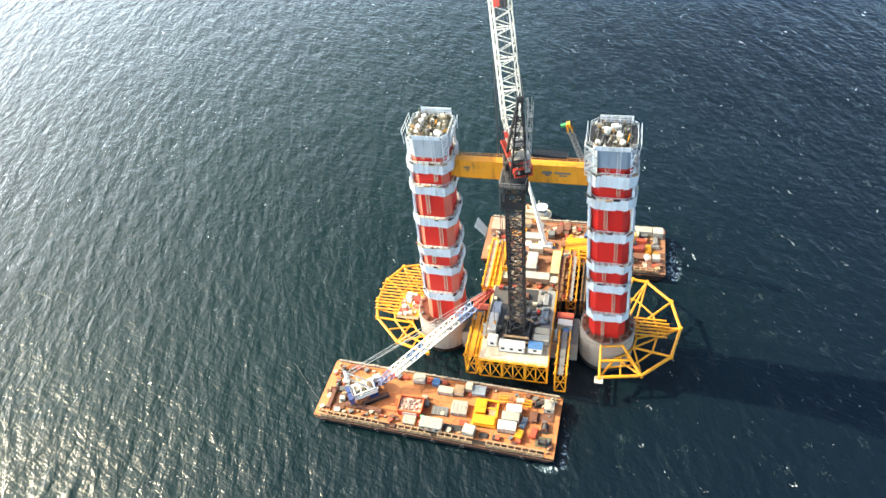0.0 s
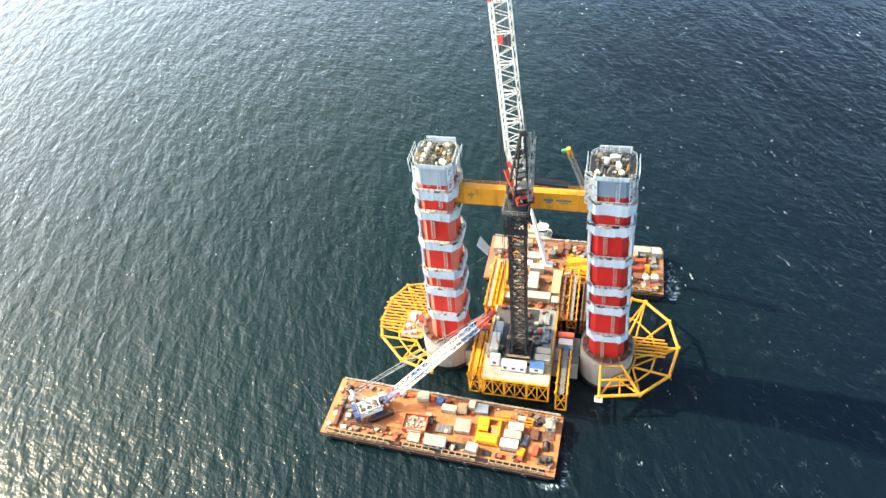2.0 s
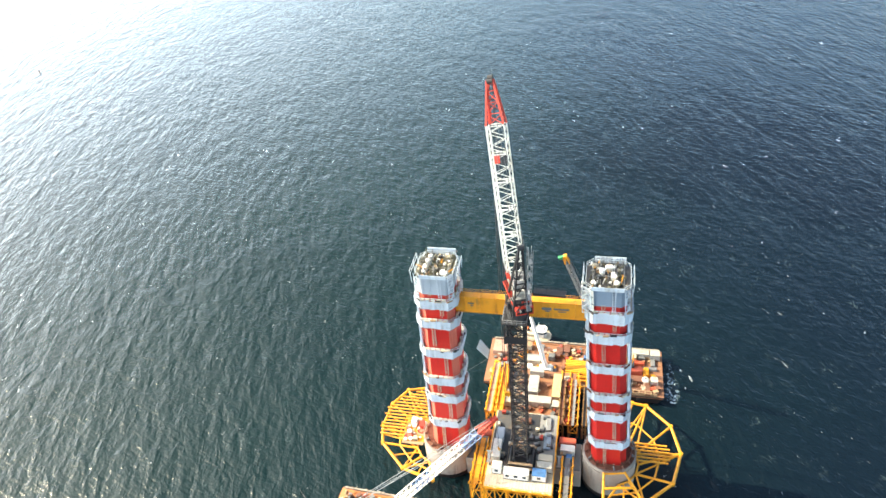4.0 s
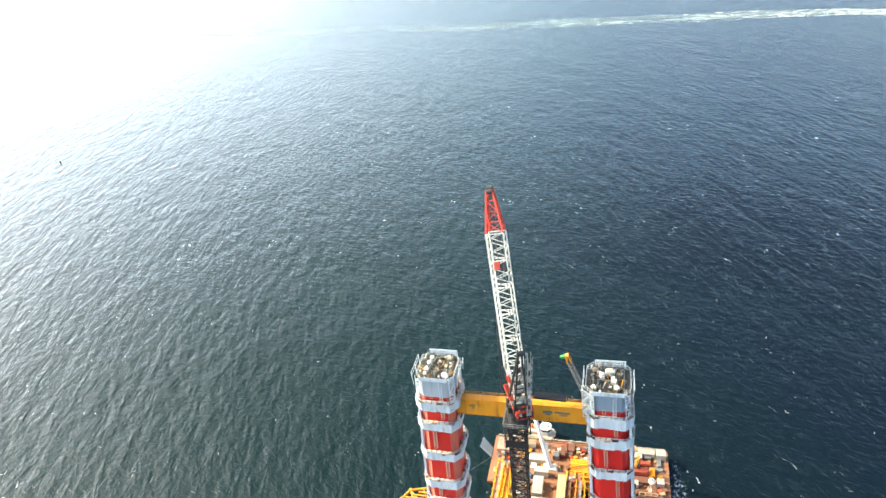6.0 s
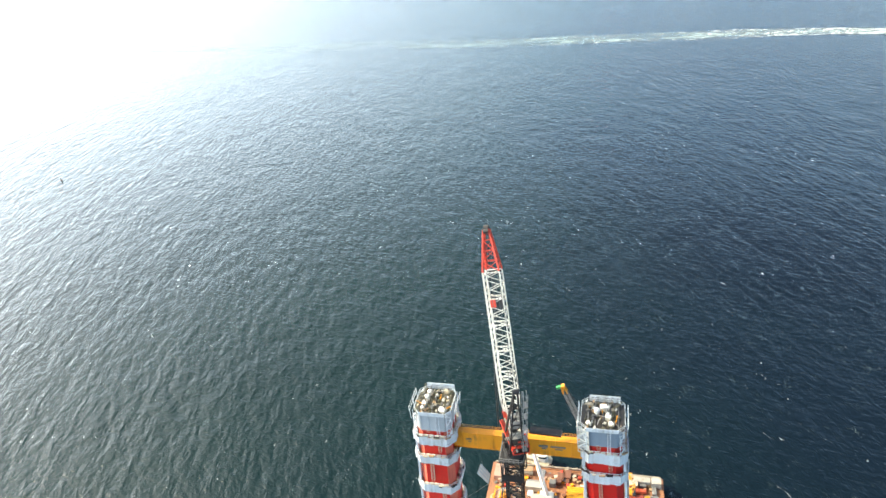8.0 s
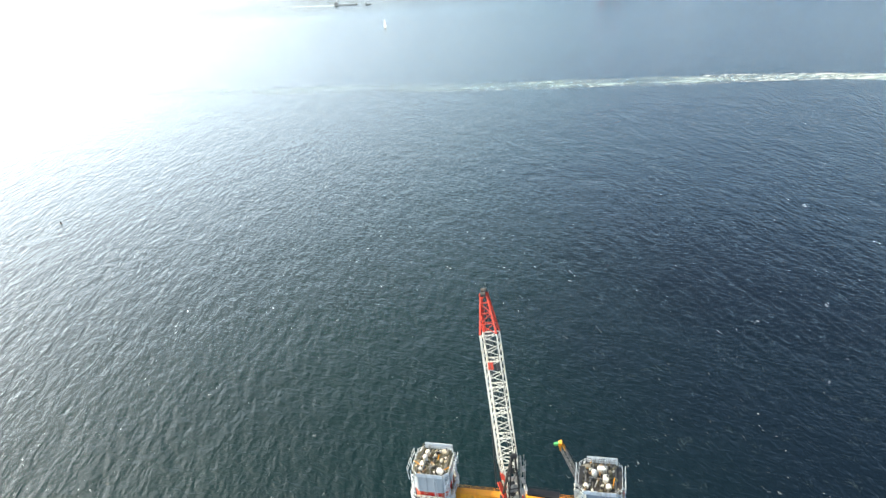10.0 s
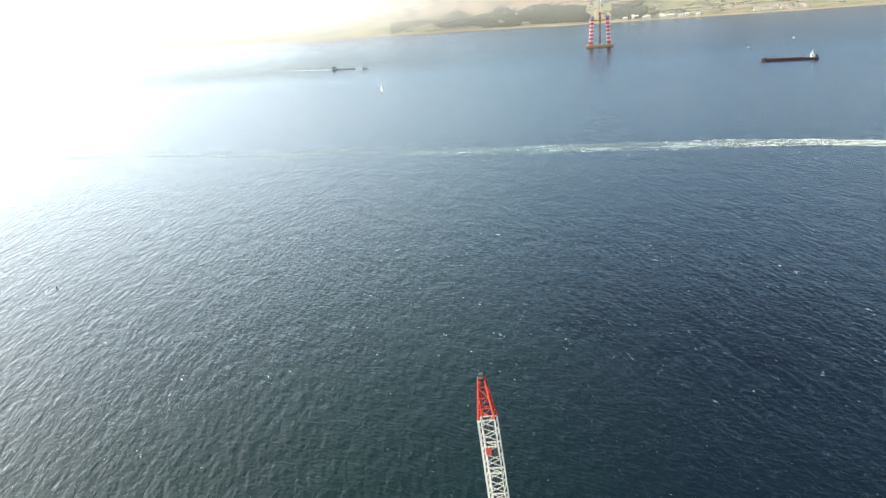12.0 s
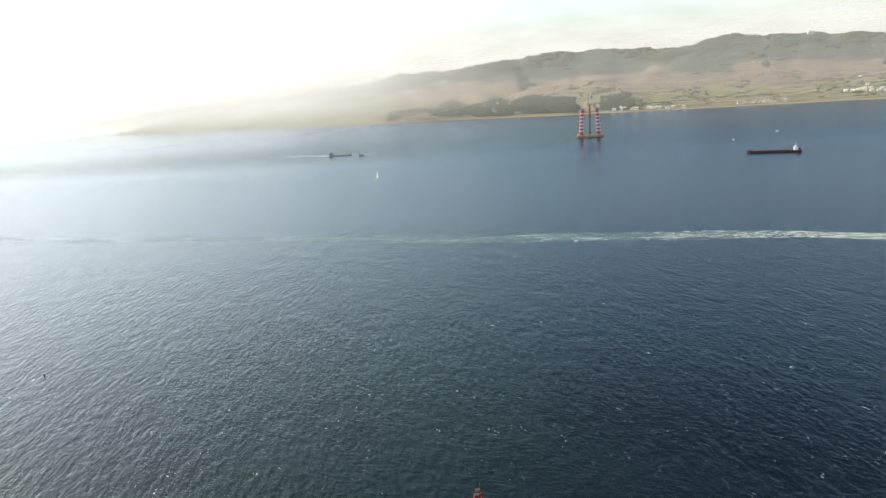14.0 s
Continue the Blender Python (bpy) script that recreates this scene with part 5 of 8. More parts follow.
gangway("yellow X-braced steel gangway truss beside the pier", -13.6, -17.2, 1.0, 3.3, 12.0, 9.2, "yellow", "girder")
gangway("yellow X-braced steel gangway truss with grey boards", 14.6, -20.0, -3.2, 3.3, 12.0, 9.0, "yellow", "grey")
gangway("long yellow gangway truss over the water", -14.2, 14.0, 37.0, 2.2, 10.0, 5.0, "yellow", "pinktan", cover=0.7)
gangway("long yellow gangway truss beside another", -10.6, 14.0, 37.5, 2.2, 10.0, 5.0, "yellow", "girder", cover=0.6)
# two of these three are browner and darker than the yellow trusses
gangway("brown gangway truss leading to the far barge", 11.0, 12.0, 32.0, 1.5, 9.5, 4.5, "gangbrown", "rustdark", 0.24, 0.85)
gangway("broad yellow gangway truss with a grey walkway", 15.2, 12.0, 33.0, 3.0, 9.5, 4.5, "girder", "walkgrey", 0.24, 0.3)
gangway("narrow yellow-brown gangway truss", 19.0, 12.0, 30.0, 1.2, 9.5, 4.5, "gangbrown", "dark", 0.24, 0.8)


CONTAINER_CACHE = {}


def container(label, x, y, z, lx, ly, h, mat="white", turn=0.0, roof=None, windows=0, category="container", name="container", group=""):
    """A steel box with corrugated sides, corner posts, roof, double door and perhaps windows."""
    c = thing(name, label, category, (x, y, z), turn, group)
    key = (lx, ly, h)
    if key not in CONTAINER_CACHE:
        bm = bmesh.new()
        nx, ny = max(4, int(lx / 0.28)), max(4, int(ly / 0.28))
        pts = []
        for (ax, ay), (bx, by), k, nrm in (((-1, -1), (1, -1), nx, (0, 1)), ((1, -1), (1, 1), ny, (-1, 0)), ((1, 1), (-1, 1), nx, (0, -1)), ((-1, 1), (-1, -1), ny, (1, 0))):
            for i in range(k):
                t = i / k
                d = 0.05 if i % 2 else 0.0
                pts.append(((ax + (bx - ax) * t) * (lx / 2 - 0.05) + nrm[0] * d, (ay + (by - ay) * t) * (ly / 2 - 0.05) + nrm[1] * d))
        prism(bm, [(px, py, 0.12) for px, py in pts], [(px, py, h - 0.08) for px, py in pts])
        CONTAINER_CACHE[key] = bm
    part("body", CONTAINER_CACHE[key].copy(), mat, c)
    bm = bmesh.new()
    k = 2 * max(3, int(lx / 0.8)) + 1
    edge = []
    for i in range(k):
        zz = h + (0.05 if i % 2 else 0.0)
        edge += [(-lx / 2 + lx * i / k, zz), (-lx / 2 + lx * (i + 1) / k, zz)]
    prof = edge + [(lx / 2, h - 0.08), (-lx / 2, h - 0.08)]
    prism(bm, [(px, -ly / 2, pz) for px, pz in prof], [(px, ly / 2, pz) for px, pz in prof])
    part("roof", bm, roof or mat, c)
    for sx in (-1, 1):
        for sy in (-1, 1):
            bm = bmesh.new()
            box(bm, (sx * (lx / 2 - 0.06), sy * (ly / 2 - 0.06), h / 2), (0.16, 0.16, h))
            part("corner_post", bm, "steel" if windows else mat, c)
    bm = bmesh.new()
    box(bm, (0, 0, 0.08), (lx, ly, 0.15))
    part("floor_frame", bm, "dark", c)
    for sy in (-0.25, 0.25):
        bm = bmesh.new()
        box(bm, (lx / 2 + 0.01, sy * ly, h / 2), (0.06, ly * 0.44, h * 0.86))
        box(bm, (lx / 2 + 0.05, sy * ly * 0.6, h / 2), (0.05, 0.05, h * 0.82))
        part("door", bm, mat, c)
    for i in range(windows):
        bm = bmesh.new()
        wx = -lx / 2 + lx * (i + 0.5) / windows
        box(bm, (wx, -ly / 2 - 0.01, h * 0.6), (min(1.1, lx / windows * 0.6), 0.08, h * 0.34))
        part("window", bm, "glass", c)
    return c


# site cabins on the platform
container("white site cabin with dark windows on the platform", -1.0, -12.9, 12.1, 8.0, 2.8, 2.8, "white", 0, None, 3, "cabin", "site_cabin")
container("white site cabin with windows beside the stair", -7.3, -11.4, 12.1, 3.2, 3.0, 2.8, "white", 0, "white", 1, "cabin", "site_cabin")
container("white-roofed storage container at the platform edge", -8.3, -4.8, 12.1, 2.6, 7.2, 2.7, "white", 0, "white")
container("grey storage container behind the white one", -8.0, 1.6, 12.0, 2.5, 4.5, 2.4, "cool")
container("blue and white container with a blue roof", 6.2, -12.4, 12.1, 4.4, 3.0, 2.7, "white", 0, "blue", 1)
container("white container beside the blue roof", 7.6, -9.2, 12.1, 4.6, 2.4, 2.6, "cwhite")
container("white flat storage container under the mast", 7.6, -6.2, 12.1, 4.4, 2.4, 2.2, "cream")
container("small white container with a grey roof beside the pier", -14.2, 1.2, 8.2, 3.6, 2.4, 2.4, "white", 0, "grey")
container("white container with a dark door beside the tie beam", 14.2, 1.2, 8.2, 4.6, 2.4, 2.6, "white")
container("rust-brown container on the tie beam", 14.0, 4.2, 8.2, 5.4, 2.4, 2.4, "primer")
container("brown container at the head of the truss", -13.6, 4.2, 8.2, 4.6, 2.6, 2.4, "primer")
container("small blue tank container on the gangway", 14.8, -1.6, 8.2, 1.8, 1.8, 2.0, "blue")
container("small blue tank container beside the pier", -13.4, -1.4, 8.2, 1.8, 1.6, 1.8, "blue")
container("long white container behind the mast", 2.8, 21.5, 7.0, 8.5, 3.2, 2.8, "cwhite")
container("tall white cabin stack behind the mast", 0.2, 28.5, 7.0, 3.6, 8.0, 3.0, "cwhite")


container("long cream-painted container on the rear deck", 8.6, 28.6, 7.0, 2.9, 11.0, 3.0, "cream", 0, "paleyellow")
container("white generator box at the end of the cream container", 8.7, 20.6, 7.0, 2.6, 3.0, 2.4, "cwhite")
container("pale cabin between the gangways", -7.6, 22.0, 7.0, 4.0, 6.0, 2.6, "cream")


def rear_deck():
    p = thing("rear_platform", "rust-brown rear work deck between the gangways", "platform", (0, 0, 0))
    n = 13
    bm = bmesh.new()
    box(bm, (0, 0, 0), (1.94, 24.5, 0.25))
    first = None
    for i in range(n):
        m = pose(-8.4 + 2.0 * i * 0.94, 25.6, 6.85 + random.uniform(-0.03, 0.03))
        if first is None:
            first = part("deck_plate", bm, "farrust", p)
            first.matrix_basis = m
        else:
            again(first, p, m)
    bm = bmesh.new()
    for y in (15, 22, 30, 36):
        bar(bm, (-9.4, y, 6.4), (15.0, y, 6.4), 0.5, 0.7)
    part("cross_beam", bm, "yellow", p)
    for x in (-8, 0, 8, 14):
        bm = bmesh.new()
        for y in (15, 30):
            tube(bm, (x, y, -4), (x, y, 6.1), 0.5, 10)
        part("support_pile", bm, "rustdark", p)


rear_deck()


def fender_frame(side):
    """Half-ring yellow pile frame round a pier, braced by radial beams, with loose pipes laid across one part."""
    f = thing("fender_frame", "yellow tubular ring frame round the pier foot", "fender frame", (27.5 * side, 0, 8.6), group="ring frames")
    # corners from the front round the outer side to the back
    plan = [(-1.4, -16.6), (11.0, -14.1), (19.8, -5.7), (22.8, 5.9), (20.2, 16.8), (12.3, 24.7), (7.6, 25.4)] if side > 0 else \
           [(0.6, -15.4), (11.6, -12.4), (21.1, -3.3), (23.0, 4.0), (22.2, 14.0), (18.0, 21.0), (9.0, 23.6)]
    pts = [Vector((side * x, y, -0.6)) for x, y in plan]
    for a, b in zip(pts, pts[1:]):
        bm = bmesh.new()
        tube(bm, a, b, 0.5, 10)
        part("ring_beam", bm, "yellow", f)
    bm = bmesh.new()
    tube(bm, (0, 0, -0.6), (0, 0, 0.6), 0.62, 12)
    can = part("node_can", bm, "yellow", f)
    can.matrix_basis = Matrix.Translation(pts[0])
    for p in pts[1:]:
        again(can, f, Matrix.Translation(p))
    inner = [Vector((side * 9.3 * math.cos(radians(a)), 9.3 * math.sin(radians(a)), -0.6)) for a in (-70, -48, -24, 0, 24, 48, 66)]
    for p, q in zip(pts, inner):
        bm = bmesh.new()
        tube(bm, p, q, 0.38, 8)
        part("radial_beam", bm, "yellow", f)
    for i in range(len(pts) - 1):
        bm = bmesh.new()
        a, b = (pts[i], inner[i + 1]) if i % 2 else (pts[i + 1], inner[i])
        tube(bm, a, b, 0.3, 8)
        mid0, mid1 = pts[i].lerp(inner[i], 0.5), pts[i + 1].lerp(inner[i + 1], 0.5)
        tube(bm, mid0, mid1, 0.3, 8)
        part("brace", bm, "yellow", f)
    # beams halfway between the radials, in the open part
    for i in range(0, len(pts) - 1):
        if side > 0 and i > 0:
            continue
        a = pts[i].lerp(pts[i + 1], 0.5)
        b = inner[i].lerp(inner[i + 1], 0.5)
        bm = bmesh.new()
        tube(bm, a, b, 0.26, 8)
        part("brace", bm, "yellow", f)
    for a, b in zip(inner, inner[1:]):
        bm = bmesh.new()
        tube(bm, a, b, 0.34, 8)
        part("inner_beam", bm, "yellow", f)
    if side > 0:
        for p, q, r in (((-1.4, -16.6, -0.6), (-1.6, -8.5, 4.9), 0.42), ((11.0, -14.1, -0.6), (4.6, -7.4, 4.9), 0.42), ((-1.5, -12.5, 2.2), (7.9, -10.8, 2.2), 0.42), ((-1.6, -8.9, 4.6), (4.6, -7.7, 4.6), 0.3)):
            bm = bmesh.new()
            tube(bm, p, q, r, 8)
            part("front_beam", bm, "yellow", f)
    # loose pipes laid side by side
    cnt = 16 if side < 0 else 6
    for i in range(cnt):
        if side < 0:
            y = 0.2 + 1.42 * i
            x_out = 23.2 if y < 10 else 23.2 - 0.085 * (y - 10) ** 2
            x_in = 8.0 if abs(y) < 9 else 4.0
        else:
            y = 1.0 + 1.35 * i
            x_out, x_in = 19.0, 8.2
        bm = bmesh.new()
        jit = random.uniform(-0.6, 0.6)
        tube(bm, (side * x_in, y, 0.2), (side * (x_out + jit), y, 0.2), 0.3, 8)
        part("loose_pipe", bm, "yellow", f, "yellow steel pipe laid across the frame")
    return f


fender_frame(-1)
fender_frame(1)


def ring_deck():
    """Boarded landing on the ring frame at the pier foot, with a pump unit and stores."""
    d = thing("ring_landing", "orange boarded landing on the ring frame beside the pier", "landing", (-38.0, 3.0, 8.95))
    for i in range(9):
        bm = bmesh.new()
        box(bm, (0.4 * math.sin(i * 2.3), -5.6 + 1.25 * i, 0.1), (7.6, 1.15, 0.2))
        part("deck_plank", bm, "girder" if i % 3 else "tan", d)
    bm = bmesh.new()
    railing(bm, [(-3.6, -6.0, 0.2), (-3.6, 4.8, 0.2), (3.4, 5.0, 0.2)], 1.1, 1.6, 0.09)
    part("guard_rail", bm, "yellow", d)


ring_deck()
container("red pump container on the ring frame landing", -36.0, 4.4, 9.15, 1.9, 2.6, 1.8, "skip", 12)
container("white water container on the ring frame landing", -39.2, 6.0, 9.15, 1.8, 2.2, 1.6, "white", -8)
container("white tool box on the ring frame landing", -39.9, 1.2, 9.15, 1.3, 1.6, 1.2, "white", 20)
container("cream tool box on the ring frame landing", -37.2, -1.2, 9.15, 1.4, 1.2, 1.1, "cream", 5)


def small_float():
    t = thing("work_basket", "small white steel work basket at the ring frame corner", "basket", (26.0, -17.6, 7.4))
    bm = bmesh.new()
    box(bm, (0, 0, 0), (2.4, 1.6, 0.15))
    part("floor_plate", bm, "white", t)
    bm = bmesh.new()
    railing(bm, [(-1.2, -0.8, 0), (1.2, -0.8, 0), (1.2, 0.8, 0), (-1.2, 0.8, 0), (-1.2, -0.8, 0)], 1.1, 0.8, 0.09)
    part("basket_rail", bm, "white", t)
    bm = bmesh.new()
    for x in (-1, 1):
        bar(bm, (x, 0.7, 0), (x, 0.7, 1.4), 0.1)
    part("hanger", bm, "white", t)


small_float()


def stair_tower(x, y, z, h, turn):
    t = thing("stair_tower", "yellow scaffold stair tower beside the platform", "stair tower", (x, y, z), turn)
    for sx in (-0.9, 0.9):
        for sy in (-1.3, 1.3):
            bm = bmesh.new()
            bar(bm, (sx, sy, 0), (sx, sy, h), 0.14)
            part("post", bm, "yellow", t)
    n = int(h / 2.2)
    for k in range(n):
        s = 1 if k % 2 else -1
        bm = bmesh.new()
        bar(bm, (0, -1.1 * s, k * 2.2), (0, 1.1 * s, (k + 1) * 2.2), 0.8, 0.12)
        part("flight", bm, "steel", t)
        bm = bmesh.new()
        box(bm, (0, 1.2 * s, (k + 1) * 2.2), (1.7, 0.6, 0.08))
        part("landing", bm, "steel", t)


stair_tower(-10.2, -9.0, 12.1, 4.4, 0)
stair_tower(11.8, -5.0, 8.2, 6.6, 0)


def pump_set(x, y, z, mat, label, turn=0.0):
    t = thing("pump_set", label, "pump", (x, y, z), turn, group="deck machines")
    bm = bmesh.new()
    box(bm, (0, 0, 0.15), (2.2, 1.2, 0.3))
    part("skid", bm, "dark", t)
    bm = bmesh.new()
    box(bm, (-0.3, 0, 0.85), (1.3, 1.0, 1.1))
    bmesh.ops.bevel(bm, geom=list(bm.edges), offset=0.08, segments=1, affect="EDGES")
    part("housing", bm, mat, t)
    bm = bmesh.new()
    tube(bm, (0.4, 0, 0.7), (1.0, 0, 0.7), 0.35, 10)
    tube(bm, (0.8, 0, 0.7), (0.8, 0, 1.6), 0.16, 8)
    part("pump_head", bm, "grey", t)


PUMP_WORDS = {"skip": "red diesel pump set on the platform", "blue": "blue diesel pump set on the platform", "yellow": "yellow pump set on the platform", "grey": "grey machine set on the platform", "cream": "cream machine set on the platform"}
rnd = random.Random(31)
for i in range(34):
    x, y = rnd.uniform(-9.8, 9.6), rnd.uniform(-9.0, 12.0)
    if abs(x) < 4.2 and -11 < y < -2 or (x < -6.5 and y < 4.2) or (x > 5.0 and y < -4.6):
        continue
    mt = rnd.choice(["skip", "grey", "grey", "grey", "cream", "grey", "cream"])
    pump_set(x, y, 12.14, mt, PUMP_WORDS[mt], rnd.choice([0, 90, 30]))
for i in range(22):
    x, y = rnd.uniform(-8.5, 13.5), rnd.uniform(15.0, 37.0)
    if (-2 < x < 8 and y < 33.5) or (-10 < x < -5.2 and 18 < y < 26) or (6.4 < x < 10.8 and y > 23):
        continue
    mt = rnd.choice(["skip", "blue", "yellow", "grey", "cream", "grey", "cream"])
    pump_set(x, y, 6.98, mt, PUMP_WORDS[mt].replace("the platform", "the rear deck"), rnd.choice([0, 90, 30]))


# ---- deck barge in front ----
def barge(name, label, x0, x1, y0, y1, deck, free=3.0, turn=0.0):
    b = thing(name, label, "barge", ((x0 + x1) / 2, (y0 + y1) / 2, 0), turn)
    lx, ly = x1 - x0, y1 - y0
    bm = bmesh.new()
    rake = 3.0
    prism(bm, [(-lx / 2 + rake, -ly / 2 + 0.4, -1.6), (lx / 2 - rake, -ly / 2 + 0.4, -1.6), (lx / 2 - rake, ly / 2 - 0.4, -1.6), (-lx / 2 + rake, ly / 2 - 0.4, -1.6)],
          [(-lx / 2, -ly / 2, free - 0.25), (lx / 2, -ly / 2, free - 0.25), (lx / 2, ly / 2, free - 0.25), (-lx / 2, ly / 2, free - 0.25)])
    hull = part("hull", bm, "hull", b, "dark rusty hull")
    bm = bmesh.new()
    for y in (-ly / 2 - 0.1, ly / 2 + 0.1):
        bar(bm, (-lx / 2, y, free - 0.7), (lx / 2, y, free - 0.7), 0.3, 0.4)
        bar(bm, (-lx / 2, y, free - 0.1), (lx / 2, y, free - 0.1), 0.35, 0.3)
    part("rubbing_strake", bm, "hull", hull)
    # deck of plates
    nx, ny = round(lx / 6.2), round(ly / 4.2)
    px, py = lx / nx, ly / ny
    bm = bmesh.new()
    box(bm, (0, 0, 0), (px - 0.05, py - 0.05, 0.22))
    first = None
    for i in range(nx):
        for j in range(ny):
            m = pose(-lx / 2 + px * (i + 0.5), -ly / 2 + py * (j + 0.5), free - 0.11 + random.uniform(-0.012, 0.012))
            if first is None:
                first = part("deck_plate", bm, deck, b)
                first.matrix_basis = m
            else:
                again(first, b, m)
    # tyre fenders along the south and end sides
    bm = bmesh.new()
    seg, ring_r, tr = 12, 0.6, 0.25
    grid = [[bm.verts.new(((ring_r + tr * math.cos(v)) * math.cos(u), tr * math.sin(v), (ring_r + tr * math.cos(v)) * math.sin(u))) for v in (2 * math.pi * k / 6 for k in range(6))] for u in (2 * math.pi * k / seg for k in range(seg))]
    for i in range(seg):
        for k in range(6):
            bm.faces.new((grid[i][k], grid[(i + 1) % seg][k], grid[(i + 1) % seg][(k + 1) % 6], grid[i][(k + 1) % 6]))
    first = None
    for i in range(int(lx / 9)):
        m = pose(-lx / 2 + 3 + 9 * i, -ly / 2 - 0.45, free - 1.3, random.uniform(-6, 6), random.uniform(-20, 20), 0)
        if first is None:
            first = part("tyre_fender", bm, "rubber", b)
            first.matrix_basis = m
        else:
            again(first, b, m)
    # raised tan margin with open frames, in stretches
    bm = bmesh.new()
    wd = 2.1
    bar(bm, (-1.05, 0, 0), (-1.05, 0, 1.45), 0.34)
    bar(bm, (-1.05, 1.3, 0), (-1.05, 1.3, 1.3), 0.28)
    bar(bm, (-1.05, 0, 0.4), (1.05, 0, 0.4), 0.34, 0.6)
    bar(bm, (-1.05, 1.3, 1.25), (1.05, 1.3, 1.25), 0.34, 0.2)
    bar(bm, (-1.05, 0, 1.4), (-1.05, 1.3, 1.25), 0.30)
    bar(bm, (-1.05, 0, 1.4), (1.05, 0, 1.4), 0.2)
    first = None
    n = int((lx - 5) / wd)
    for i in range(n):
        if i in (10, 11, 23, 24) or i == 17 and deck == "rust":
            continue
        m = pose(-lx / 2 + 2.6 + wd * (i + 0.5), -ly / 2 + 0.15, free)
        if first is None:
            first = part("bulwark_frame", bm, "tan", b, "tan open bulwark frame")
            first.matrix_basis = m
        else:
            again(first, b, m)
    # dark strip painted for the shade inside the frame openings
    bm = bmesh.new()
    box(bm, (0, -ly / 2 + 1.0, free + 0.03), (lx - 6, 1.5, 0.05))
    part("gutter", bm, "hull", b, "dark strip for the shade inside the frame openings")
    bm = bmesh.new()
    bar(bm, (-lx / 2 + 0.5, -ly / 2 - 0.2, free - 0.45), (lx / 2 - 0.5, -ly / 2 - 0.2, free - 0.45), 0.4, 0.25)
    part("ledge", bm, "rustdark", b, "rusty ledge")
    bm = bmesh.new()
    box(bm, (0, ly / 2 - 0.6, free + 0.15), (lx - 1, 1.0, 0.3))
    box(bm, (-lx / 2 + 2.4, 0, free + 0.12), (4.6, ly - 1, 0.24))
    part("margin_plate", bm, deck, b, "raised rusty margin plate")
    bm = bmesh.new()
    bar(bm, (-lx / 2 + 1, ly / 2 - 0.2, free + 0.6), (lx / 2 - 1, ly / 2 - 0.2, free + 0.6), 0.5, 0.7)
    lump = random.Random(3)
    for i in range(46):
        x = -lx / 2 + 2 + (lx - 4) * i / 45 + lump.uniform(-0.4, 0.4)
        box(bm, (x, ly / 2 - 0.25, free + 0.6), (lump.uniform(0.2, 1.1), lump.uniform(0.5, 0.9), lump.uniform(0.6, 1.3)))
    part("north_bulwark", bm, "bulwark", b, "weathered grey-tan bulwark")
    return b


BZ = 3.0
barge("deck_barge", "flat barge with rust-red steel deck and tan frames", -59.3, 15.6, -41.8, -20.8, "rust", BZ, -2.4)


def bollard(x, y, z):
    t = thing("bollard", "twin mooring bollard on the barge deck", "bollard", (x, y, z), group="barge bollards")
    bm = bmesh.new()
    box(bm, (0, 0, 0.08), (1.8, 0.7, 0.16))
    part("foot_plate", bm, "rustdark", t)
    for dx in (-0.5, 0.5):
        bm = bmesh.new()
        tube(bm, (dx, 0, 0.1), (dx, 0, 1.0), 0.25, 10)
        tube(bm, (dx, 0, 0.9), (dx, 0, 1.05), 0.34, 10)
        part("post", bm, "tan", t)
    return t


first_bollard = bollard(-57.4, -38.6, BZ + 0.22)
for x, y in ((-57.0, -30.5), (-56.8, -21.5), (13.2, -41.2), (13.8, -24.2)):
    copy_thing(first_bollard, pose(x, y, BZ + (0.22 if x < 0 else 0.0), 0, 0, 90))


def winch(label, x, y, z, turn, mat="rustdark"):
    t = thing("mooring_winch", label, "winch", (x, y, z), turn, group="mooring winches")
    bm = bmesh.new()
    box(bm, (0, 0, 0.15), (3.2, 2.2, 0.3))
    part("bed", bm, "dark", t)
    bm = bmesh.new()
    tube(bm, (-0.9, 0, 1.2), (0.9, 0, 1.2), 0.62, 14)
    part("drum", bm, "rope", t)
    for x in (-1.0, 1.0):
        bm = bmesh.new()
        tube(bm, (x - 0.06, 0, 1.2), (x + 0.06, 0, 1.2), 1.0, 16)
        part("flange", bm, mat, t)
    bm = bmesh.new()
    box(bm, (1.6, 0.3, 0.9), (0.9, 1.2, 1.3))
    part("motor", bm, "grey", t)
    return t


winch("dark mooring winch at the barge corner", -54.6, -24.0, BZ + 0.25, 90)
winch("brown mooring winch beside the crawler crane", -54.8, -29.6, BZ + 0.25, 90)
winch("dark mooring winch with a grey motor", 11.2, -38.8, BZ, 0)
winch("dark winch beside the brown stacks", 11.6, -34.0, BZ, 90)
winch("brown winch at the stern of the barge", 8.8, -26.0, BZ, 20)


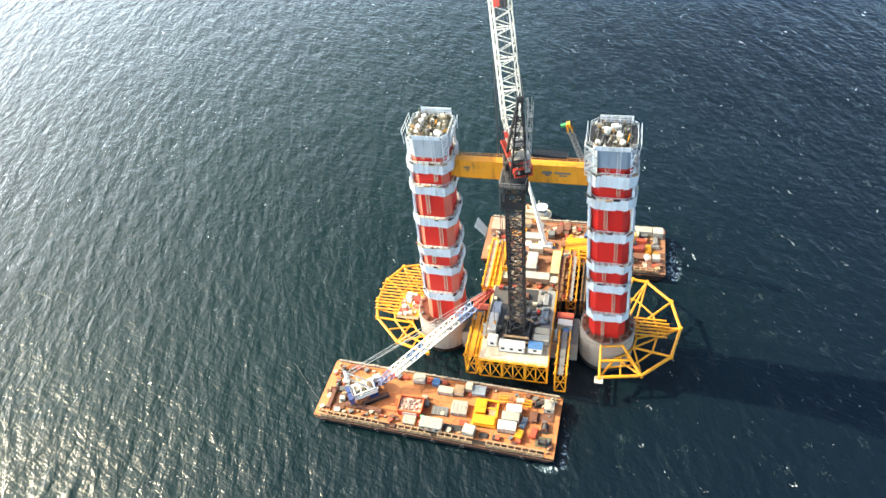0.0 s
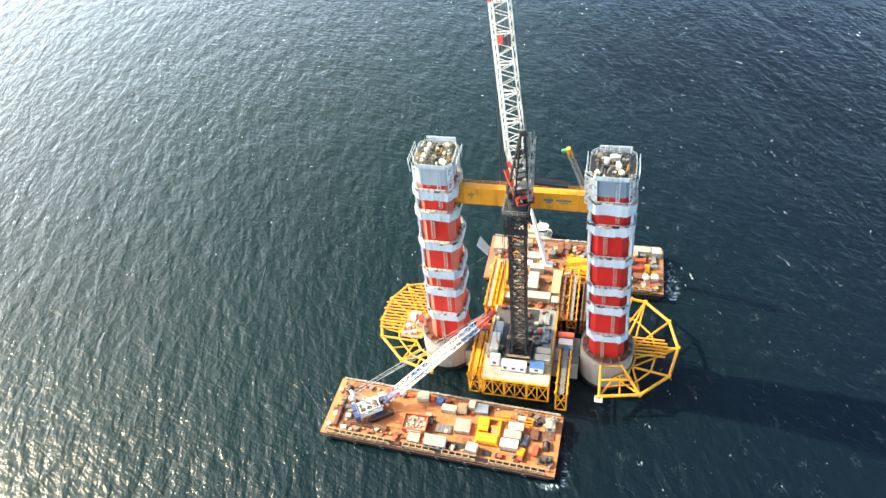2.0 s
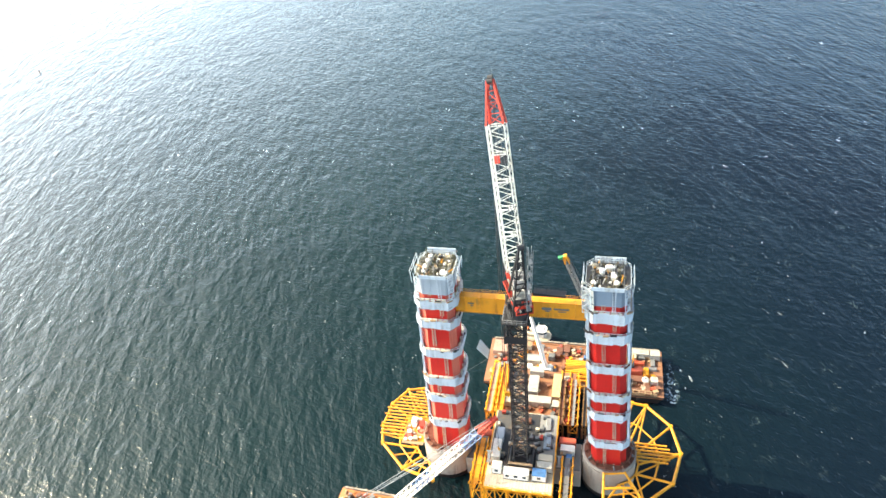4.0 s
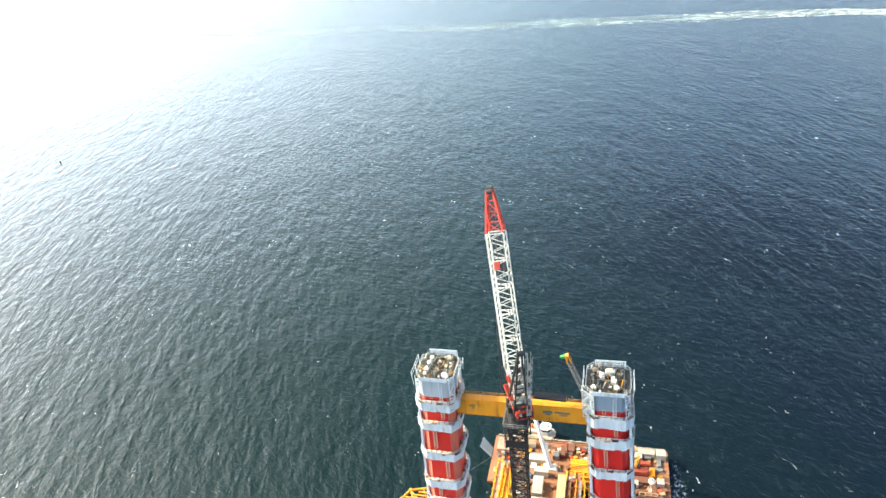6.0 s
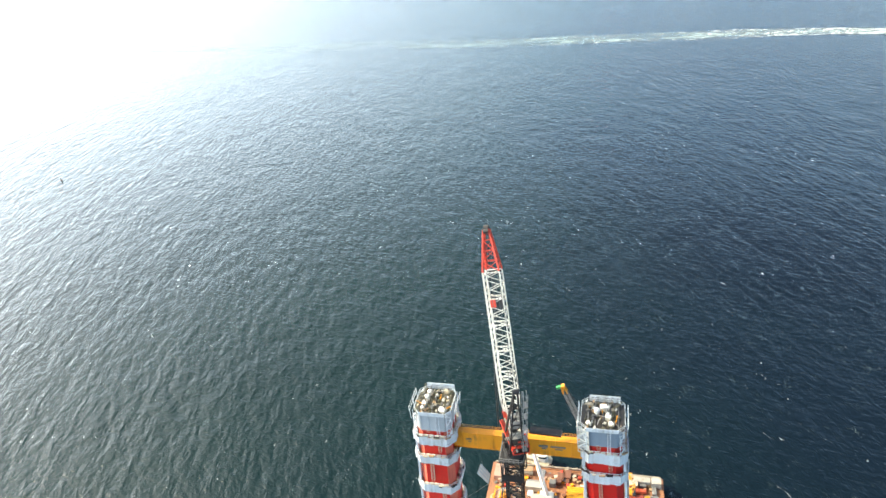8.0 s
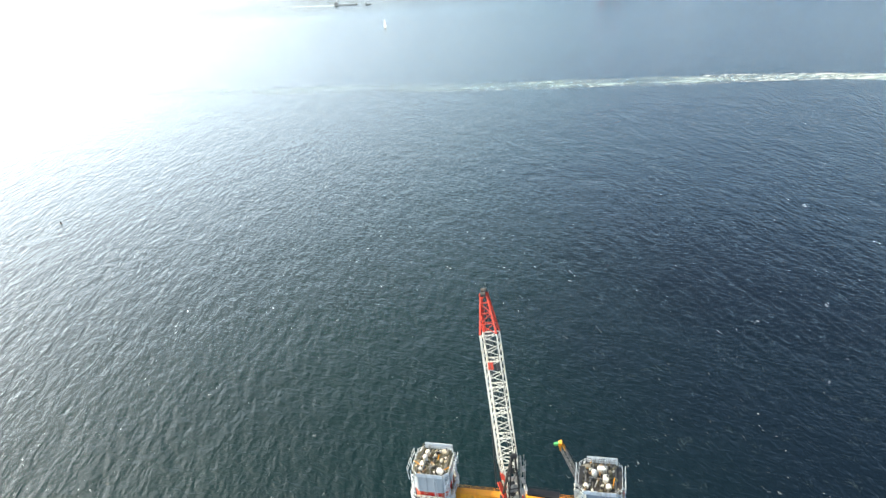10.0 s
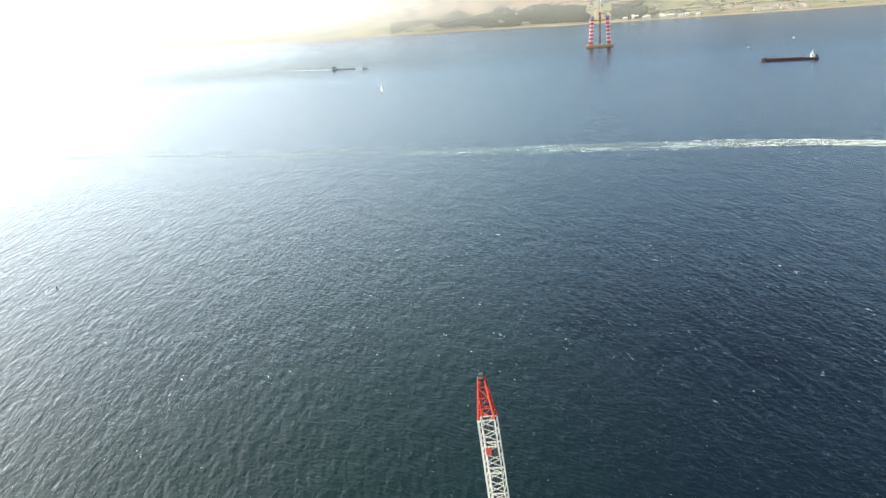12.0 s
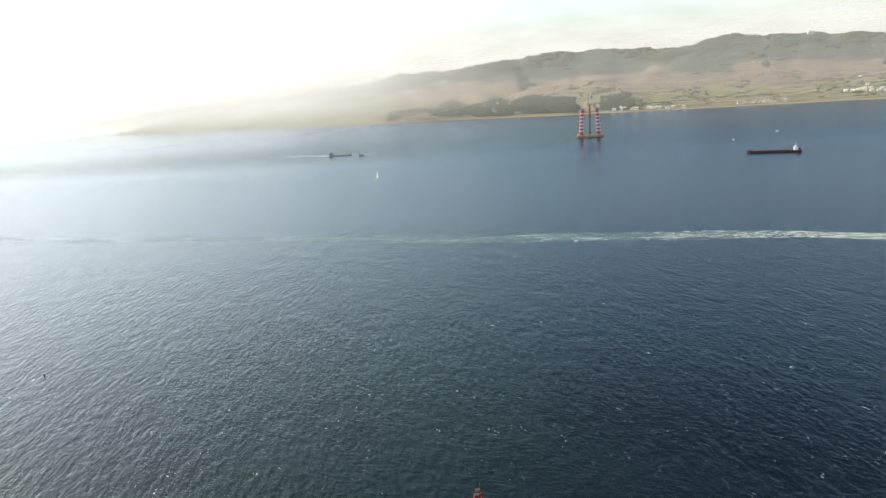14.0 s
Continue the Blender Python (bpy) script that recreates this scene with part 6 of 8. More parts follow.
def crawler_crane():
    """Lattice-boom crawler crane. Local +y is the boom's way."""
    ang = -56.0
    c = thing("crawler_crane", "blue and white crawler crane with raised lattice boom", "crawler crane", (-43.2, -29.6, BZ), ang)
    for x in (-3.1, 3.1):
        bm = bmesh.new()
        out = [(-4.4, 0.5), (-3.9, 0.0), (3.9, 0.0), (4.4, 0.5), (4.2, 1.2), (3.7, 1.4), (-3.7, 1.4), (-4.2, 1.2)]
        prism(bm, [(x - 0.6, y, z) for y, z in out], [(x + 0.6, y, z) for y, z in out])
        tr = part("track", bm, "dark", c, "dark steel crawler track")
        bm = bmesh.new()
        for i in range(18):
            box(bm, (x, -3.8 + 0.45 * i, 1.44), (1.3, 0.3, 0.1))
        part("track_shoe", bm, "rustdark", tr)
    bm = bmesh.new()
    box(bm, (0, 0, 1.1), (5.4, 3.0, 0.9))
    tube(bm, (0, 0, 1.4), (0, 0, 2.0), 1.6, 18)
    part("car_body", bm, "navy", c)
    bm = bmesh.new()
    box(bm, (0, -2.2, 2.6), (4.2, 7.6, 1.0))
    bmesh.ops.bevel(bm, geom=list(bm.edges), offset=0.12, segments=1, affect="EDGES")
    part("turntable", bm, "navy", c, "navy blue turntable")
    for x in (-2.0, 2.0):
        bm = bmesh.new()
        box(bm, (x * 1.05, -2.4, 3.3), (0.35, 7.4, 1.4))
        for q in range(5):
            bar(bm, (x, -5.8 + 1.7 * q, 3.1), (x, -5.0 + 1.7 * q, 4.9), 0.24)
        bar(bm, (x, -6.0, 4.9), (x, 1.2, 4.9), 0.36)
        part("side_frame", bm, "white", c, "white side frame")
    bm = bmesh.new()
    for q in range(4):
        bar(bm, (-2.1, -5.6 + 2.1 * q, 4.85), (2.1, -5.6 + 2.1 * q, 4.85), 0.4)
    bar(bm, (-2.0, -5.6, 4.8), (2.0, 0.7, 4.8), 0.2)
    part("top_frame", bm, "white", c, "white roof frame")
    for x, y, sx, sy, mt in ((-0.7, -3.8, 1.6, 2.4, "cream"), (0.9, -2.4, 1.3, 2.8, "olive"), (-0.6, -0.6, 1.8, 1.6, "tan")):
        bm = bmesh.new()
        box(bm, (x, y, 3.6), (sx, sy, 1.1))
        tube(bm, (x - sx * 0.4, y, 4.2), (x + sx * 0.4, y, 4.2), 0.4, 10)
        part("winch_gear", bm, mt, c)
    for x in (-1.45, 1.45):
        bm = bmesh.new()
        for i in range(4):
            box(bm, (x, -7.0, 2.3 + 0.66 * i), (2.6 - 0.1 * (i % 2), 1.7, 0.6))
        part("counterweight", bm, "navy", c, "navy stacked counterweight")
    bm = bmesh.new()
    box(bm, (-2.4, 2.6, 3.4), (1.5, 2.2, 2.2))
    cab = part("cab", bm, "white", c, "white driver cab")
    bm = bmesh.new()
    box(bm, (-2.4, 3.72, 3.7), (1.3, 0.05, 1.2))
    part("cab_glass", bm, "glass", cab)
    # gantry
    g_top = Vector((0, -6.4, 13.6))
    for x in (-1.4, 1.4):
        bm = bmesh.new()
        bar(bm, (x, 0.6, 3.4), g_top + Vector((x * 0.8, 0, 0)), 0.4)
        bar(bm, (x, -6.4, 3.4), g_top + Vector((x * 0.8, 0, 0)), 0.35)
        part("gantry_leg", bm, "white", c)
    rungs = [Vector((-1.4, 0.6, 3.4)).lerp(g_top + Vector((-1.1, 0, 0)), t) for t in (0.3, 0.6, 0.9)]
    members("gantry_tie", [(a, a + Vector((2.6, 0, 0)), 0.2) for a in rungs], "white", c)
    bm = bmesh.new()
    tube(bm, g_top + Vector((-1.3, 0, 0)), g_top + Vector((1.3, 0, 0)), 0.5, 10)
    part("gantry_head", bm, "white", c)
    # boom, sections change from blue and white to red
    root = Vector((0, 2.4, 3.4))
    tip = Vector((0, 42.5, 27.5))
    m = along(root, tip)
    ln = (tip - root).length
    w = 2.3
    bm = bmesh.new()
    taper(bm, 1.4, 0.9, w, w, 6.0, 4, 0.26, 0.14)
    o = part("boom_foot", bm, "navy", c, "navy boom foot")
    o.matrix_basis = m
    secs = 5
    sl = (ln - 6 - 7) / secs
    tones = ("boomwhite", "skyblue", "boomwhite", "boomwhite", "skyblue")
    words = {"boomwhite": "white lattice boom section", "skyblue": "blue lattice boom section"}
    for i in range(secs):
        sec = holder("boom_section", c, words[tones[i]])
        ms = m @ pose(0, 0, 6 + i * sl)
        ends = [Vector((x * w / 2, y * w / 2, 0)) for x, y in ((-1, -1), (1, -1), (1, 1), (-1, 1))]
        members("chord", [(e, e + Vector((0, 0, sl)), 0.28) for e in ends], "boomwhite" if i != 4 else "skyblue", sec, ms)
        braces, nb = [], 6
        for k in range(nb):
            for j in range(4):
                a, b = ends[j], ends[(j + 1) % 4]
                if (k + j) % 2:
                    a, b = b, a
                braces.append((a + Vector((0, 0, k * sl / nb)), b + Vector((0, 0, (k + 1) * sl / nb)), 0.19))
        members("brace", braces, tones[i], sec, ms)
    bm = bmesh.new()
    taper(bm, w, w, 1.0, 0.9, 7.0, 5, 0.30, 0.15)
    o = part("boom_tip", bm, "skip", c, "red boom tip")
    o.matrix_basis = m @ pose(0, 0, ln - 7)
    bm = bmesh.new()
    for z in (0.2, -1.2):
        tube(bm, (-0.6, 0.2, z), (0.6, 0.2, z), 0.6, 12)
    o = part("tip_sheave", bm, "skip", c)
    o.matrix_basis = m @ pose(0, 0, ln)
    bm = bmesh.new()
    box(bm, (0.45, w / 2 + 0.2, 6 + sl * 1.65), (1.1, 0.06, sl * 3.2))
    o = part("boom_catwalk", bm, "boomwhite", c, "white boom catwalk")
    o.matrix_basis = m
    bm = bmesh.new()
    for x in (-0.7, 0.7):
        tube(bm, g_top + Vector((x, 0, 0.2)), tip + Vector((x * 0.6, -2.0, 0.6)), 0.09, 5)
        tube(bm, g_top + Vector((x * 0.6, 0, 0.4)), tip + Vector((x * 0.4, -9.0, -4.0)), 0.07, 5)
    part("pendant", bm, "steel", c, "steel boom pendant")
    bm = bmesh.new()
    for x in (-0.3, 0.3):
        tube(bm, tip + Vector((x, 0.6, 0)), tip + Vector((x, 0.6, -15.0)), 0.05, 5)
    part("hoist_rope", bm, "rope", c)
    bm = bmesh.new()
    box(bm, tip + Vector((0, 0.6, -15.6)), (0.9, 0.5, 1.2))
    part("hook_block", bm, "yellow", c)
    return c


crawler_crane()


def skip_box():
    s = thing("waste_skip", "red open-topped steel skip full of pale rubble", "skip", (-29.6, -33.2, BZ), 0)
    lx, ly, h = 7.4, 5.4, 2.6
    for nm, cpos, size in (("side_wall", (0, -ly / 2, h / 2), (lx, 0.14, h)), ("side_wall", (0, ly / 2, h / 2), (lx, 0.14, h)),
                           ("end_wall", (-lx / 2, 0, h / 2), (0.14, ly - 0.2, h)), ("end_wall", (lx / 2, 0, h / 2), (0.14, ly - 0.2, h))):
        bm = bmesh.new()
        box(bm, cpos, size)
        wall = part(nm, bm, "skip", s)
        n = 7
        for i in range(n):
            t = -0.5 + (i + 0.5) / n
            bm = bmesh.new()
            if nm == "side_wall":
                box(bm, (t * lx, cpos[1] * 1.03, h / 2), (0.14, 0.12, h))
            else:
                box(bm, (cpos[0] * 1.02, t * ly, h / 2), (0.12, 0.14, h))
            part("rib", bm, "skip", wall)
    bm = bmesh.new()
    for y in (-ly / 2, ly / 2):
        bar(bm, (-lx / 2, y, h), (lx / 2, y, h), 0.3)
    for x in (-lx / 2, lx / 2):
        bar(bm, (x, -ly / 2, h), (x, ly / 2, h), 0.3)
    part("rim", bm, "hullred", s, "orange-red rim")
    for z in (0.9, 1.9):
        bm = bmesh.new()
        box(bm, (0.2, -ly / 2 - 0.2, z), (lx * 0.62, 0.06, 0.5))
        part("sign_bar", bm, "white", s, "white sign stripe")
    bm = bmesh.new()
    box(bm, (0, 0, 0.1), (lx - 0.3, ly - 0.3, 0.2))
    part("floor_plate", bm, "rustdark", s)
    bm = bmesh.new()
    bmesh.ops.create_grid(bm, x_segments=9, y_segments=7, size=0.5, matrix=Matrix.Translation((0, 0, 1.75)) @ Matrix.Diagonal((lx - 0.3, ly - 0.3, 1, 1)))
    rnd = random.Random(3)
    for v in bm.verts:
        v.co.z += rnd.uniform(-0.25, 0.25)
    part("load", bm, "rubble", s, "pale pinkish rubble load")
    for i in range(56):
        bm = bmesh.new()
        r = rnd.uniform(0.28, 0.6)
        v = bmesh.ops.create_icosphere(bm, subdivisions=1, radius=r)["verts"]
        for q in v:
            q.co *= rnd.uniform(0.7, 1.2)
        part("rubble", bm, "rubble", s).matrix_basis = pose(rnd.uniform(-3, 3), rnd.uniform(-2, 2), rnd.uniform(1.7, 2.3), rnd.uniform(0, 90), 0, rnd.uniform(0, 180))


skip_box()


def slab(label, x, y, lx, ly, h, mat, top=None, name="steel_slab"):
    s = thing(name, label, "slab", (x, y, BZ))
    for i in (-0.38, 0.0, 0.38):
        bm = bmesh.new()
        box(bm, (i * lx, 0, 0.12), (0.3, ly * 0.92, 0.24))
        part("sleeper", bm, "rustdark", s)
    bm = bmesh.new()
    box(bm, (0, 0, 0.24 + h / 2), (lx, ly, h))
    bmesh.ops.bevel(bm, geom=list(bm.edges), offset=0.06, segments=1, affect="EDGES")
    part("block", bm, mat, s)
    bm = bmesh.new()
    for i in range(4):
        box(bm, (-lx / 2 + lx * (i + 0.5) / 4, 0, 0.27 + h), (0.12, ly * 0.9, 0.07))
    part("rib", bm, top or mat, s)


container("white box container with a bare roof on the barge", -29.4, -22.9, BZ, 3.8, 2.8, 1.9, "cwhite", 2)
container("brown-red tool container beside the blue one", -26.2, -22.9, BZ, 1.4, 1.6, 1.2, "skip", 8, "primer")
container("small blue container on the barge deck", -23.7, -23.4, BZ, 2.3, 2.2, 1.8, "blue", -4)
container("white rounded storage container on the barge", -20.1, -26.0, BZ, 4.8, 2.3, 1.9, "cwhite", -3, "cream")
container("beige machine container with pipes", -15.9, -25.3, BZ, 2.8, 3.0, 2.2, "cream", 0, "tan")
container("white tall pump container", -13.0, -23.8, BZ, 2.0, 2.6, 2.3, "cwhite", 0, "cream")
slab("pale blue-grey steel plate stack on sleepers", -9.8, -24.4, 4.2, 3.2, 1.4, "panel", "steel")
slab("flat grey steel plate on sleepers", -20.5, -33.0, 5.0, 3.0, 0.5, "grey", "steel")
slab("thick pale grey precast block on the deck", -14.6, -31.5, 4.9, 4.6, 1.6, "concrete", "steel", "precast_block")
container("white flat-roofed box at the barge edge", -29.2, -37.7, BZ, 3.8, 3.0, 1.1, "cwhite")
container("long white container with a lime-green dome beside it", -22.0, -38.5, BZ, 6.8, 3.6, 2.6, "cwhite", -2, "cwhite", 3)
container("white square container at the barge edge", -10.4, -38.7, BZ, 3.4, 3.0, 2.4, "cwhite", -8)
container("small white crate beside the red skip", -26.2, -29.2, BZ, 1.6, 1.2, 1.3, "cwhite")
container("small grey crate beside the red skip", -25.2, -31.4, BZ, 1.6, 1.8, 1.2, "grey")
container("white container in a row of three", 1.9, -29.6, BZ, 4.6, 2.6, 2.4, "cwhite", 2, "white", group="row of containers")
container("white container in the middle of a row", 1.2, -32.6, BZ, 5.2, 2.8, 2.6, "cwhite", -1, "cwhite", group="row of containers")
container("long white container at the end of a row", 0.6, -35.8, BZ, 5.4, 2.9, 2.6, "cwhite", 0, "white", group="row of containers")
container("small yellow box container on the barge", 4.4, -37.6, BZ, 2.0, 2.8, 1.8, "yellow", -14)
container("white deckhouse with a flat roof near the stern", 12.2, -27.0, BZ, 3.0, 3.4, 2.6, "cream", 0, "cwhite", 1, "cabin", "deckhouse")
slab("flat rust-brown steel plate on the deck", -12.8, -35.7, 2.6, 1.6, 0.2, "primer", "rustdark")
slab("dark hatch plate on the deck", -6.0, -39.0, 2.6, 1.8, 0.15, "dark", "dark")


def dome_tank():
    t = thing("dome_tank", "small bright green domed tank on the barge", "tank", (-25.4, -36.0, BZ))
    bm = bmesh.new()
    tube(bm, (0, 0, 0), (0, 0, 1.6), 0.7, 14)
    tube(bm, (0, 0, 1.6), (0, 0, 2.0), 0.7, 14, 0.3)
    part("shell", bm, "green", t)
    bm = bmesh.new()
    tube(bm, (0, 0, 2.0), (0, 0, 2.2), 0.2, 8)
    part("filler_cap", bm, "dark", t)


dome_tank()
# flat dark plates: shade of deck recesses and openings put in as colour
for lb, x, y, lx, ly, mt in (("flat dark plate for the recess in front of the bow winches", -52.4, -32.0, 3.6, 11.0, "rustdark"), ("flat dark plate for an opening at the stern", 11.6, -38.4, 4.6, 3.4, "olive"),
                             ("flat dark brown plate at the stern", 10.8, -30.2, 6.0, 2.8, "rustdark"), ("dark grey plate beside the yellow frame", -15.6, -38.0, 5.6, 2.2, "dark"),
                             ("dark plate at the barge corner", 12.6, -24.0, 3.6, 2.4, "grey")):
    slab(lb, x, y, lx, ly, 0.08, mt, mt, "deck_cover")
for lb, x, y, mt in (("white fairlead winch housing at the bow", -52.6, -27.4, "white"), ("white rope reel stand at the bow", -52.0, -33.6, "cwhite"), ("grey winch gearbox at the bow", -53.0, -30.4, "grey")):
    container(lb, x, y, BZ + 0.3, 1.7, 1.5, 1.3, mt, 12, mt, 0)


def white_tank(x, y):
    t = thing("fuel_tank", "white round fuel tank lying on a cradle", "tank", (x, y, BZ))
    bm = bmesh.new()
    tube(bm, (-1.2, 0, 1.5), (1.2, 0, 1.5), 0.95, 16)
    part("shell", bm, "cwhite", t, smooth=False)
    for dx in (-0.8, 0.8):
        bm = bmesh.new()
        box(bm, (dx, 0, 0.45), (0.25, 1.6, 0.9))
        part("cradle", bm, "dark", t)


white_tank(3.4, -26.3)


def yellow_rig():
    """Yellow lifting frame with a solid end and open bays."""
    t = thing("lifting_frame", "yellow steel lifting frame with boxed end lying on deck", "lifting frame", (-6.5, -31.8, BZ))
    for x in (-3.3, 3.3):
        bm = bmesh.new()
        bar(bm, (x, -4.6, 0.6), (x, 4.6, 0.6), 0.7, 1.2)
        part("side_beam", bm, "yellow", t)
    for y in (-4.3, -1.2, 1.6, 4.4):
        bm = bmesh.new()
        bar(bm, (-3.0, y, 0.9), (3.0, y, 0.9), 0.6, 0.8)
        part("cross_beam", bm, "yellow", t)
    bm = bmesh.new()
    box(bm, (0, -2.9, 1.0), (6.2, 2.8, 1.7))
    box(bm, (0, -2.9, 1.9), (6.4, 3.0, 0.12))
    part("boxed_end", bm, "yellow", t)
    bm = bmesh.new()
    box(bm, (-1.6, 1.8, 1.2), (3.0, 4.6, 1.3))
    for i in range(4):
        box(bm, (-1.6, 0.2 + 1.1 * i, 1.9), (3.0, 0.2, 0.2))
    part("power_pack", bm, "yellow", t)
    bm = bmesh.new()
    box(bm, (2.0, 0.6, 0.7), (2.0, 3.0, 0.9))
    part("tan_crate", bm, "tan", t, "tan crate in the open bay")


yellow_rig()


def yellow_stand(x, y, turn):
    t = thing("yellow_stand", "small yellow tube stand with cross bars", "stand", (x, y, BZ), turn)
    for dx in (-1.3, 1.3):
        for dy in (-1.0, 1.0):
            bm = bmesh.new()
            bar(bm, (dx, dy, 0), (dx, dy, 1.8), 0.25)
            part("leg", bm, "yellow", t)
    bm = bmesh.new()
    for dy in (-1.0, 0, 1.0):
        bar(bm, (-1.4, dy, 1.8), (1.4, dy, 1.8), 0.3)
    for dx in (-1.3, 1.3):
        bar(bm, (dx, -1.1, 1.6), (dx, 1.1, 1.6), 0.25)
    part("top_frame", bm, "yellow", t)


yellow_stand(5.4, -27.2, 0)
yellow_stand(-1.8, -26.6, 5)


def stack(label, x, y, z, lx, ly, n, mat, turn=0.0, name="steel_stack", round_=False):
    """Bars or pipes piled in layers."""
    t = thing(name, label, "stack", (x, y, z), turn)
    w = ly / n
    for k in range(2):
        bm = bmesh.new()
        box(bm, ((-0.3 + 0.6 * k) * lx, 0, 0.1), (0.25, ly, 0.2))
        part("sleeper", bm, "tan", t)
    for layer in range(2):
        for i in range(n - layer):
            bm = bmesh.new()
            y0 = -ly / 2 + w * (i + 0.5 + 0.5 * layer)
            jit = random.uniform(-0.2, 0.2)
            if round_:
                tube(bm, (-lx / 2 + jit, y0, 0.2 + w / 2 + layer * w * 0.86), (lx / 2 + jit, y0, 0.2 + w / 2 + layer * w * 0.86), w * 0.47, 8)
            else:
                bar(bm, (-lx / 2 + jit, y0, 0.2 + w / 2 + layer * w), (lx / 2 + jit, y0, 0.2 + w / 2 + layer * w), w * 0.85)
            part("bar_piece", bm, mat, t)
    return t


stack("brown steel beams at the bow end of the barge", -55.5, -34.0, BZ + 0.24, 7.0, 1.6, 4, "rustdark", 90)
stack("grey pipes piled beside the mast on the platform", 7.6, 1.4, 12.14, 6.5, 2.4, 6, "panel", 90, "pipe_stack", True)
stack("blue-grey pipes on the platform walkway", 7.4, 8.2, 12.14, 5.0, 2.0, 5, "steel", 90, "pipe_stack", True)
stack("brown steel sections behind the mast", -1.5, 8.6, 12.12, 6.0, 2.4, 5, "rustdark", 10)
stack("tan timbers on the rear deck", 11.6, 18.5, 6.98, 6.0, 1.8, 4, "tan", 90)
# dark rectangles standing in for shadows and hatches on the deck
for i in range(7):
    slab("flat dark rectangle on the barge deck", -52.5 + 9.3 * i, -40.0 + 0.9 * (i % 2), 1.8, 1.2, 0.1, "rustdark", "dark", "deck_hatch")
stack("rust-brown steel sections piled near the stern", 7.9, -30.8, BZ, 3.6, 2.6, 5, "rustdark", 90)
stack("rust-red steel sections piled on deck", 8.6, -36.2, BZ, 3.4, 2.2, 4, "primer", 80)
stack("blue and grey pipes piled on deck", 5.2, -33.2, BZ, 4.0, 1.8, 4, "panel", 75, "pipe_stack", True)
stack("long brown beams beside the crawler tracks", -44.5, -35.6, BZ, 12.0, 1.8, 3, "rustdark", -4)
stack("rust-coloured bars beside the bulwark", -36.0, -22.6, BZ, 6.0, 1.4, 4, "primer", 0)
stack("dark pipes along the barge edge", -5.0, -22.4, BZ, 9.0, 1.2, 3, "rustdark", 0, "pipe_stack", True)


def loose_box(x, y, s, mat, label, name="crate", z=BZ):
    t = thing(name, label, "crate", (x, y, z), random.uniform(0, 90), group="loose crates")
    bm = bmesh.new()
    box(bm, (0, 0, s * 0.45), (s * 1.3, s, s * 0.8))
    part("shell", bm, mat, t)
    bm = bmesh.new()
    box(bm, (0, 0, s * 0.88), (s * 1.36, s * 1.06, s * 0.08))
    for dx in (-0.4, 0.4):
        box(bm, (dx * s, 0, s * 0.45), (s * 0.1, s * 1.06, s * 0.84))
    part("lid", bm, mat, t)


rnd = random.Random(11)
CRATES = {"tan": "tan wooden crate on the barge", "rustdark": "rusty brown crate on the barge", "cream": "cream tool crate on the barge", "primer": "rust-red crate on the barge", "grey": "grey steel crate on the barge", "dark": "dark steel box on the barge"}
for i in range(90):
    x = rnd.uniform(-57, 14)
    y = rnd.choice([rnd.uniform(-39.2, -37.8), rnd.uniform(-23.4, -22.2), rnd.uniform(-38, -23)]) - 0.042 * (x + 22)
    if -50 < x < -36 and -36 < y < -24:
        continue
    mt = rnd.choice(["tan", "rustdark", "cream", "primer", "grey", "rustdark", "dark"])
    loose_box(x, y, rnd.uniform(0.5, 1.3), mt, CRATES[mt])
for i in range(22):
    mt = rnd.choice(["tan", "rustdark", "cream", "primer", "tan", "dark"])
    loose_box(rnd.uniform(-58.2, -50.5), rnd.uniform(-38.6, -22.4), rnd.uniform(0.5, 1.4), mt, CRATES[mt])
for i in range(9):
    loose_box(-49 + 1.5 * i, -36.9 - 0.05 * i, 0.55, "tan", "tan concrete weight in a row on deck", "deck_weight")
LANDING_CRATES = {"skip": "red steel box on the ring landing", "white": "white plastic box on the ring landing", "salmon": "faded red box on the ring landing", "cream": "cream tool box on the ring landing"}
for i in range(26):
    mt = rnd.choice(["skip", "white", "white", "salmon", "cream"])
    loose_box(-38.0 + rnd.uniform(-3.2, 3.4), 3.0 + rnd.uniform(-5.6, 4.4), rnd.uniform(0.5, 1.1), mt, LANDING_CRATES[mt], z=9.15)


def stern_davit():
    t = thing("davit", "small tan deck davit with a slanting arm", "davit", (13.0, -25.0, BZ))
    bm = bmesh.new()
    tube(bm, (0, 0, 0), (0, 0, 3.4), 0.3, 10)
    part("post", bm, "tan", t)
    bm = bmesh.new()
    bar(bm, (0, 0, 3.3), (-2.8, -4.4, 4.4), 0.3)
    part("arm", bm, "cream", t)
    bm = bmesh.new()
    bar(bm, (0, 0, 2.0), (-1.2, -1.8, 3.6), 0.18)
    part("brace", bm, "tan", t)


stern_davit()


def mooring_line(label, p, q, sag=1.0):
    cu = bpy.data.curves.new("mooring_line", "CURVE")
    cu.dimensions = "3D"
    cu.bevel_depth = 0.06
    sp = cu.splines.new("POLY")
    sp.points.add(12)
    p, q = Vector(p), Vector(q)
    for i in range(13):
        t = i / 12
        v = p.lerp(q, t)
        sp.points[i].co = (v.x, v.y, v.z - sag * 4 * t * (1 - t), 1)
    cu.materials.append(M["rope"])
    tagged(new("mooring_line", cu), label, "rope")


mooring_line("thin taut mooring line into the sea", (-58.6, -36.0, 3.6), (-77.5, -17.5, -0.3), 0.6)
mooring_line("mooring line from the far barge", (-19.0, 44.0, 5.0), (-34.0, 35.0, -0.3), 0.6)


# ---- barge behind the towers ----
FZ = 3.6
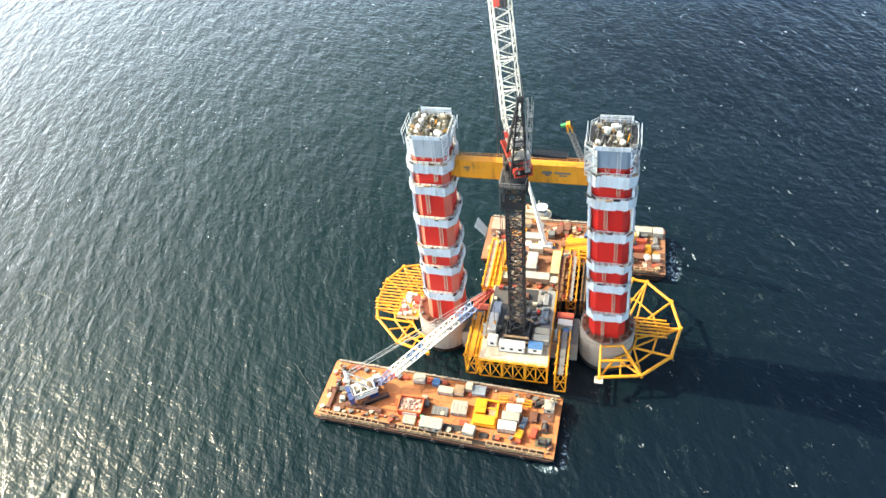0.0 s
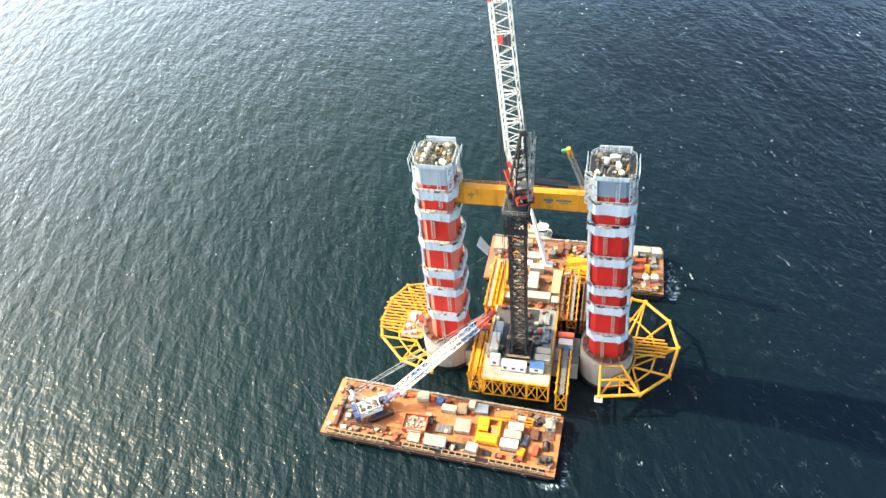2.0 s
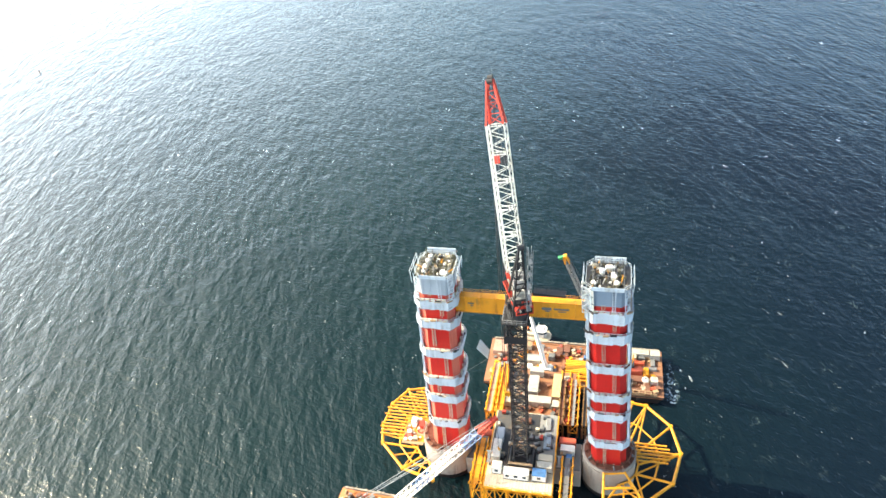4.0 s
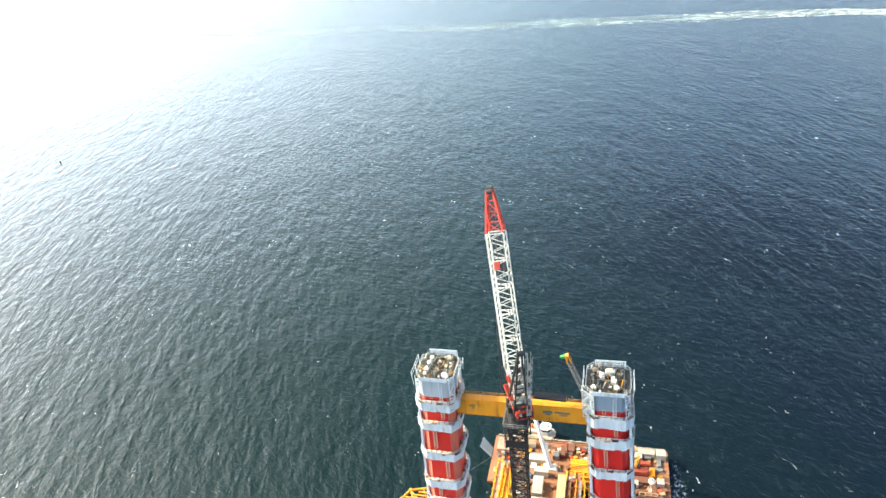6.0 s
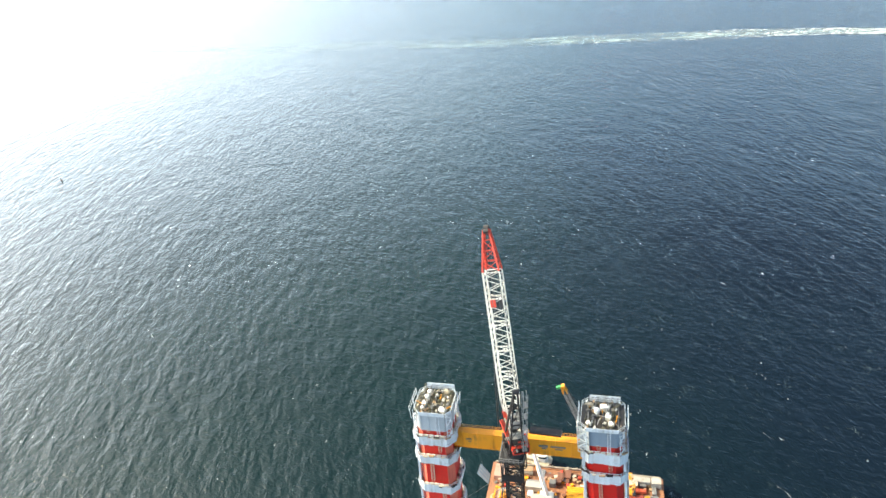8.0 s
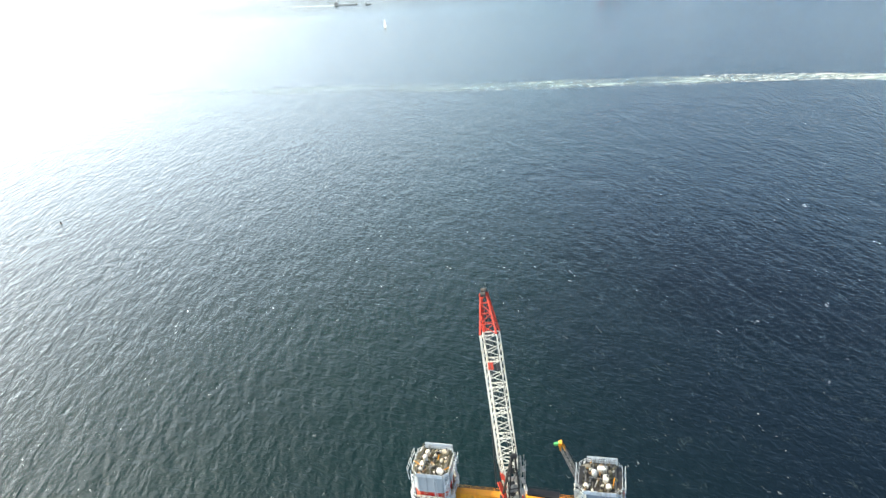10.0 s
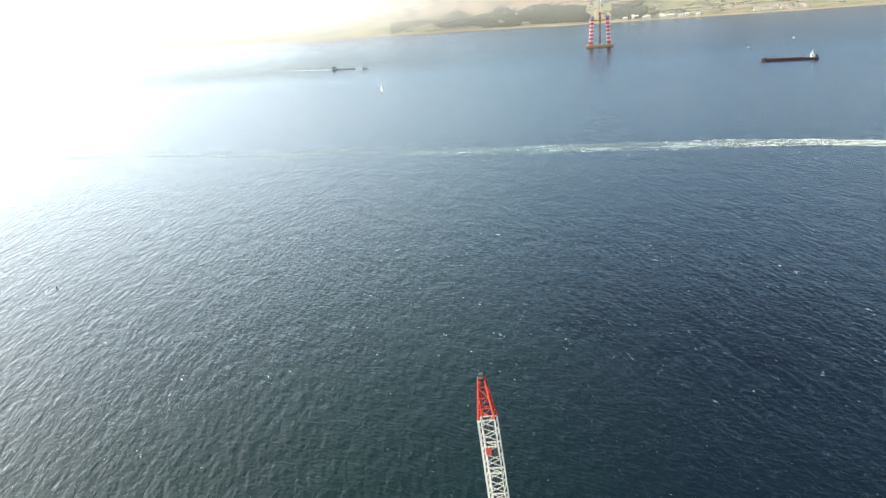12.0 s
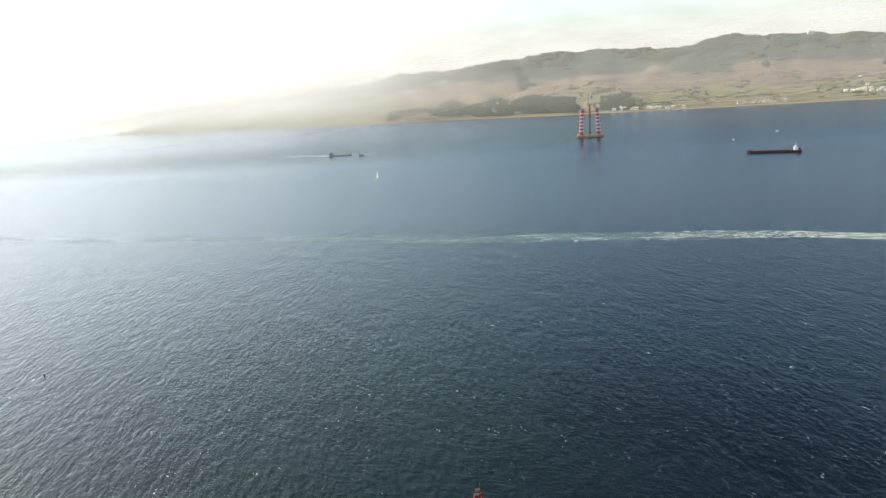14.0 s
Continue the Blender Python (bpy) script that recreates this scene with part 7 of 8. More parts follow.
barge("supply_barge", "broad rusty supply barge moored behind the towers", -19.4, 46.6, 33.0, 56.4, "farrust", FZ)


def ramp_flap():
    t = thing("loading_ramp", "grey lowered loading ramp at the barge end", "ramp", (-22.2, 49.0, 3.3))
    bm = bmesh.new()
    tube(bm, (2.75, -4.4, 0.3), (2.75, 0.6, 0.3), 0.32, 10)
    part("hinge", bm, "dark", t)
    bm = bmesh.new()
    prism(bm, [(-2.2, -1.6, 2.6), (2.6, -4.2, 0.2), (2.8, 0.4, 0.2), (-1.6, 3.6, 2.6)], [(-2.2, -1.6, 2.9), (2.6, -4.2, 0.5), (2.8, 0.4, 0.5), (-1.6, 3.6, 2.9)])
    part("flap", bm, "panel", t)
    for y in (-0.8, 0.8, 2.4):
        bm = bmesh.new()
        bar(bm, (-1.9, y, 3.0), (2.6, y - 2.8, 0.6), 0.2)
        part("rib", bm, "steel", t)


ramp_flap()


def tug():
    t = thing("work_boat", "white-topped orange work boat moored at the barge", "boat", (-3.0, 61.6, 0), -4)
    out = [(-6.3, -2.6), (3.0, -3.3), (5.6, -2.7), (6.8, -1.2), (6.8, 1.2), (5.6, 2.7), (3.0, 3.3), (-6.3, 2.6), (-7.0, 0)]
    bm = bmesh.new()
    prism(bm, [(x * 0.9, y * 0.8, -0.8) for x, y in out], [(x, y, 2.6) for x, y in out])
    part("hull", bm, "hullred", t, "orange hull")
    bm = bmesh.new()
    prism(bm, [(x * 1.01, y * 1.03, 2.4) for x, y in out], [(x * 1.01, y * 1.03, 2.62) for x, y in out])
    part("gunwale", bm, "cream", t, "cream gunwale")
    bm = bmesh.new()
    prism(bm, [(x * 0.92, y * 0.88, 2.6) for x, y in out], [(x * 0.92, y * 0.88, 2.7) for x, y in out])
    part("deck", bm, "cream", t, "cream deck")
    bm = bmesh.new()
    box(bm, (-1.8, 0, 3.4), (8.0, 4.0, 2.0))
    bmesh.ops.bevel(bm, geom=list(bm.edges), offset=0.2, segments=2, affect="EDGES")
    part("deckhouse", bm, "cream", t)
    bm = bmesh.new()
    o8 = octagon(2.0, 1.9, 0.9)
    prism(bm, [(x + 3.0, y, 2.5) for x, y in o8], [(x + 3.0, y, 6.0) for x, y in o8])
    wh = part("wheelhouse", bm, "white", t, "white round wheelhouse")
    bm = bmesh.new()
    o9 = octagon(2.03, 1.93, 0.9)
    prism(bm, [(x + 3.0, y, 4.7) for x, y in o9], [(x + 3.0, y, 5.5) for x, y in o9])
    part("window_band", bm, "glass", wh)
    bm = bmesh.new()
    o10 = octagon(2.2, 2.1, 1.0)
    prism(bm, [(x + 3.0, y, 6.0) for x, y in o10], [(x + 3.0, y, 6.25) for x, y in o10])
    box(bm, (3, 0, 6.5), (1.6, 1.6, 0.5))
    part("roof", bm, "white", wh)
    bm = bmesh.new()
    tube(bm, (-2.5, 0, 4.4), (-2.5, 0, 6.4), 0.5, 10)
    part("funnel", bm, "hullred", t)
    bm = bmesh.new()
    tube(bm, (1.8, 0, 6.2), (1.8, 0, 9.4), 0.1, 6)
    bar(bm, (1.8, -1, 8.2), (1.8, 1, 8.2), 0.1)
    part("mast", bm, "white", t)
    bm = bmesh.new()
    railing(bm, [(-6.0, -2.5, 2.6), (2.9, -3.1, 2.6)], 1.0, 1.2, 0.07)
    railing(bm, [(-6.0, 2.5, 2.6), (2.9, 3.1, 2.6)], 1.0, 1.2, 0.07)
    part("guard_rail", bm, "white", t)


tug()


def mobile_crane():
    """Truck crane with a telescopic boom raised over the deck."""
    c = thing("mobile_crane", "white mobile crane with raised telescopic boom", "mobile crane", (3.4, 40.0, FZ))
    bm = bmesh.new()
    box(bm, (-1.6, 0, 1.1), (11.5, 2.8, 0.9))
    part("chassis", bm, "grey", c)
    for x in (-6.2, -4.4, -0.2, 1.6, 3.2):
        for y in (-1.3, 1.3):
            bm = bmesh.new()
            tube(bm, (x, y - 0.3, 0.62), (x, y + 0.3, 0.62), 0.62, 12)
            part("wheel", bm, "rubber", c)
    bm = bmesh.new()
    box(bm, (0, 0, 2.5), (4.6, 2.9, 1.7))
    box(bm, (2.2, 0, 2.3), (1.2, 3.2, 1.4))
    part("turntable", bm, "white", c, "white turntable body")
    bm = bmesh.new()
    box(bm, (-6.0, 0, 2.3), (2.0, 2.6, 1.7))
    cab = part("cab", bm, "white", c)
    bm = bmesh.new()
    box(bm, (-7.02, 0, 2.6), (0.06, 2.2, 0.8))
    part("cab_glass", bm, "glass", cab)
    foot, tip = Vector((0.2, 0, 3.2)), Vector((-7.6, 8.6, 27.5))
    for t0, t1, w in ((0, 0.42, 1.25), (0.4, 0.72, 1.0), (0.7, 1.0, 0.8)):
        bm = bmesh.new()
        bar(bm, foot.lerp(tip, t0), foot.lerp(tip, t1), w, w * 1.1)
        part("boom_stage", bm, "white", c, "white telescopic boom stage")
    bm = bmesh.new()
    tube(bm, (0.0, 0, 2.2), foot.lerp(tip, 0.22) + Vector((0, 0, -0.5)), 0.28, 10)
    part("luffing_ram", bm, "steel", c)
    bm = bmesh.new()
    box(bm, tip, (0.9, 0.9, 1.2))
    part("boom_head", bm, "dark", c)
    for x, y in ((-3.2, -3.0), (-3.2, 3.0), (3.4, -3.0), (3.4, 3.0)):
        bm = bmesh.new()
        bar(bm, (x, y * 0.4, 0.9), (x, y, 0.9), 0.35)
        bar(bm, (x, y, 0.9), (x, y, 0.0), 0.25)
        box(bm, (x, y, 0.05), (0.9, 0.9, 0.1))
        part("outrigger", bm, "yellow", c)


mobile_crane()


def lattice_crane():
    c = thing("deck_crane", "crawler crane with dark lattice boom and yellow-green tip", "crawler crane", (30.5, 46.0, FZ))
    for x in (-2.4, 2.4):
        bm = bmesh.new()
        out = [(-3.6, 0.4), (-3.2, 0), (3.2, 0), (3.6, 0.4), (3.3, 1.1), (-3.3, 1.1)]
        prism(bm, [(x - 0.45, y, z) for y, z in out], [(x + 0.45, y, z) for y, z in out])
        part("track", bm, "dark", c)
    bm = bmesh.new()
    box(bm, (1.2, 0, 2.2), (7.2, 3.4, 1.9))
    bmesh.ops.bevel(bm, geom=list(bm.edges), offset=0.15, segments=1, affect="EDGES")
    part("house", bm, "yellow", c)
    bm = bmesh.new()
    box(bm, (5.0, 0, 2.4), (1.2, 3.6, 2.0))
    part("counterweight", bm, "dark", c)
    foot, tip = Vector((-2.0, 0, 2.2)), Vector((-20.6, -6.9, 57.4))
    m = along(foot, tip)
    ln = (tip - foot).length
    n = 9
    sl = (ln - 3) / n
    bm = bmesh.new()
    taper(bm, 1.5, 1.5, 1.5, 1.5, sl, 4, 0.16, 0.10)
    first = part("boom_section", bm, "grey", c, "dark grey lattice boom section")
    first.matrix_basis = m
    for i in range(1, n):
        again(first, c, m @ pose(0, 0, i * sl))
    bm = bmesh.new()
    box(bm, (0, 0.5, 2.4), (1.2, 1.4, 1.2))
    o = part("boom_head", bm, "yellow", c, "yellow boom head")
    o.matrix_basis = m @ pose(0, 0, n * sl)
    foot4 = [(0.75 * x, 0.75 * y, 0) for x, y in ((-1, -1), (1, -1), (1, 1), (-1, 1))]
    top4 = [(0.5 * x, 0.5 * y, 3) for x, y in ((-1, -1), (1, -1), (1, 1), (-1, 1))]
    members("chord", [(a, b, 0.3) for a, b in zip(foot4, top4)], "yellow", o)
    members("brace", [(foot4[i], top4[(i + 1) % 4], 0.2) for i in range(4)], "yellow", o)
    bm = bmesh.new()
    box(bm, (-1.3, 0.2, 2.6), (1.9, 0.9, 0.9))
    o = part("head_sheave", bm, "green", c, "green head sheave block")
    o.matrix_basis = m @ pose(0, 0, n * sl)
    bm = bmesh.new()
    for x in (-0.5, 0.5):
        tube(bm, (5.4, x, 6.5), tip + Vector((0.6, x, 0.4)), 0.06, 5)
    part("pendant", bm, "rope", c)
    bm = bmesh.new()
    for x in (-1.0, 1.0):
        bar(bm, (0.5, x, 3.1), (5.4, x * 0.6, 6.6), 0.25)
        bar(bm, (4.4, x, 3.1), (5.4, x * 0.6, 6.6), 0.2)
    part("gantry", bm, "yellow", c)


lattice_crane()
stack("long yellow steel beams stacked on the supply barge", 15.4, 43.2, FZ, 9.0, 7.2, 8, "yellow", 0, "beam_stack")
stack("yellow steel beams stacked beside the tower", 15.6, 38.6, FZ, 9.0, 1.8, 3, "yellow", 0, "beam_stack")
stack("tan steel sections on the supply barge", -12.5, 50.0, FZ, 5.0, 3.0, 5, "tan", 20)
stack("rusty bars on the supply barge", 4.0, 51.5, FZ, 8.0, 2.2, 5, "rustdark", -4)
container("white container at the far corner of the supply barge", 38.6, 52.9, FZ, 6.1, 2.5, 2.6, "cwhite")
container("white container beside the corner one", 43.8, 52.6, FZ, 3.6, 3.0, 2.8, "cwhite")
container("pale container beside the tower foot", 34.5, 51.0, FZ, 5.0, 2.6, 2.4, "cream")
container("white container in the middle of the supply barge", -1.8, 44.6, FZ, 6.0, 2.8, 2.8, "cwhite")
container("pale workshop container on the supply barge", -6.0, 52.6, FZ, 6.0, 2.6, 2.4, "cream", 0, "tan")
container("white container under the mobile crane", 0.8, 35.6, 7.0, 5.0, 2.6, 3.0, "cwhite")
container("grey storage container on the supply barge", 20.5, 50.5, FZ, 5.0, 2.6, 2.4, "grey")
container("brown-red container on the supply barge", 36.0, 44.0, FZ, 6.0, 2.6, 2.4, "primer")
container("dark hatch container on the supply barge", 37.0, 40.0, FZ, 5.0, 2.8, 1.6, "rustdark")
container("small white cabin with a flat roof", 43.2, 39.4, FZ, 2.6, 2.6, 2.4, "cwhite")
container("faded pink container near the ramp", -14.8, 50.6, FZ, 6.0, 6.4, 2.2, "pinktan")
for x, y, r in ((40.2, 39.6, 1.3), (-16.0, 37.6, 1.7)):
    t = thing("round_tank", "white round tank on the supply barge" if x > 0 else "orange round buoy tank at the barge corner", "tank", (x, y, FZ))
    bm = bmesh.new()
    tube(bm, (0, 0, 0), (0, 0, 1.8), r, 18)
    tube(bm, (0, 0, 1.8), (0, 0, 2.3), r, 18, r * 0.45)
    part("shell", bm, "white" if x > 0 else "hullred", t)
    bm = bmesh.new()
    tube(bm, (0, 0, 2.3), (0, 0, 2.5), 0.3, 8)
    part("cap", bm, "dark", t)
rnd = random.Random(21)
CRATE_WORDS = {"tan": "tan timber crate on the supply barge", "rustdark": "rusty brown crate on the supply barge", "cream": "cream tool crate on the supply barge", "primer": "rust-red crate on the supply barge", "grey": "grey steel crate on the supply barge", "white": "white crate on the supply barge", "yellow": "yellow tool crate on the supply barge", "pinktan": "faded pinkish crate on the supply barge"}
for i in range(190):
    x, y = rnd.uniform(-17, 45), rnd.uniform(39, 55.4)
    if -6 < x < 9 and 38 < y < 43:
        continue
    mt = rnd.choice(["tan", "rustdark", "cream", "tan", "grey", "yellow", "cream", "tan", "pinktan", "rustdark", "rustdark"])
    loose_box(x, y, rnd.uniform(0.5, 1.3), mt, CRATE_WORDS[mt], z=FZ)


for i in range(26):
    mt = rnd.choice(["tan", "rustdark", "cream", "primer", "pinktan", "rustdark", "grey"])
    loose_box(rnd.uniform(22, 45), rnd.uniform(34, 39), rnd.uniform(0.6, 1.5), mt, CRATE_WORDS[mt], z=FZ)


for i in range(70):
    x, y = rnd.uniform(-8.8, 13.6), rnd.uniform(14, 37.4)
    if -1.8 < x < 2.2 and y > 24 or -1.8 < x < 7.4 and 19.5 < y < 23.5 or 6.6 < x < 10.6 and y > 23 or -10 < x < -5.2 and 18.6 < y < 25.4:
        continue
    mt = rnd.choice(["tan", "cream", "cream", "primer", "pinktan", "rustdark", "grey"])
    loose_box(x, y, rnd.uniform(0.6, 1.5), mt, CRATE_WORDS[mt].replace("supply barge", "rear deck"), z=6.98)


# machines and stacks that crowd the supply barge
rnd = random.Random(77)
for i in range(70):
    x, y = rnd.uniform(-16, 44), rnd.uniform(35, 54.5)
    if -9 < x < 9 and y < 43 or 8 < x < 20.5 and y < 47.5 or x < 20 and y < 38.5 or 27 < x < 36 and 42 < y < 50:
        continue
    k = rnd.random()
    if k < 0.4:
        mt = rnd.choice(["cwhite", "cream", "rustdark", "rustdark", "tan", "grey", "grey"])
        container({"cwhite": "white storage box on the supply barge", "cream": "cream storage box on the supply barge", "primer": "rust-red storage box on the supply barge", "rustdark": "brown storage box on the supply barge", "tan": "tan storage box on the supply barge", "grey": "dark grey storage box on the supply barge"}[mt], x, y, FZ, rnd.choice([2.4, 3.0, 4.2]), 2.4, rnd.uniform(1.2, 2.4), mt, rnd.choice([0, 90]))
    elif k < 0.75:
        mt = rnd.choice(["rustdark", "tan", "yellow", "steel", "primer"])
        stack({"rustdark": "brown steel bars piled on the supply barge", "tan": "tan timbers piled on the supply barge", "yellow": "yellow steel bars piled on the supply barge", "steel": "grey steel bars piled on the supply barge", "primer": "rust-red steel bars piled on the supply barge"}[mt], x, y, FZ, rnd.uniform(3, 6.5), rnd.uniform(1.4, 2.4), 4, mt, rnd.choice([0, 90, 20]))
    else:
        mt = rnd.choice(["skip", "blue", "yellow", "grey", "cream"])
        pump_set(x, y, FZ, mt, PUMP_WORDS[mt].replace("the platform", "the supply barge"), rnd.choice([0, 90]))
gantry = thing("yellow_gantry", "yellow steel skid frame bridging the supply barge deck", "gantry", (14.5, 35.0, 5.0))
for x in (-4.5, -1.5, 1.5, 4.5):
    bm = bmesh.new()
    bar(bm, (x, -3.5, 2.2), (x, 3.5, 2.2), 0.5, 0.7)
    part("long_beam", bm, "yellow", gantry)
for y in (-3.2, 0, 3.2):
    bm = bmesh.new()
    bar(bm, (-5, y, 1.6), (5, y, 1.6), 0.45, 0.6)
    part("cross_beam", bm, "yellow", gantry)
for x in (-4.5, 4.5):
    for y in (-3.2, 3.2):
        bm = bmesh.new()
        bar(bm, (x, y, -7.0), (x, y, 1.6), 0.5)
        part("leg", bm, "yellow", gantry)


# white water where hulls meet the chop
def foam_patch(pts, widths, label, v=(1.0, 1.0)):
    wake_line("hull_foam", pts, widths, "foam", label, v)


foam_patch([(46.5 + 3.2, 34 + 2.4 * i) for i in range(10)], [5, 8, 10, 11, 11, 10, 8, 7, 5, 3], "broken white foam along the supply barge", (1.0, 0.8))
foam_patch([(15.6 + 2.2 + 0.1 * i, -45 + 2.3 * i) for i in range(10)], [4, 6, 6.5, 6, 6, 5.5, 5, 4.5, 4, 3], "broken white foam at the barge end", (0.9, 0.7))
foam_patch([(4 + 1.6 * i, -44.2 - 0.12 * i) for i in range(9)], [0.8, 1.6, 2.2, 3, 4, 4.5, 4.5, 4, 2.5], "white foam curling off the barge corner", (0.7, 1.05))
foam_patch([(-18 + 1.5 * i, -43.4) for i in range(6)], [0.5, 1, 1.6, 1.6, 1, 0.5], "small foam patch beside the barge", (0.85, 0.85))


# ---- ships, second tower and coast far across the water ----
LANE = [(-1300, 905), (-1034, 882), (-668, 853), (-456, 835), (-268, 828), (-179, 818), (-103, 816), (-15, 811), (63, 812), (137, 810), (210, 811), (278, 805), (328, 794), (382, 784), (520, 748), (700, 690)]
wake_line("ship_wake", LANE, [60, 60, 50, 46, 50, 52, 58, 60, 56, 54, 50, 46, 42, 40, 38, 36], "lane", "long pale streak of broken foam left by a ship", (-0.10, 0.98))
wake_line("ship_wake", [(-1180, 2064), (-1090, 2040), (-1000, 2013), (-900, 1984), (-804, 1956)], [10, 16, 20, 20, 16], "wake", "white wake behind the tug and tow", (0.75, 1.4))


wake_line("churned_streak", LANE, [110, 100, 84, 76, 78, 78, 82, 78, 70, 66, 60, 58, 56, 54, 52, 50], "streak", "pale turquoise band of churned water", (0.62, 0.95), z=0.03)


def far_tower():
    t = thing("far_bridge_tower", "distant red and white twin-leg bridge tower under construction", "bridge tower", (21.6, 2121, 0))
    bm = bmesh.new()
    out = [(-42, -13), (42, -13), (42, 13), (-42, 13)]
    prism(bm, [(x * 0.97, y, -1) for x, y in out], [(x, y, 6) for x, y in out])
    base = part("work_pontoon", bm, "tan", t, "tan work pontoon round the base")
    bm = bmesh.new()
    rn = random.Random(9)
    for i in range(26):
        box(bm, (rn.uniform(-38, 38), rn.uniform(-11, 11), 7.2), (rn.uniform(2, 7), rn.uniform(2, 4), rn.uniform(2, 5)))
    part("deck_load", bm, "cream", base)
    for side in (-1, 1):
        def cx(z):
            return side * (27.5 - (z - 9) * 0.066)
        bm = bmesh.new()
        prism(bm, [(cx(4) + x, y, 4) for x, y in octagon(5.3, 5.3, 1.2)], [(cx(88) + x, y, 88) for x, y in octagon(4.4, 4.4, 1.2)])
        leg = part("leg", bm, "red", t, "red leg")
        for k in range(6):
            z = 18 + 11 * k
            bm = bmesh.new()
            prism(bm, [(cx(z) + x, y, z) for x, y in octagon(6.6, 6.6, 2)], [(cx(z) + x, y, z + 4.2) for x, y in octagon(6.6, 6.6, 2)])
            part("work_platform", bm, "screen", leg, "white ring platform")
        bm = bmesh.new()
        prism(bm, [(cx(84) + x, y, 84) for x, y in octagon(6, 6, 2)], [(cx(92) + x, y, 92) for x, y in octagon(6, 6, 2)])
        part("top_platform", bm, "panel", leg, "grey top platform")
        bm = bmesh.new()
        tube(bm, (27.5 * side, 0, -1), (27.5 * side, 0, 9), 9, 20)
        part("pier_shaft", bm, "concrete", t)
    bm = bmesh.new()
    taper(bm, 4.6, 4.6, 4.6, 4.6, 92, 26, 0.9, 0.5)
    o = part("crane_mast", bm, "black", t, "black lattice crane mast")
    o.matrix_basis = pose(0, -6, 8)
    bm = bmesh.new()
    taper(bm, 4.4, 3.6, 1.5, 1.2, 44, 12, 0.7, 0.4)
    o = part("crane_boom", bm, "white", t, "white crane boom")
    o.matrix_basis = along((0, -6, 98), (3, 10, 140))
    bm = bmesh.new()
    box(bm, (0, -8, 101), (6, 9, 5))
    part("crane_house", bm, "skip", t)
    bm = bmesh.new()
    bar(bm, (-23, 0, 79), (23, 0, 79), 3, 3.4)
    part("cross_girder", bm, "girder", t)


far_tower()


def cargo_ship():
    s = thing("cargo_ship", "long low dark cargo ship with maroon hatches with white bridge aft", "ship", (443, 1582, 0), -6.0)
    ln = 56
    bm = bmesh.new()
    out = [(-ln - 6, 0), (-ln, -6), (-ln + 12, -8), (ln - 4, -8), (ln, -6), (ln, 6), (ln - 4, 8), (-ln + 12, 8), (-ln, 6)]
    prism(bm, [(x * 0.98, y * 0.9, -1) for x, y in out], [(x, y, 4.0) for x, y in out])
    hull = part("hull", bm, "dark", s, "near-black hull")
    bm = bmesh.new()
    prism(bm, [(x * 0.985, y * 0.93, -1) for x, y in out], [(x * 0.99, y * 0.95, 0.3) for x, y in out])
    part("boot_top", bm, "skip", hull, "red boot topping")
    for i in range(6):
        bm = bmesh.new()
        box(bm, (-46 + 13.5 * i, 0, 4.5), (12.4, 11, 1.0))
        part("hatch_cover", bm, "hatch", s, "brown-red hatch cover")
    bm = bmesh.new()
    box(bm, (ln - 13, 0, 7.0), (8, 11, 6))
    box(bm, (ln - 14, 0, 11.1), (5, 12, 2.4))
    br = part("bridge_house", bm, "white", s, "white bridge house")
    bm = bmesh.new()
    box(bm, (ln - 16.6, 0, 11.3), (0.2, 11, 1.0))
    part("bridge_windows", bm, "glass", br)
    bm = bmesh.new()
    box(bm, (ln - 5, 0, 6.9), (4, 4, 6))
    part("funnel", bm, "navy", s)
    bm = bmesh.new()
    tube(bm, (ln - 14, 0, 12.2), (ln - 14, 0, 20), 0.4, 6)
    part("mast", bm, "white", s)
    bm = bmesh.new()
    tube(bm, (-ln + 3, 0, 4), (-ln + 3, 0, 12), 0.4, 6)
    box(bm, (-ln + 0.5, 0, 4.8), (9, 8, 1.8))
    part("forecastle", bm, "hull", s)


cargo_ship()


def sail_boat():
    s = thing("sail_boat", "small yacht under full white sail", "sailboat", (-485, 1446, 0), -55)
    bm = bmesh.new()
    out = [(-6, 0), (-4, -1.7), (4, -1.6), (6, -0.8), (6, 0.8), (4, 1.6), (-4, 1.7)]
    prism(bm, [(x * 0.9, y * 0.6, -0.4) for x, y in out], [(x, y, 1.4) for x, y in out])
    part("hull", bm, "white", s)
    bm = bmesh.new()
    tube(bm, (-0.5, 0, 1.2), (-0.5, 0, 19), 0.14, 6)
    tube(bm, (-0.5, 0, 2.6), (5.5, 0.8, 2.6), 0.12, 6)
    part("mast", bm, "steel", s)
    for nm, tri in (("main_sail", ((-0.4, 0, 2.8), (5.4, 0.8, 2.8), (-0.4, 0.1, 18.6))), ("fore_sail", ((-5.6, 0, 1.8), (-0.8, 0.9, 2.2), (-0.6, 0.1, 16.5)))):
        bm = bmesh.new()
        a, b, c = [Vector(p) for p in tri]
        n = (b - a).cross(c - a).normalized()
        mid = (a + b + c) / 3 + n * 0.5
        low = [bm.verts.new(p) for p in (a, b, c, mid)]
        for i, j in ((0, 1), (1, 2), (2, 0)):
            bm.faces.new((low[i], low[j], low[3]))
        part(nm, bm, "white", s)


sail_boat()


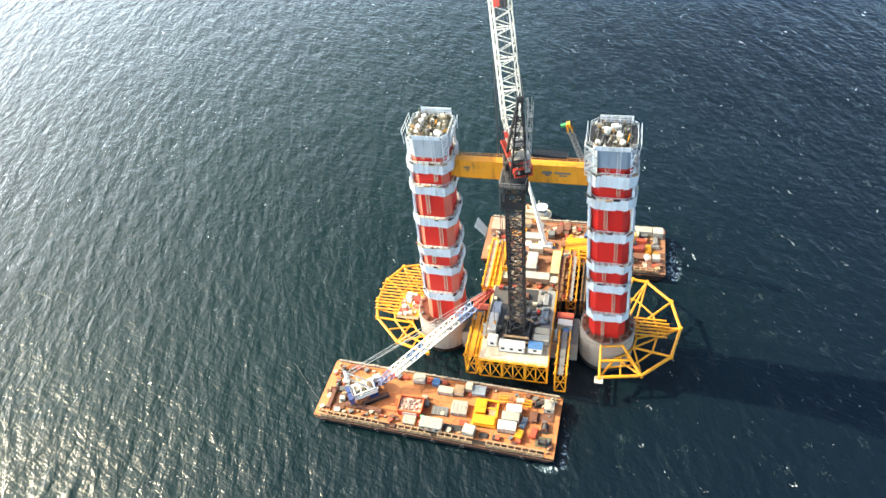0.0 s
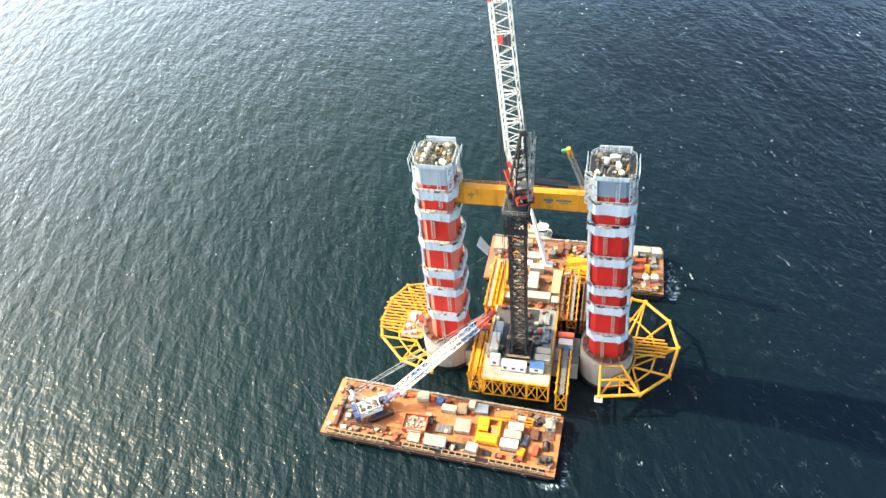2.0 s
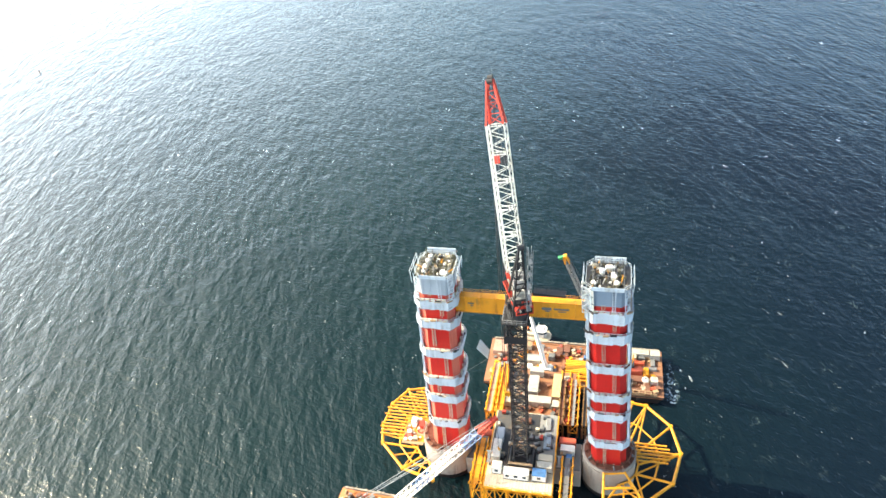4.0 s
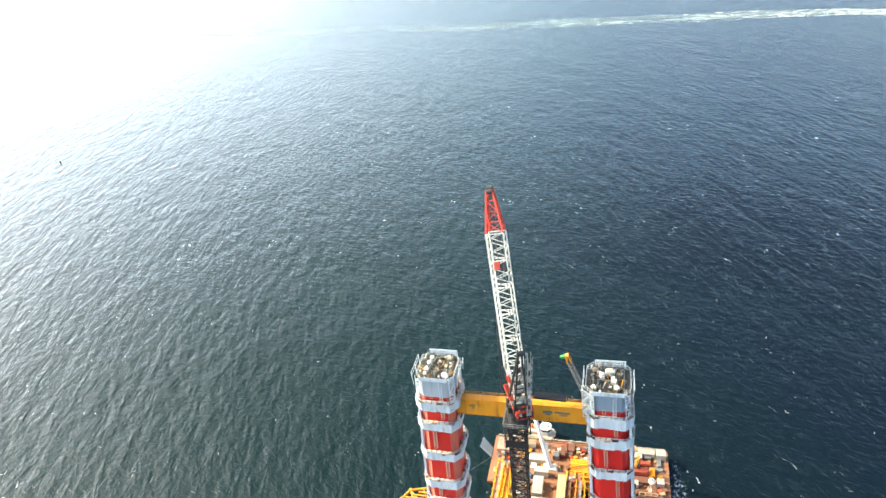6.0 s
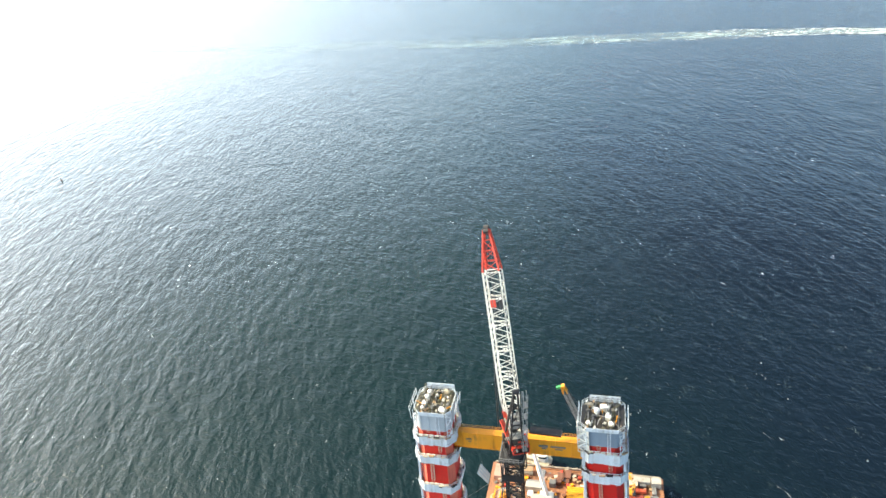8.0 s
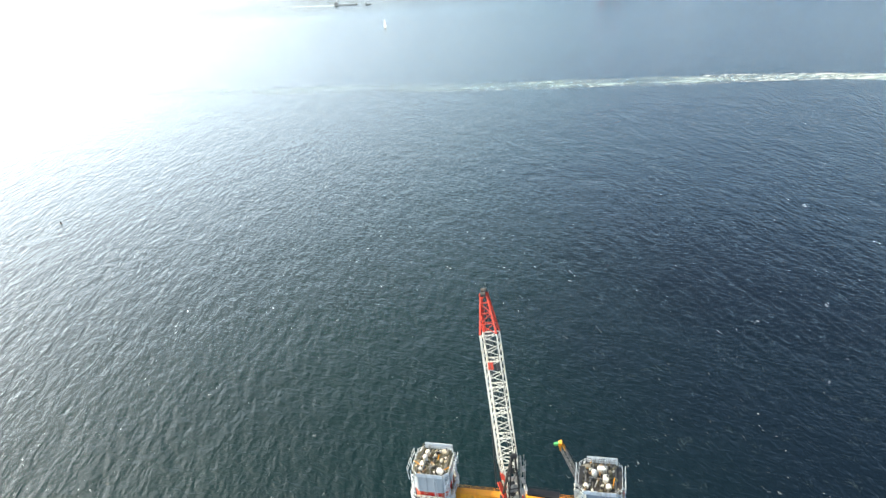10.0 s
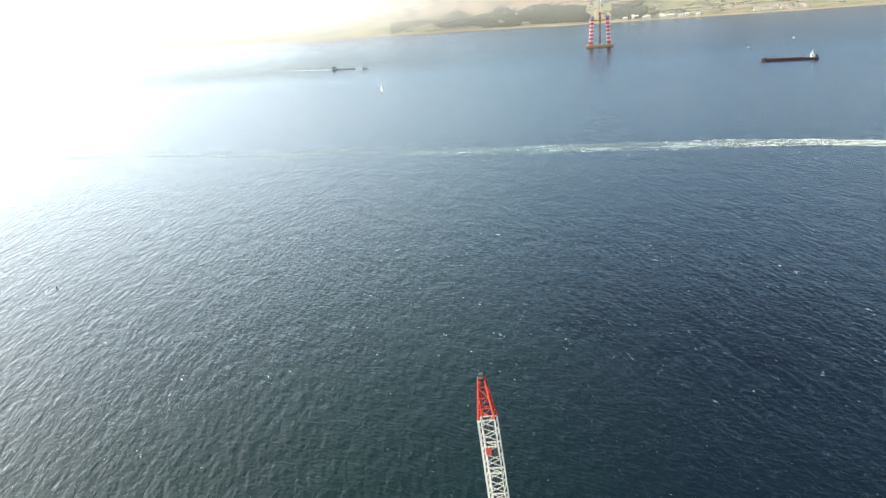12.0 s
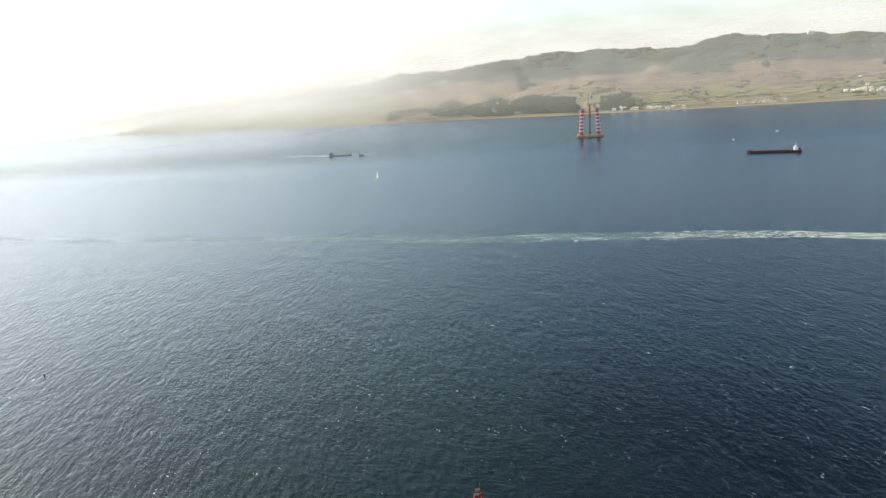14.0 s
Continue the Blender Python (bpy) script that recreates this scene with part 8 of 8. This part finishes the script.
def tow(x, y, label, ln, name="tow_vessel"):
    s = thing(name, label, "ship", (x, y, 0), -3)
    wd = min(5.0, ln * 0.35)
    hh = min(3.2, ln * 0.3)
    bm = bmesh.new()
    out = [(-ln, -wd), (ln * 0.9, -wd), (ln, -wd * 0.6), (ln, wd * 0.6), (ln * 0.9, wd), (-ln, wd)]
    prism(bm, [(px * 0.97, py, -1) for px, py in out], [(px, py, hh) for px, py in out])
    part("hull", bm, "steel" if ln > 8 else "white", s)
    bm = bmesh.new()
    box(bm, (-ln * 0.8, 0, hh * 1.8), (ln * 0.28, wd * 1.6, hh * 1.7))
    box(bm, (-ln * 0.8, 0, hh * 3.0), (ln * 0.18, wd * 1.5, hh * 0.7))
    part("deckhouse", bm, "steel" if ln > 8 else "white", s)
    bm = bmesh.new()
    tube(bm, (-ln * 0.76, 0, hh * 3), (-ln * 0.76, 0, hh * 5.2), 0.3, 6)
    part("mast", bm, "white", s)


tow(-763, 1950, "low naval-grey vessel trailing a white wake", 38)
tow(-681, 1925, "small dark launch ahead of the larger vessel", 9, "launch")
tow(403, 1856, "small white launch far off", 3.2, "launch")
tow(552, 2021, "tiny launch near the far shore", 3.2, "launch")


def buoy(x, y, label, s=1.0):
    b = thing("buoy", label, "buoy", (x, y, 0))
    bm = bmesh.new()
    tube(bm, (0, 0, -0.5), (0, 0, 0.9), 1.5 * s, 16)
    tube(bm, (0, 0, 0.9), (0, 0, 1.3), 1.5 * s, 16, 0.8 * s)
    part("float", bm, "rustdark", b)
    bm = bmesh.new()
    for a in range(3):
        an = 2 * math.pi * a / 3
        bar(bm, (0.7 * s * math.cos(an), 0.7 * s * math.sin(an), 1.2), (0, 0, 4.2 * s), 0.16)
    box(bm, (0, 0, 4.2 * s), (0.7, 0.7, 0.8))
    part("cage", bm, "dark", b)


buoy(-463, 341, "dark mooring buoy with a light cage on the sea", 0.45)
wake_line("buoy_foam", [(-466, 341), (-460, 340), (-455, 339)], [1.5, 3.5, 1.0], "foam", "patch of foam round a buoy", (1, 1))

# houses and woods on the coast
rnd = random.Random(17)


def house(name_label, az, t, lx, ly, h, turn, wall="wallwhite", roof="tile", group="coast houses"):
    p = land_point(az, t)
    hs = thing("house", name_label, "house", (p.x, p.y, p.z - 1.5), turn, group)
    bm = bmesh.new()
    box(bm, (0, 0, (h + 1.5) / 2), (lx, ly, h + 1.5))
    part("wall", bm, wall, hs)
    bm = bmesh.new()
    z = h + 1.5
    prism(bm, [(-lx / 2 - 0.5, -ly / 2 - 0.5, z), (lx / 2 + 0.5, -ly / 2 - 0.5, z), (lx / 2 + 0.5, ly / 2 + 0.5, z), (-lx / 2 - 0.5, ly / 2 + 0.5, z)],
          [(-lx / 2 + 1, -0.2, z + ly * 0.3), (lx / 2 - 1, -0.2, z + ly * 0.3), (lx / 2 - 1, 0.2, z + ly * 0.3), (-lx / 2 + 1, 0.2, z + ly * 0.3)])
    part("roof", bm, roof, hs)
    for k in range(3):
        bm = bmesh.new()
        box(bm, ((k - 1) * lx * 0.3, -ly / 2 - 0.05, 1.5 + h * 0.55), (lx * 0.13, 0.2, h * 0.35))
        part("window", bm, "glass", hs)
    return hs


for i in range(44):
    house("white coastal house with a tiled roof", 11.0 + rnd.uniform(0, 3.6), rnd.uniform(0.02, 0.075), rnd.uniform(8, 13), rnd.uniform(7, 10), rnd.uniform(5, 8), rnd.uniform(-25, 25))
for i in range(16):
    house("white holiday house near the beach", 17.9 + rnd.uniform(0, 2.6), rnd.uniform(0.19, 0.28), rnd.uniform(11, 16), rnd.uniform(9, 12), rnd.uniform(6, 9), rnd.uniform(-20, 20), roof="wallwhite")
for i in range(14):
    house("pale site shed on the shore works", rnd.uniform(1.2, 7.4), rnd.uniform(0.012, 0.06), rnd.uniform(10, 30), rnd.uniform(10, 16), rnd.uniform(5, 9), rnd.uniform(-8, 8), roof="wallwhite")
for i in range(34):
    house("pale village house on the slope", rnd.uniform(-21.5, -13.2), rnd.gauss(0.65, 0.06), rnd.uniform(11, 16), rnd.uniform(9, 12), rnd.uniform(6, 9), rnd.uniform(-65, -30), roof="wallwhite")
for i in range(12):
    house("pale house in a hillside hamlet", rnd.uniform(-12.6, -11.2), rnd.uniform(0.78, 0.84), rnd.uniform(12, 18), rnd.uniform(9, 12), rnd.uniform(5, 8), rnd.uniform(-40, 40))
    house("scattered farmhouse among the fields", rnd.uniform(-9, 20), rnd.uniform(0.25, 0.5), rnd.uniform(12, 20), rnd.uniform(9, 12), rnd.uniform(5, 8), rnd.uniform(-40, 40))

house("white building on the hilltop", 15.6, 0.985, 34, 14, 16, 0, roof="wallwhite")


def woods(name, label, count, pick, size, mat="wood"):
    """Many small crowns with uneven outlines, joined."""
    verts, faces = [], []
    ico = bmesh.new()
    bmesh.ops.create_icosphere(ico, subdivisions=1, radius=1)
    iv = [v.co.copy() for v in ico.verts]
    idx = [[v.index for v in f.verts] for f in ico.faces]
    ico.free()
    for i in range(count):
        az, t = pick()
        p = land_point(az, t)
        s = rnd.uniform(*size)
        base = len(verts)
        for v in iv:
            k = rnd.uniform(0.65, 1.2)
            verts.append((p.x + v.x * s * k, p.y + v.y * s * k, p.z + s * 0.35 + v.z * s * 0.75 * k))
        faces += [[base + a for a in f] for f in idx]
    me = bpy.data.meshes.new(name)
    me.from_pydata(verts, [], faces)
    me.materials.append(M[mat])
    tagged(new(name, me), label, "woods", kind="stuff")


def bluff_pick():
    while True:
        az, t = rnd.uniform(-16.5, 4.0), rnd.uniform(0.03, 0.55)
        top = 0.42 + 0.012 * max(0.0, -az - 2) if az < 0 else 0.32
        low = 0.035 + 0.006 * max(0.0, -az - 6)
        if az < -11:
            top -= 0.05 * (-11 - az)
        ragged = noise.noise(Vector((az * 0.55, t * 7, 3)))
        if low + 0.10 * ragged < t < top + 0.16 * ragged and abs(az + 0.2) > 0.9 + 0.5 * ragged and not (az > 3.4):
            if noise.noise(Vector((az * 1.1, t * 16, 8))) > -0.42:
                return az, t


woods("bluff_wood", "grey-green scrubby woodland on the coastal bluff", 26000, bluff_pick, (4.5, 8))


def field_pick():
    while True:
        az, t = rnd.uniform(-30, 24), rnd.uniform(0.05, 0.62)
        if abs(noise.noise(Vector((az * 0.8, t * 16, 9)))) < 0.035 and noise.noise(Vector((az * 0.5, t * 6, 4))) > 0.0:
            return az, t


def hill_pick():
    while True:
        az, t = rnd.uniform(-24, 24), rnd.uniform(0.6, 0.99)
        clump = noise.noise(Vector((az * 0.45, t * 5, 21))) + 0.6 * noise.noise(Vector((az * 1.6, t * 17, 23)))
        if clump > 0.62 - 1.6 * max(0.0, t - 0.62):
            return az, t


woods("hill_wood", "dark scattered woodland on the hill slopes", 14000, hill_pick, (5, 10))
woods("hedge_wood", "low hedges and copses between the fields", 4200, field_pick, (2.5, 5.5), "hedge")


def road():
    bm = bmesh.new()
    left, right = [], []
    for i in range(40):
        f = i / 39
        az, t = -0.75 + 0.9 * f * f + 0.2 * math.sin(f * 5), 0.01 + 0.34 * f
        a, b = land_point(az - 0.10 - 0.10 * (1 - f), t), land_point(az + 0.10 + 0.10 * (1 - f), t)
        left.append(a + Vector((0, 0, 3.0)))
        right.append(b + Vector((0, 0, 3.0)))
    sheet_strip(bm, left, right)
    tagged(part("approach_road", bm, "sand"), "pale earth cutting of the bridge approach road", "road", kind="structure")


road()


def coast_road():
    bm = bmesh.new()
    left, right = [], []
    for i in range(60):
        f = i / 59
        az, t = 5.0 + 17.0 * f, 0.05 + 0.055 * f + 0.21 * f * f + 0.010 * math.sin(f * 9)
        left.append(land_point(az, t) + Vector((0, 0, 2.5)))
        right.append(land_point(az, t + 0.016) + Vector((0, 0, 2.5)))
    sheet_strip(bm, left, right)
    tagged(part("coast_road", bm, "sand"), "pale road along the coast", "road", kind="structure")


coast_road()
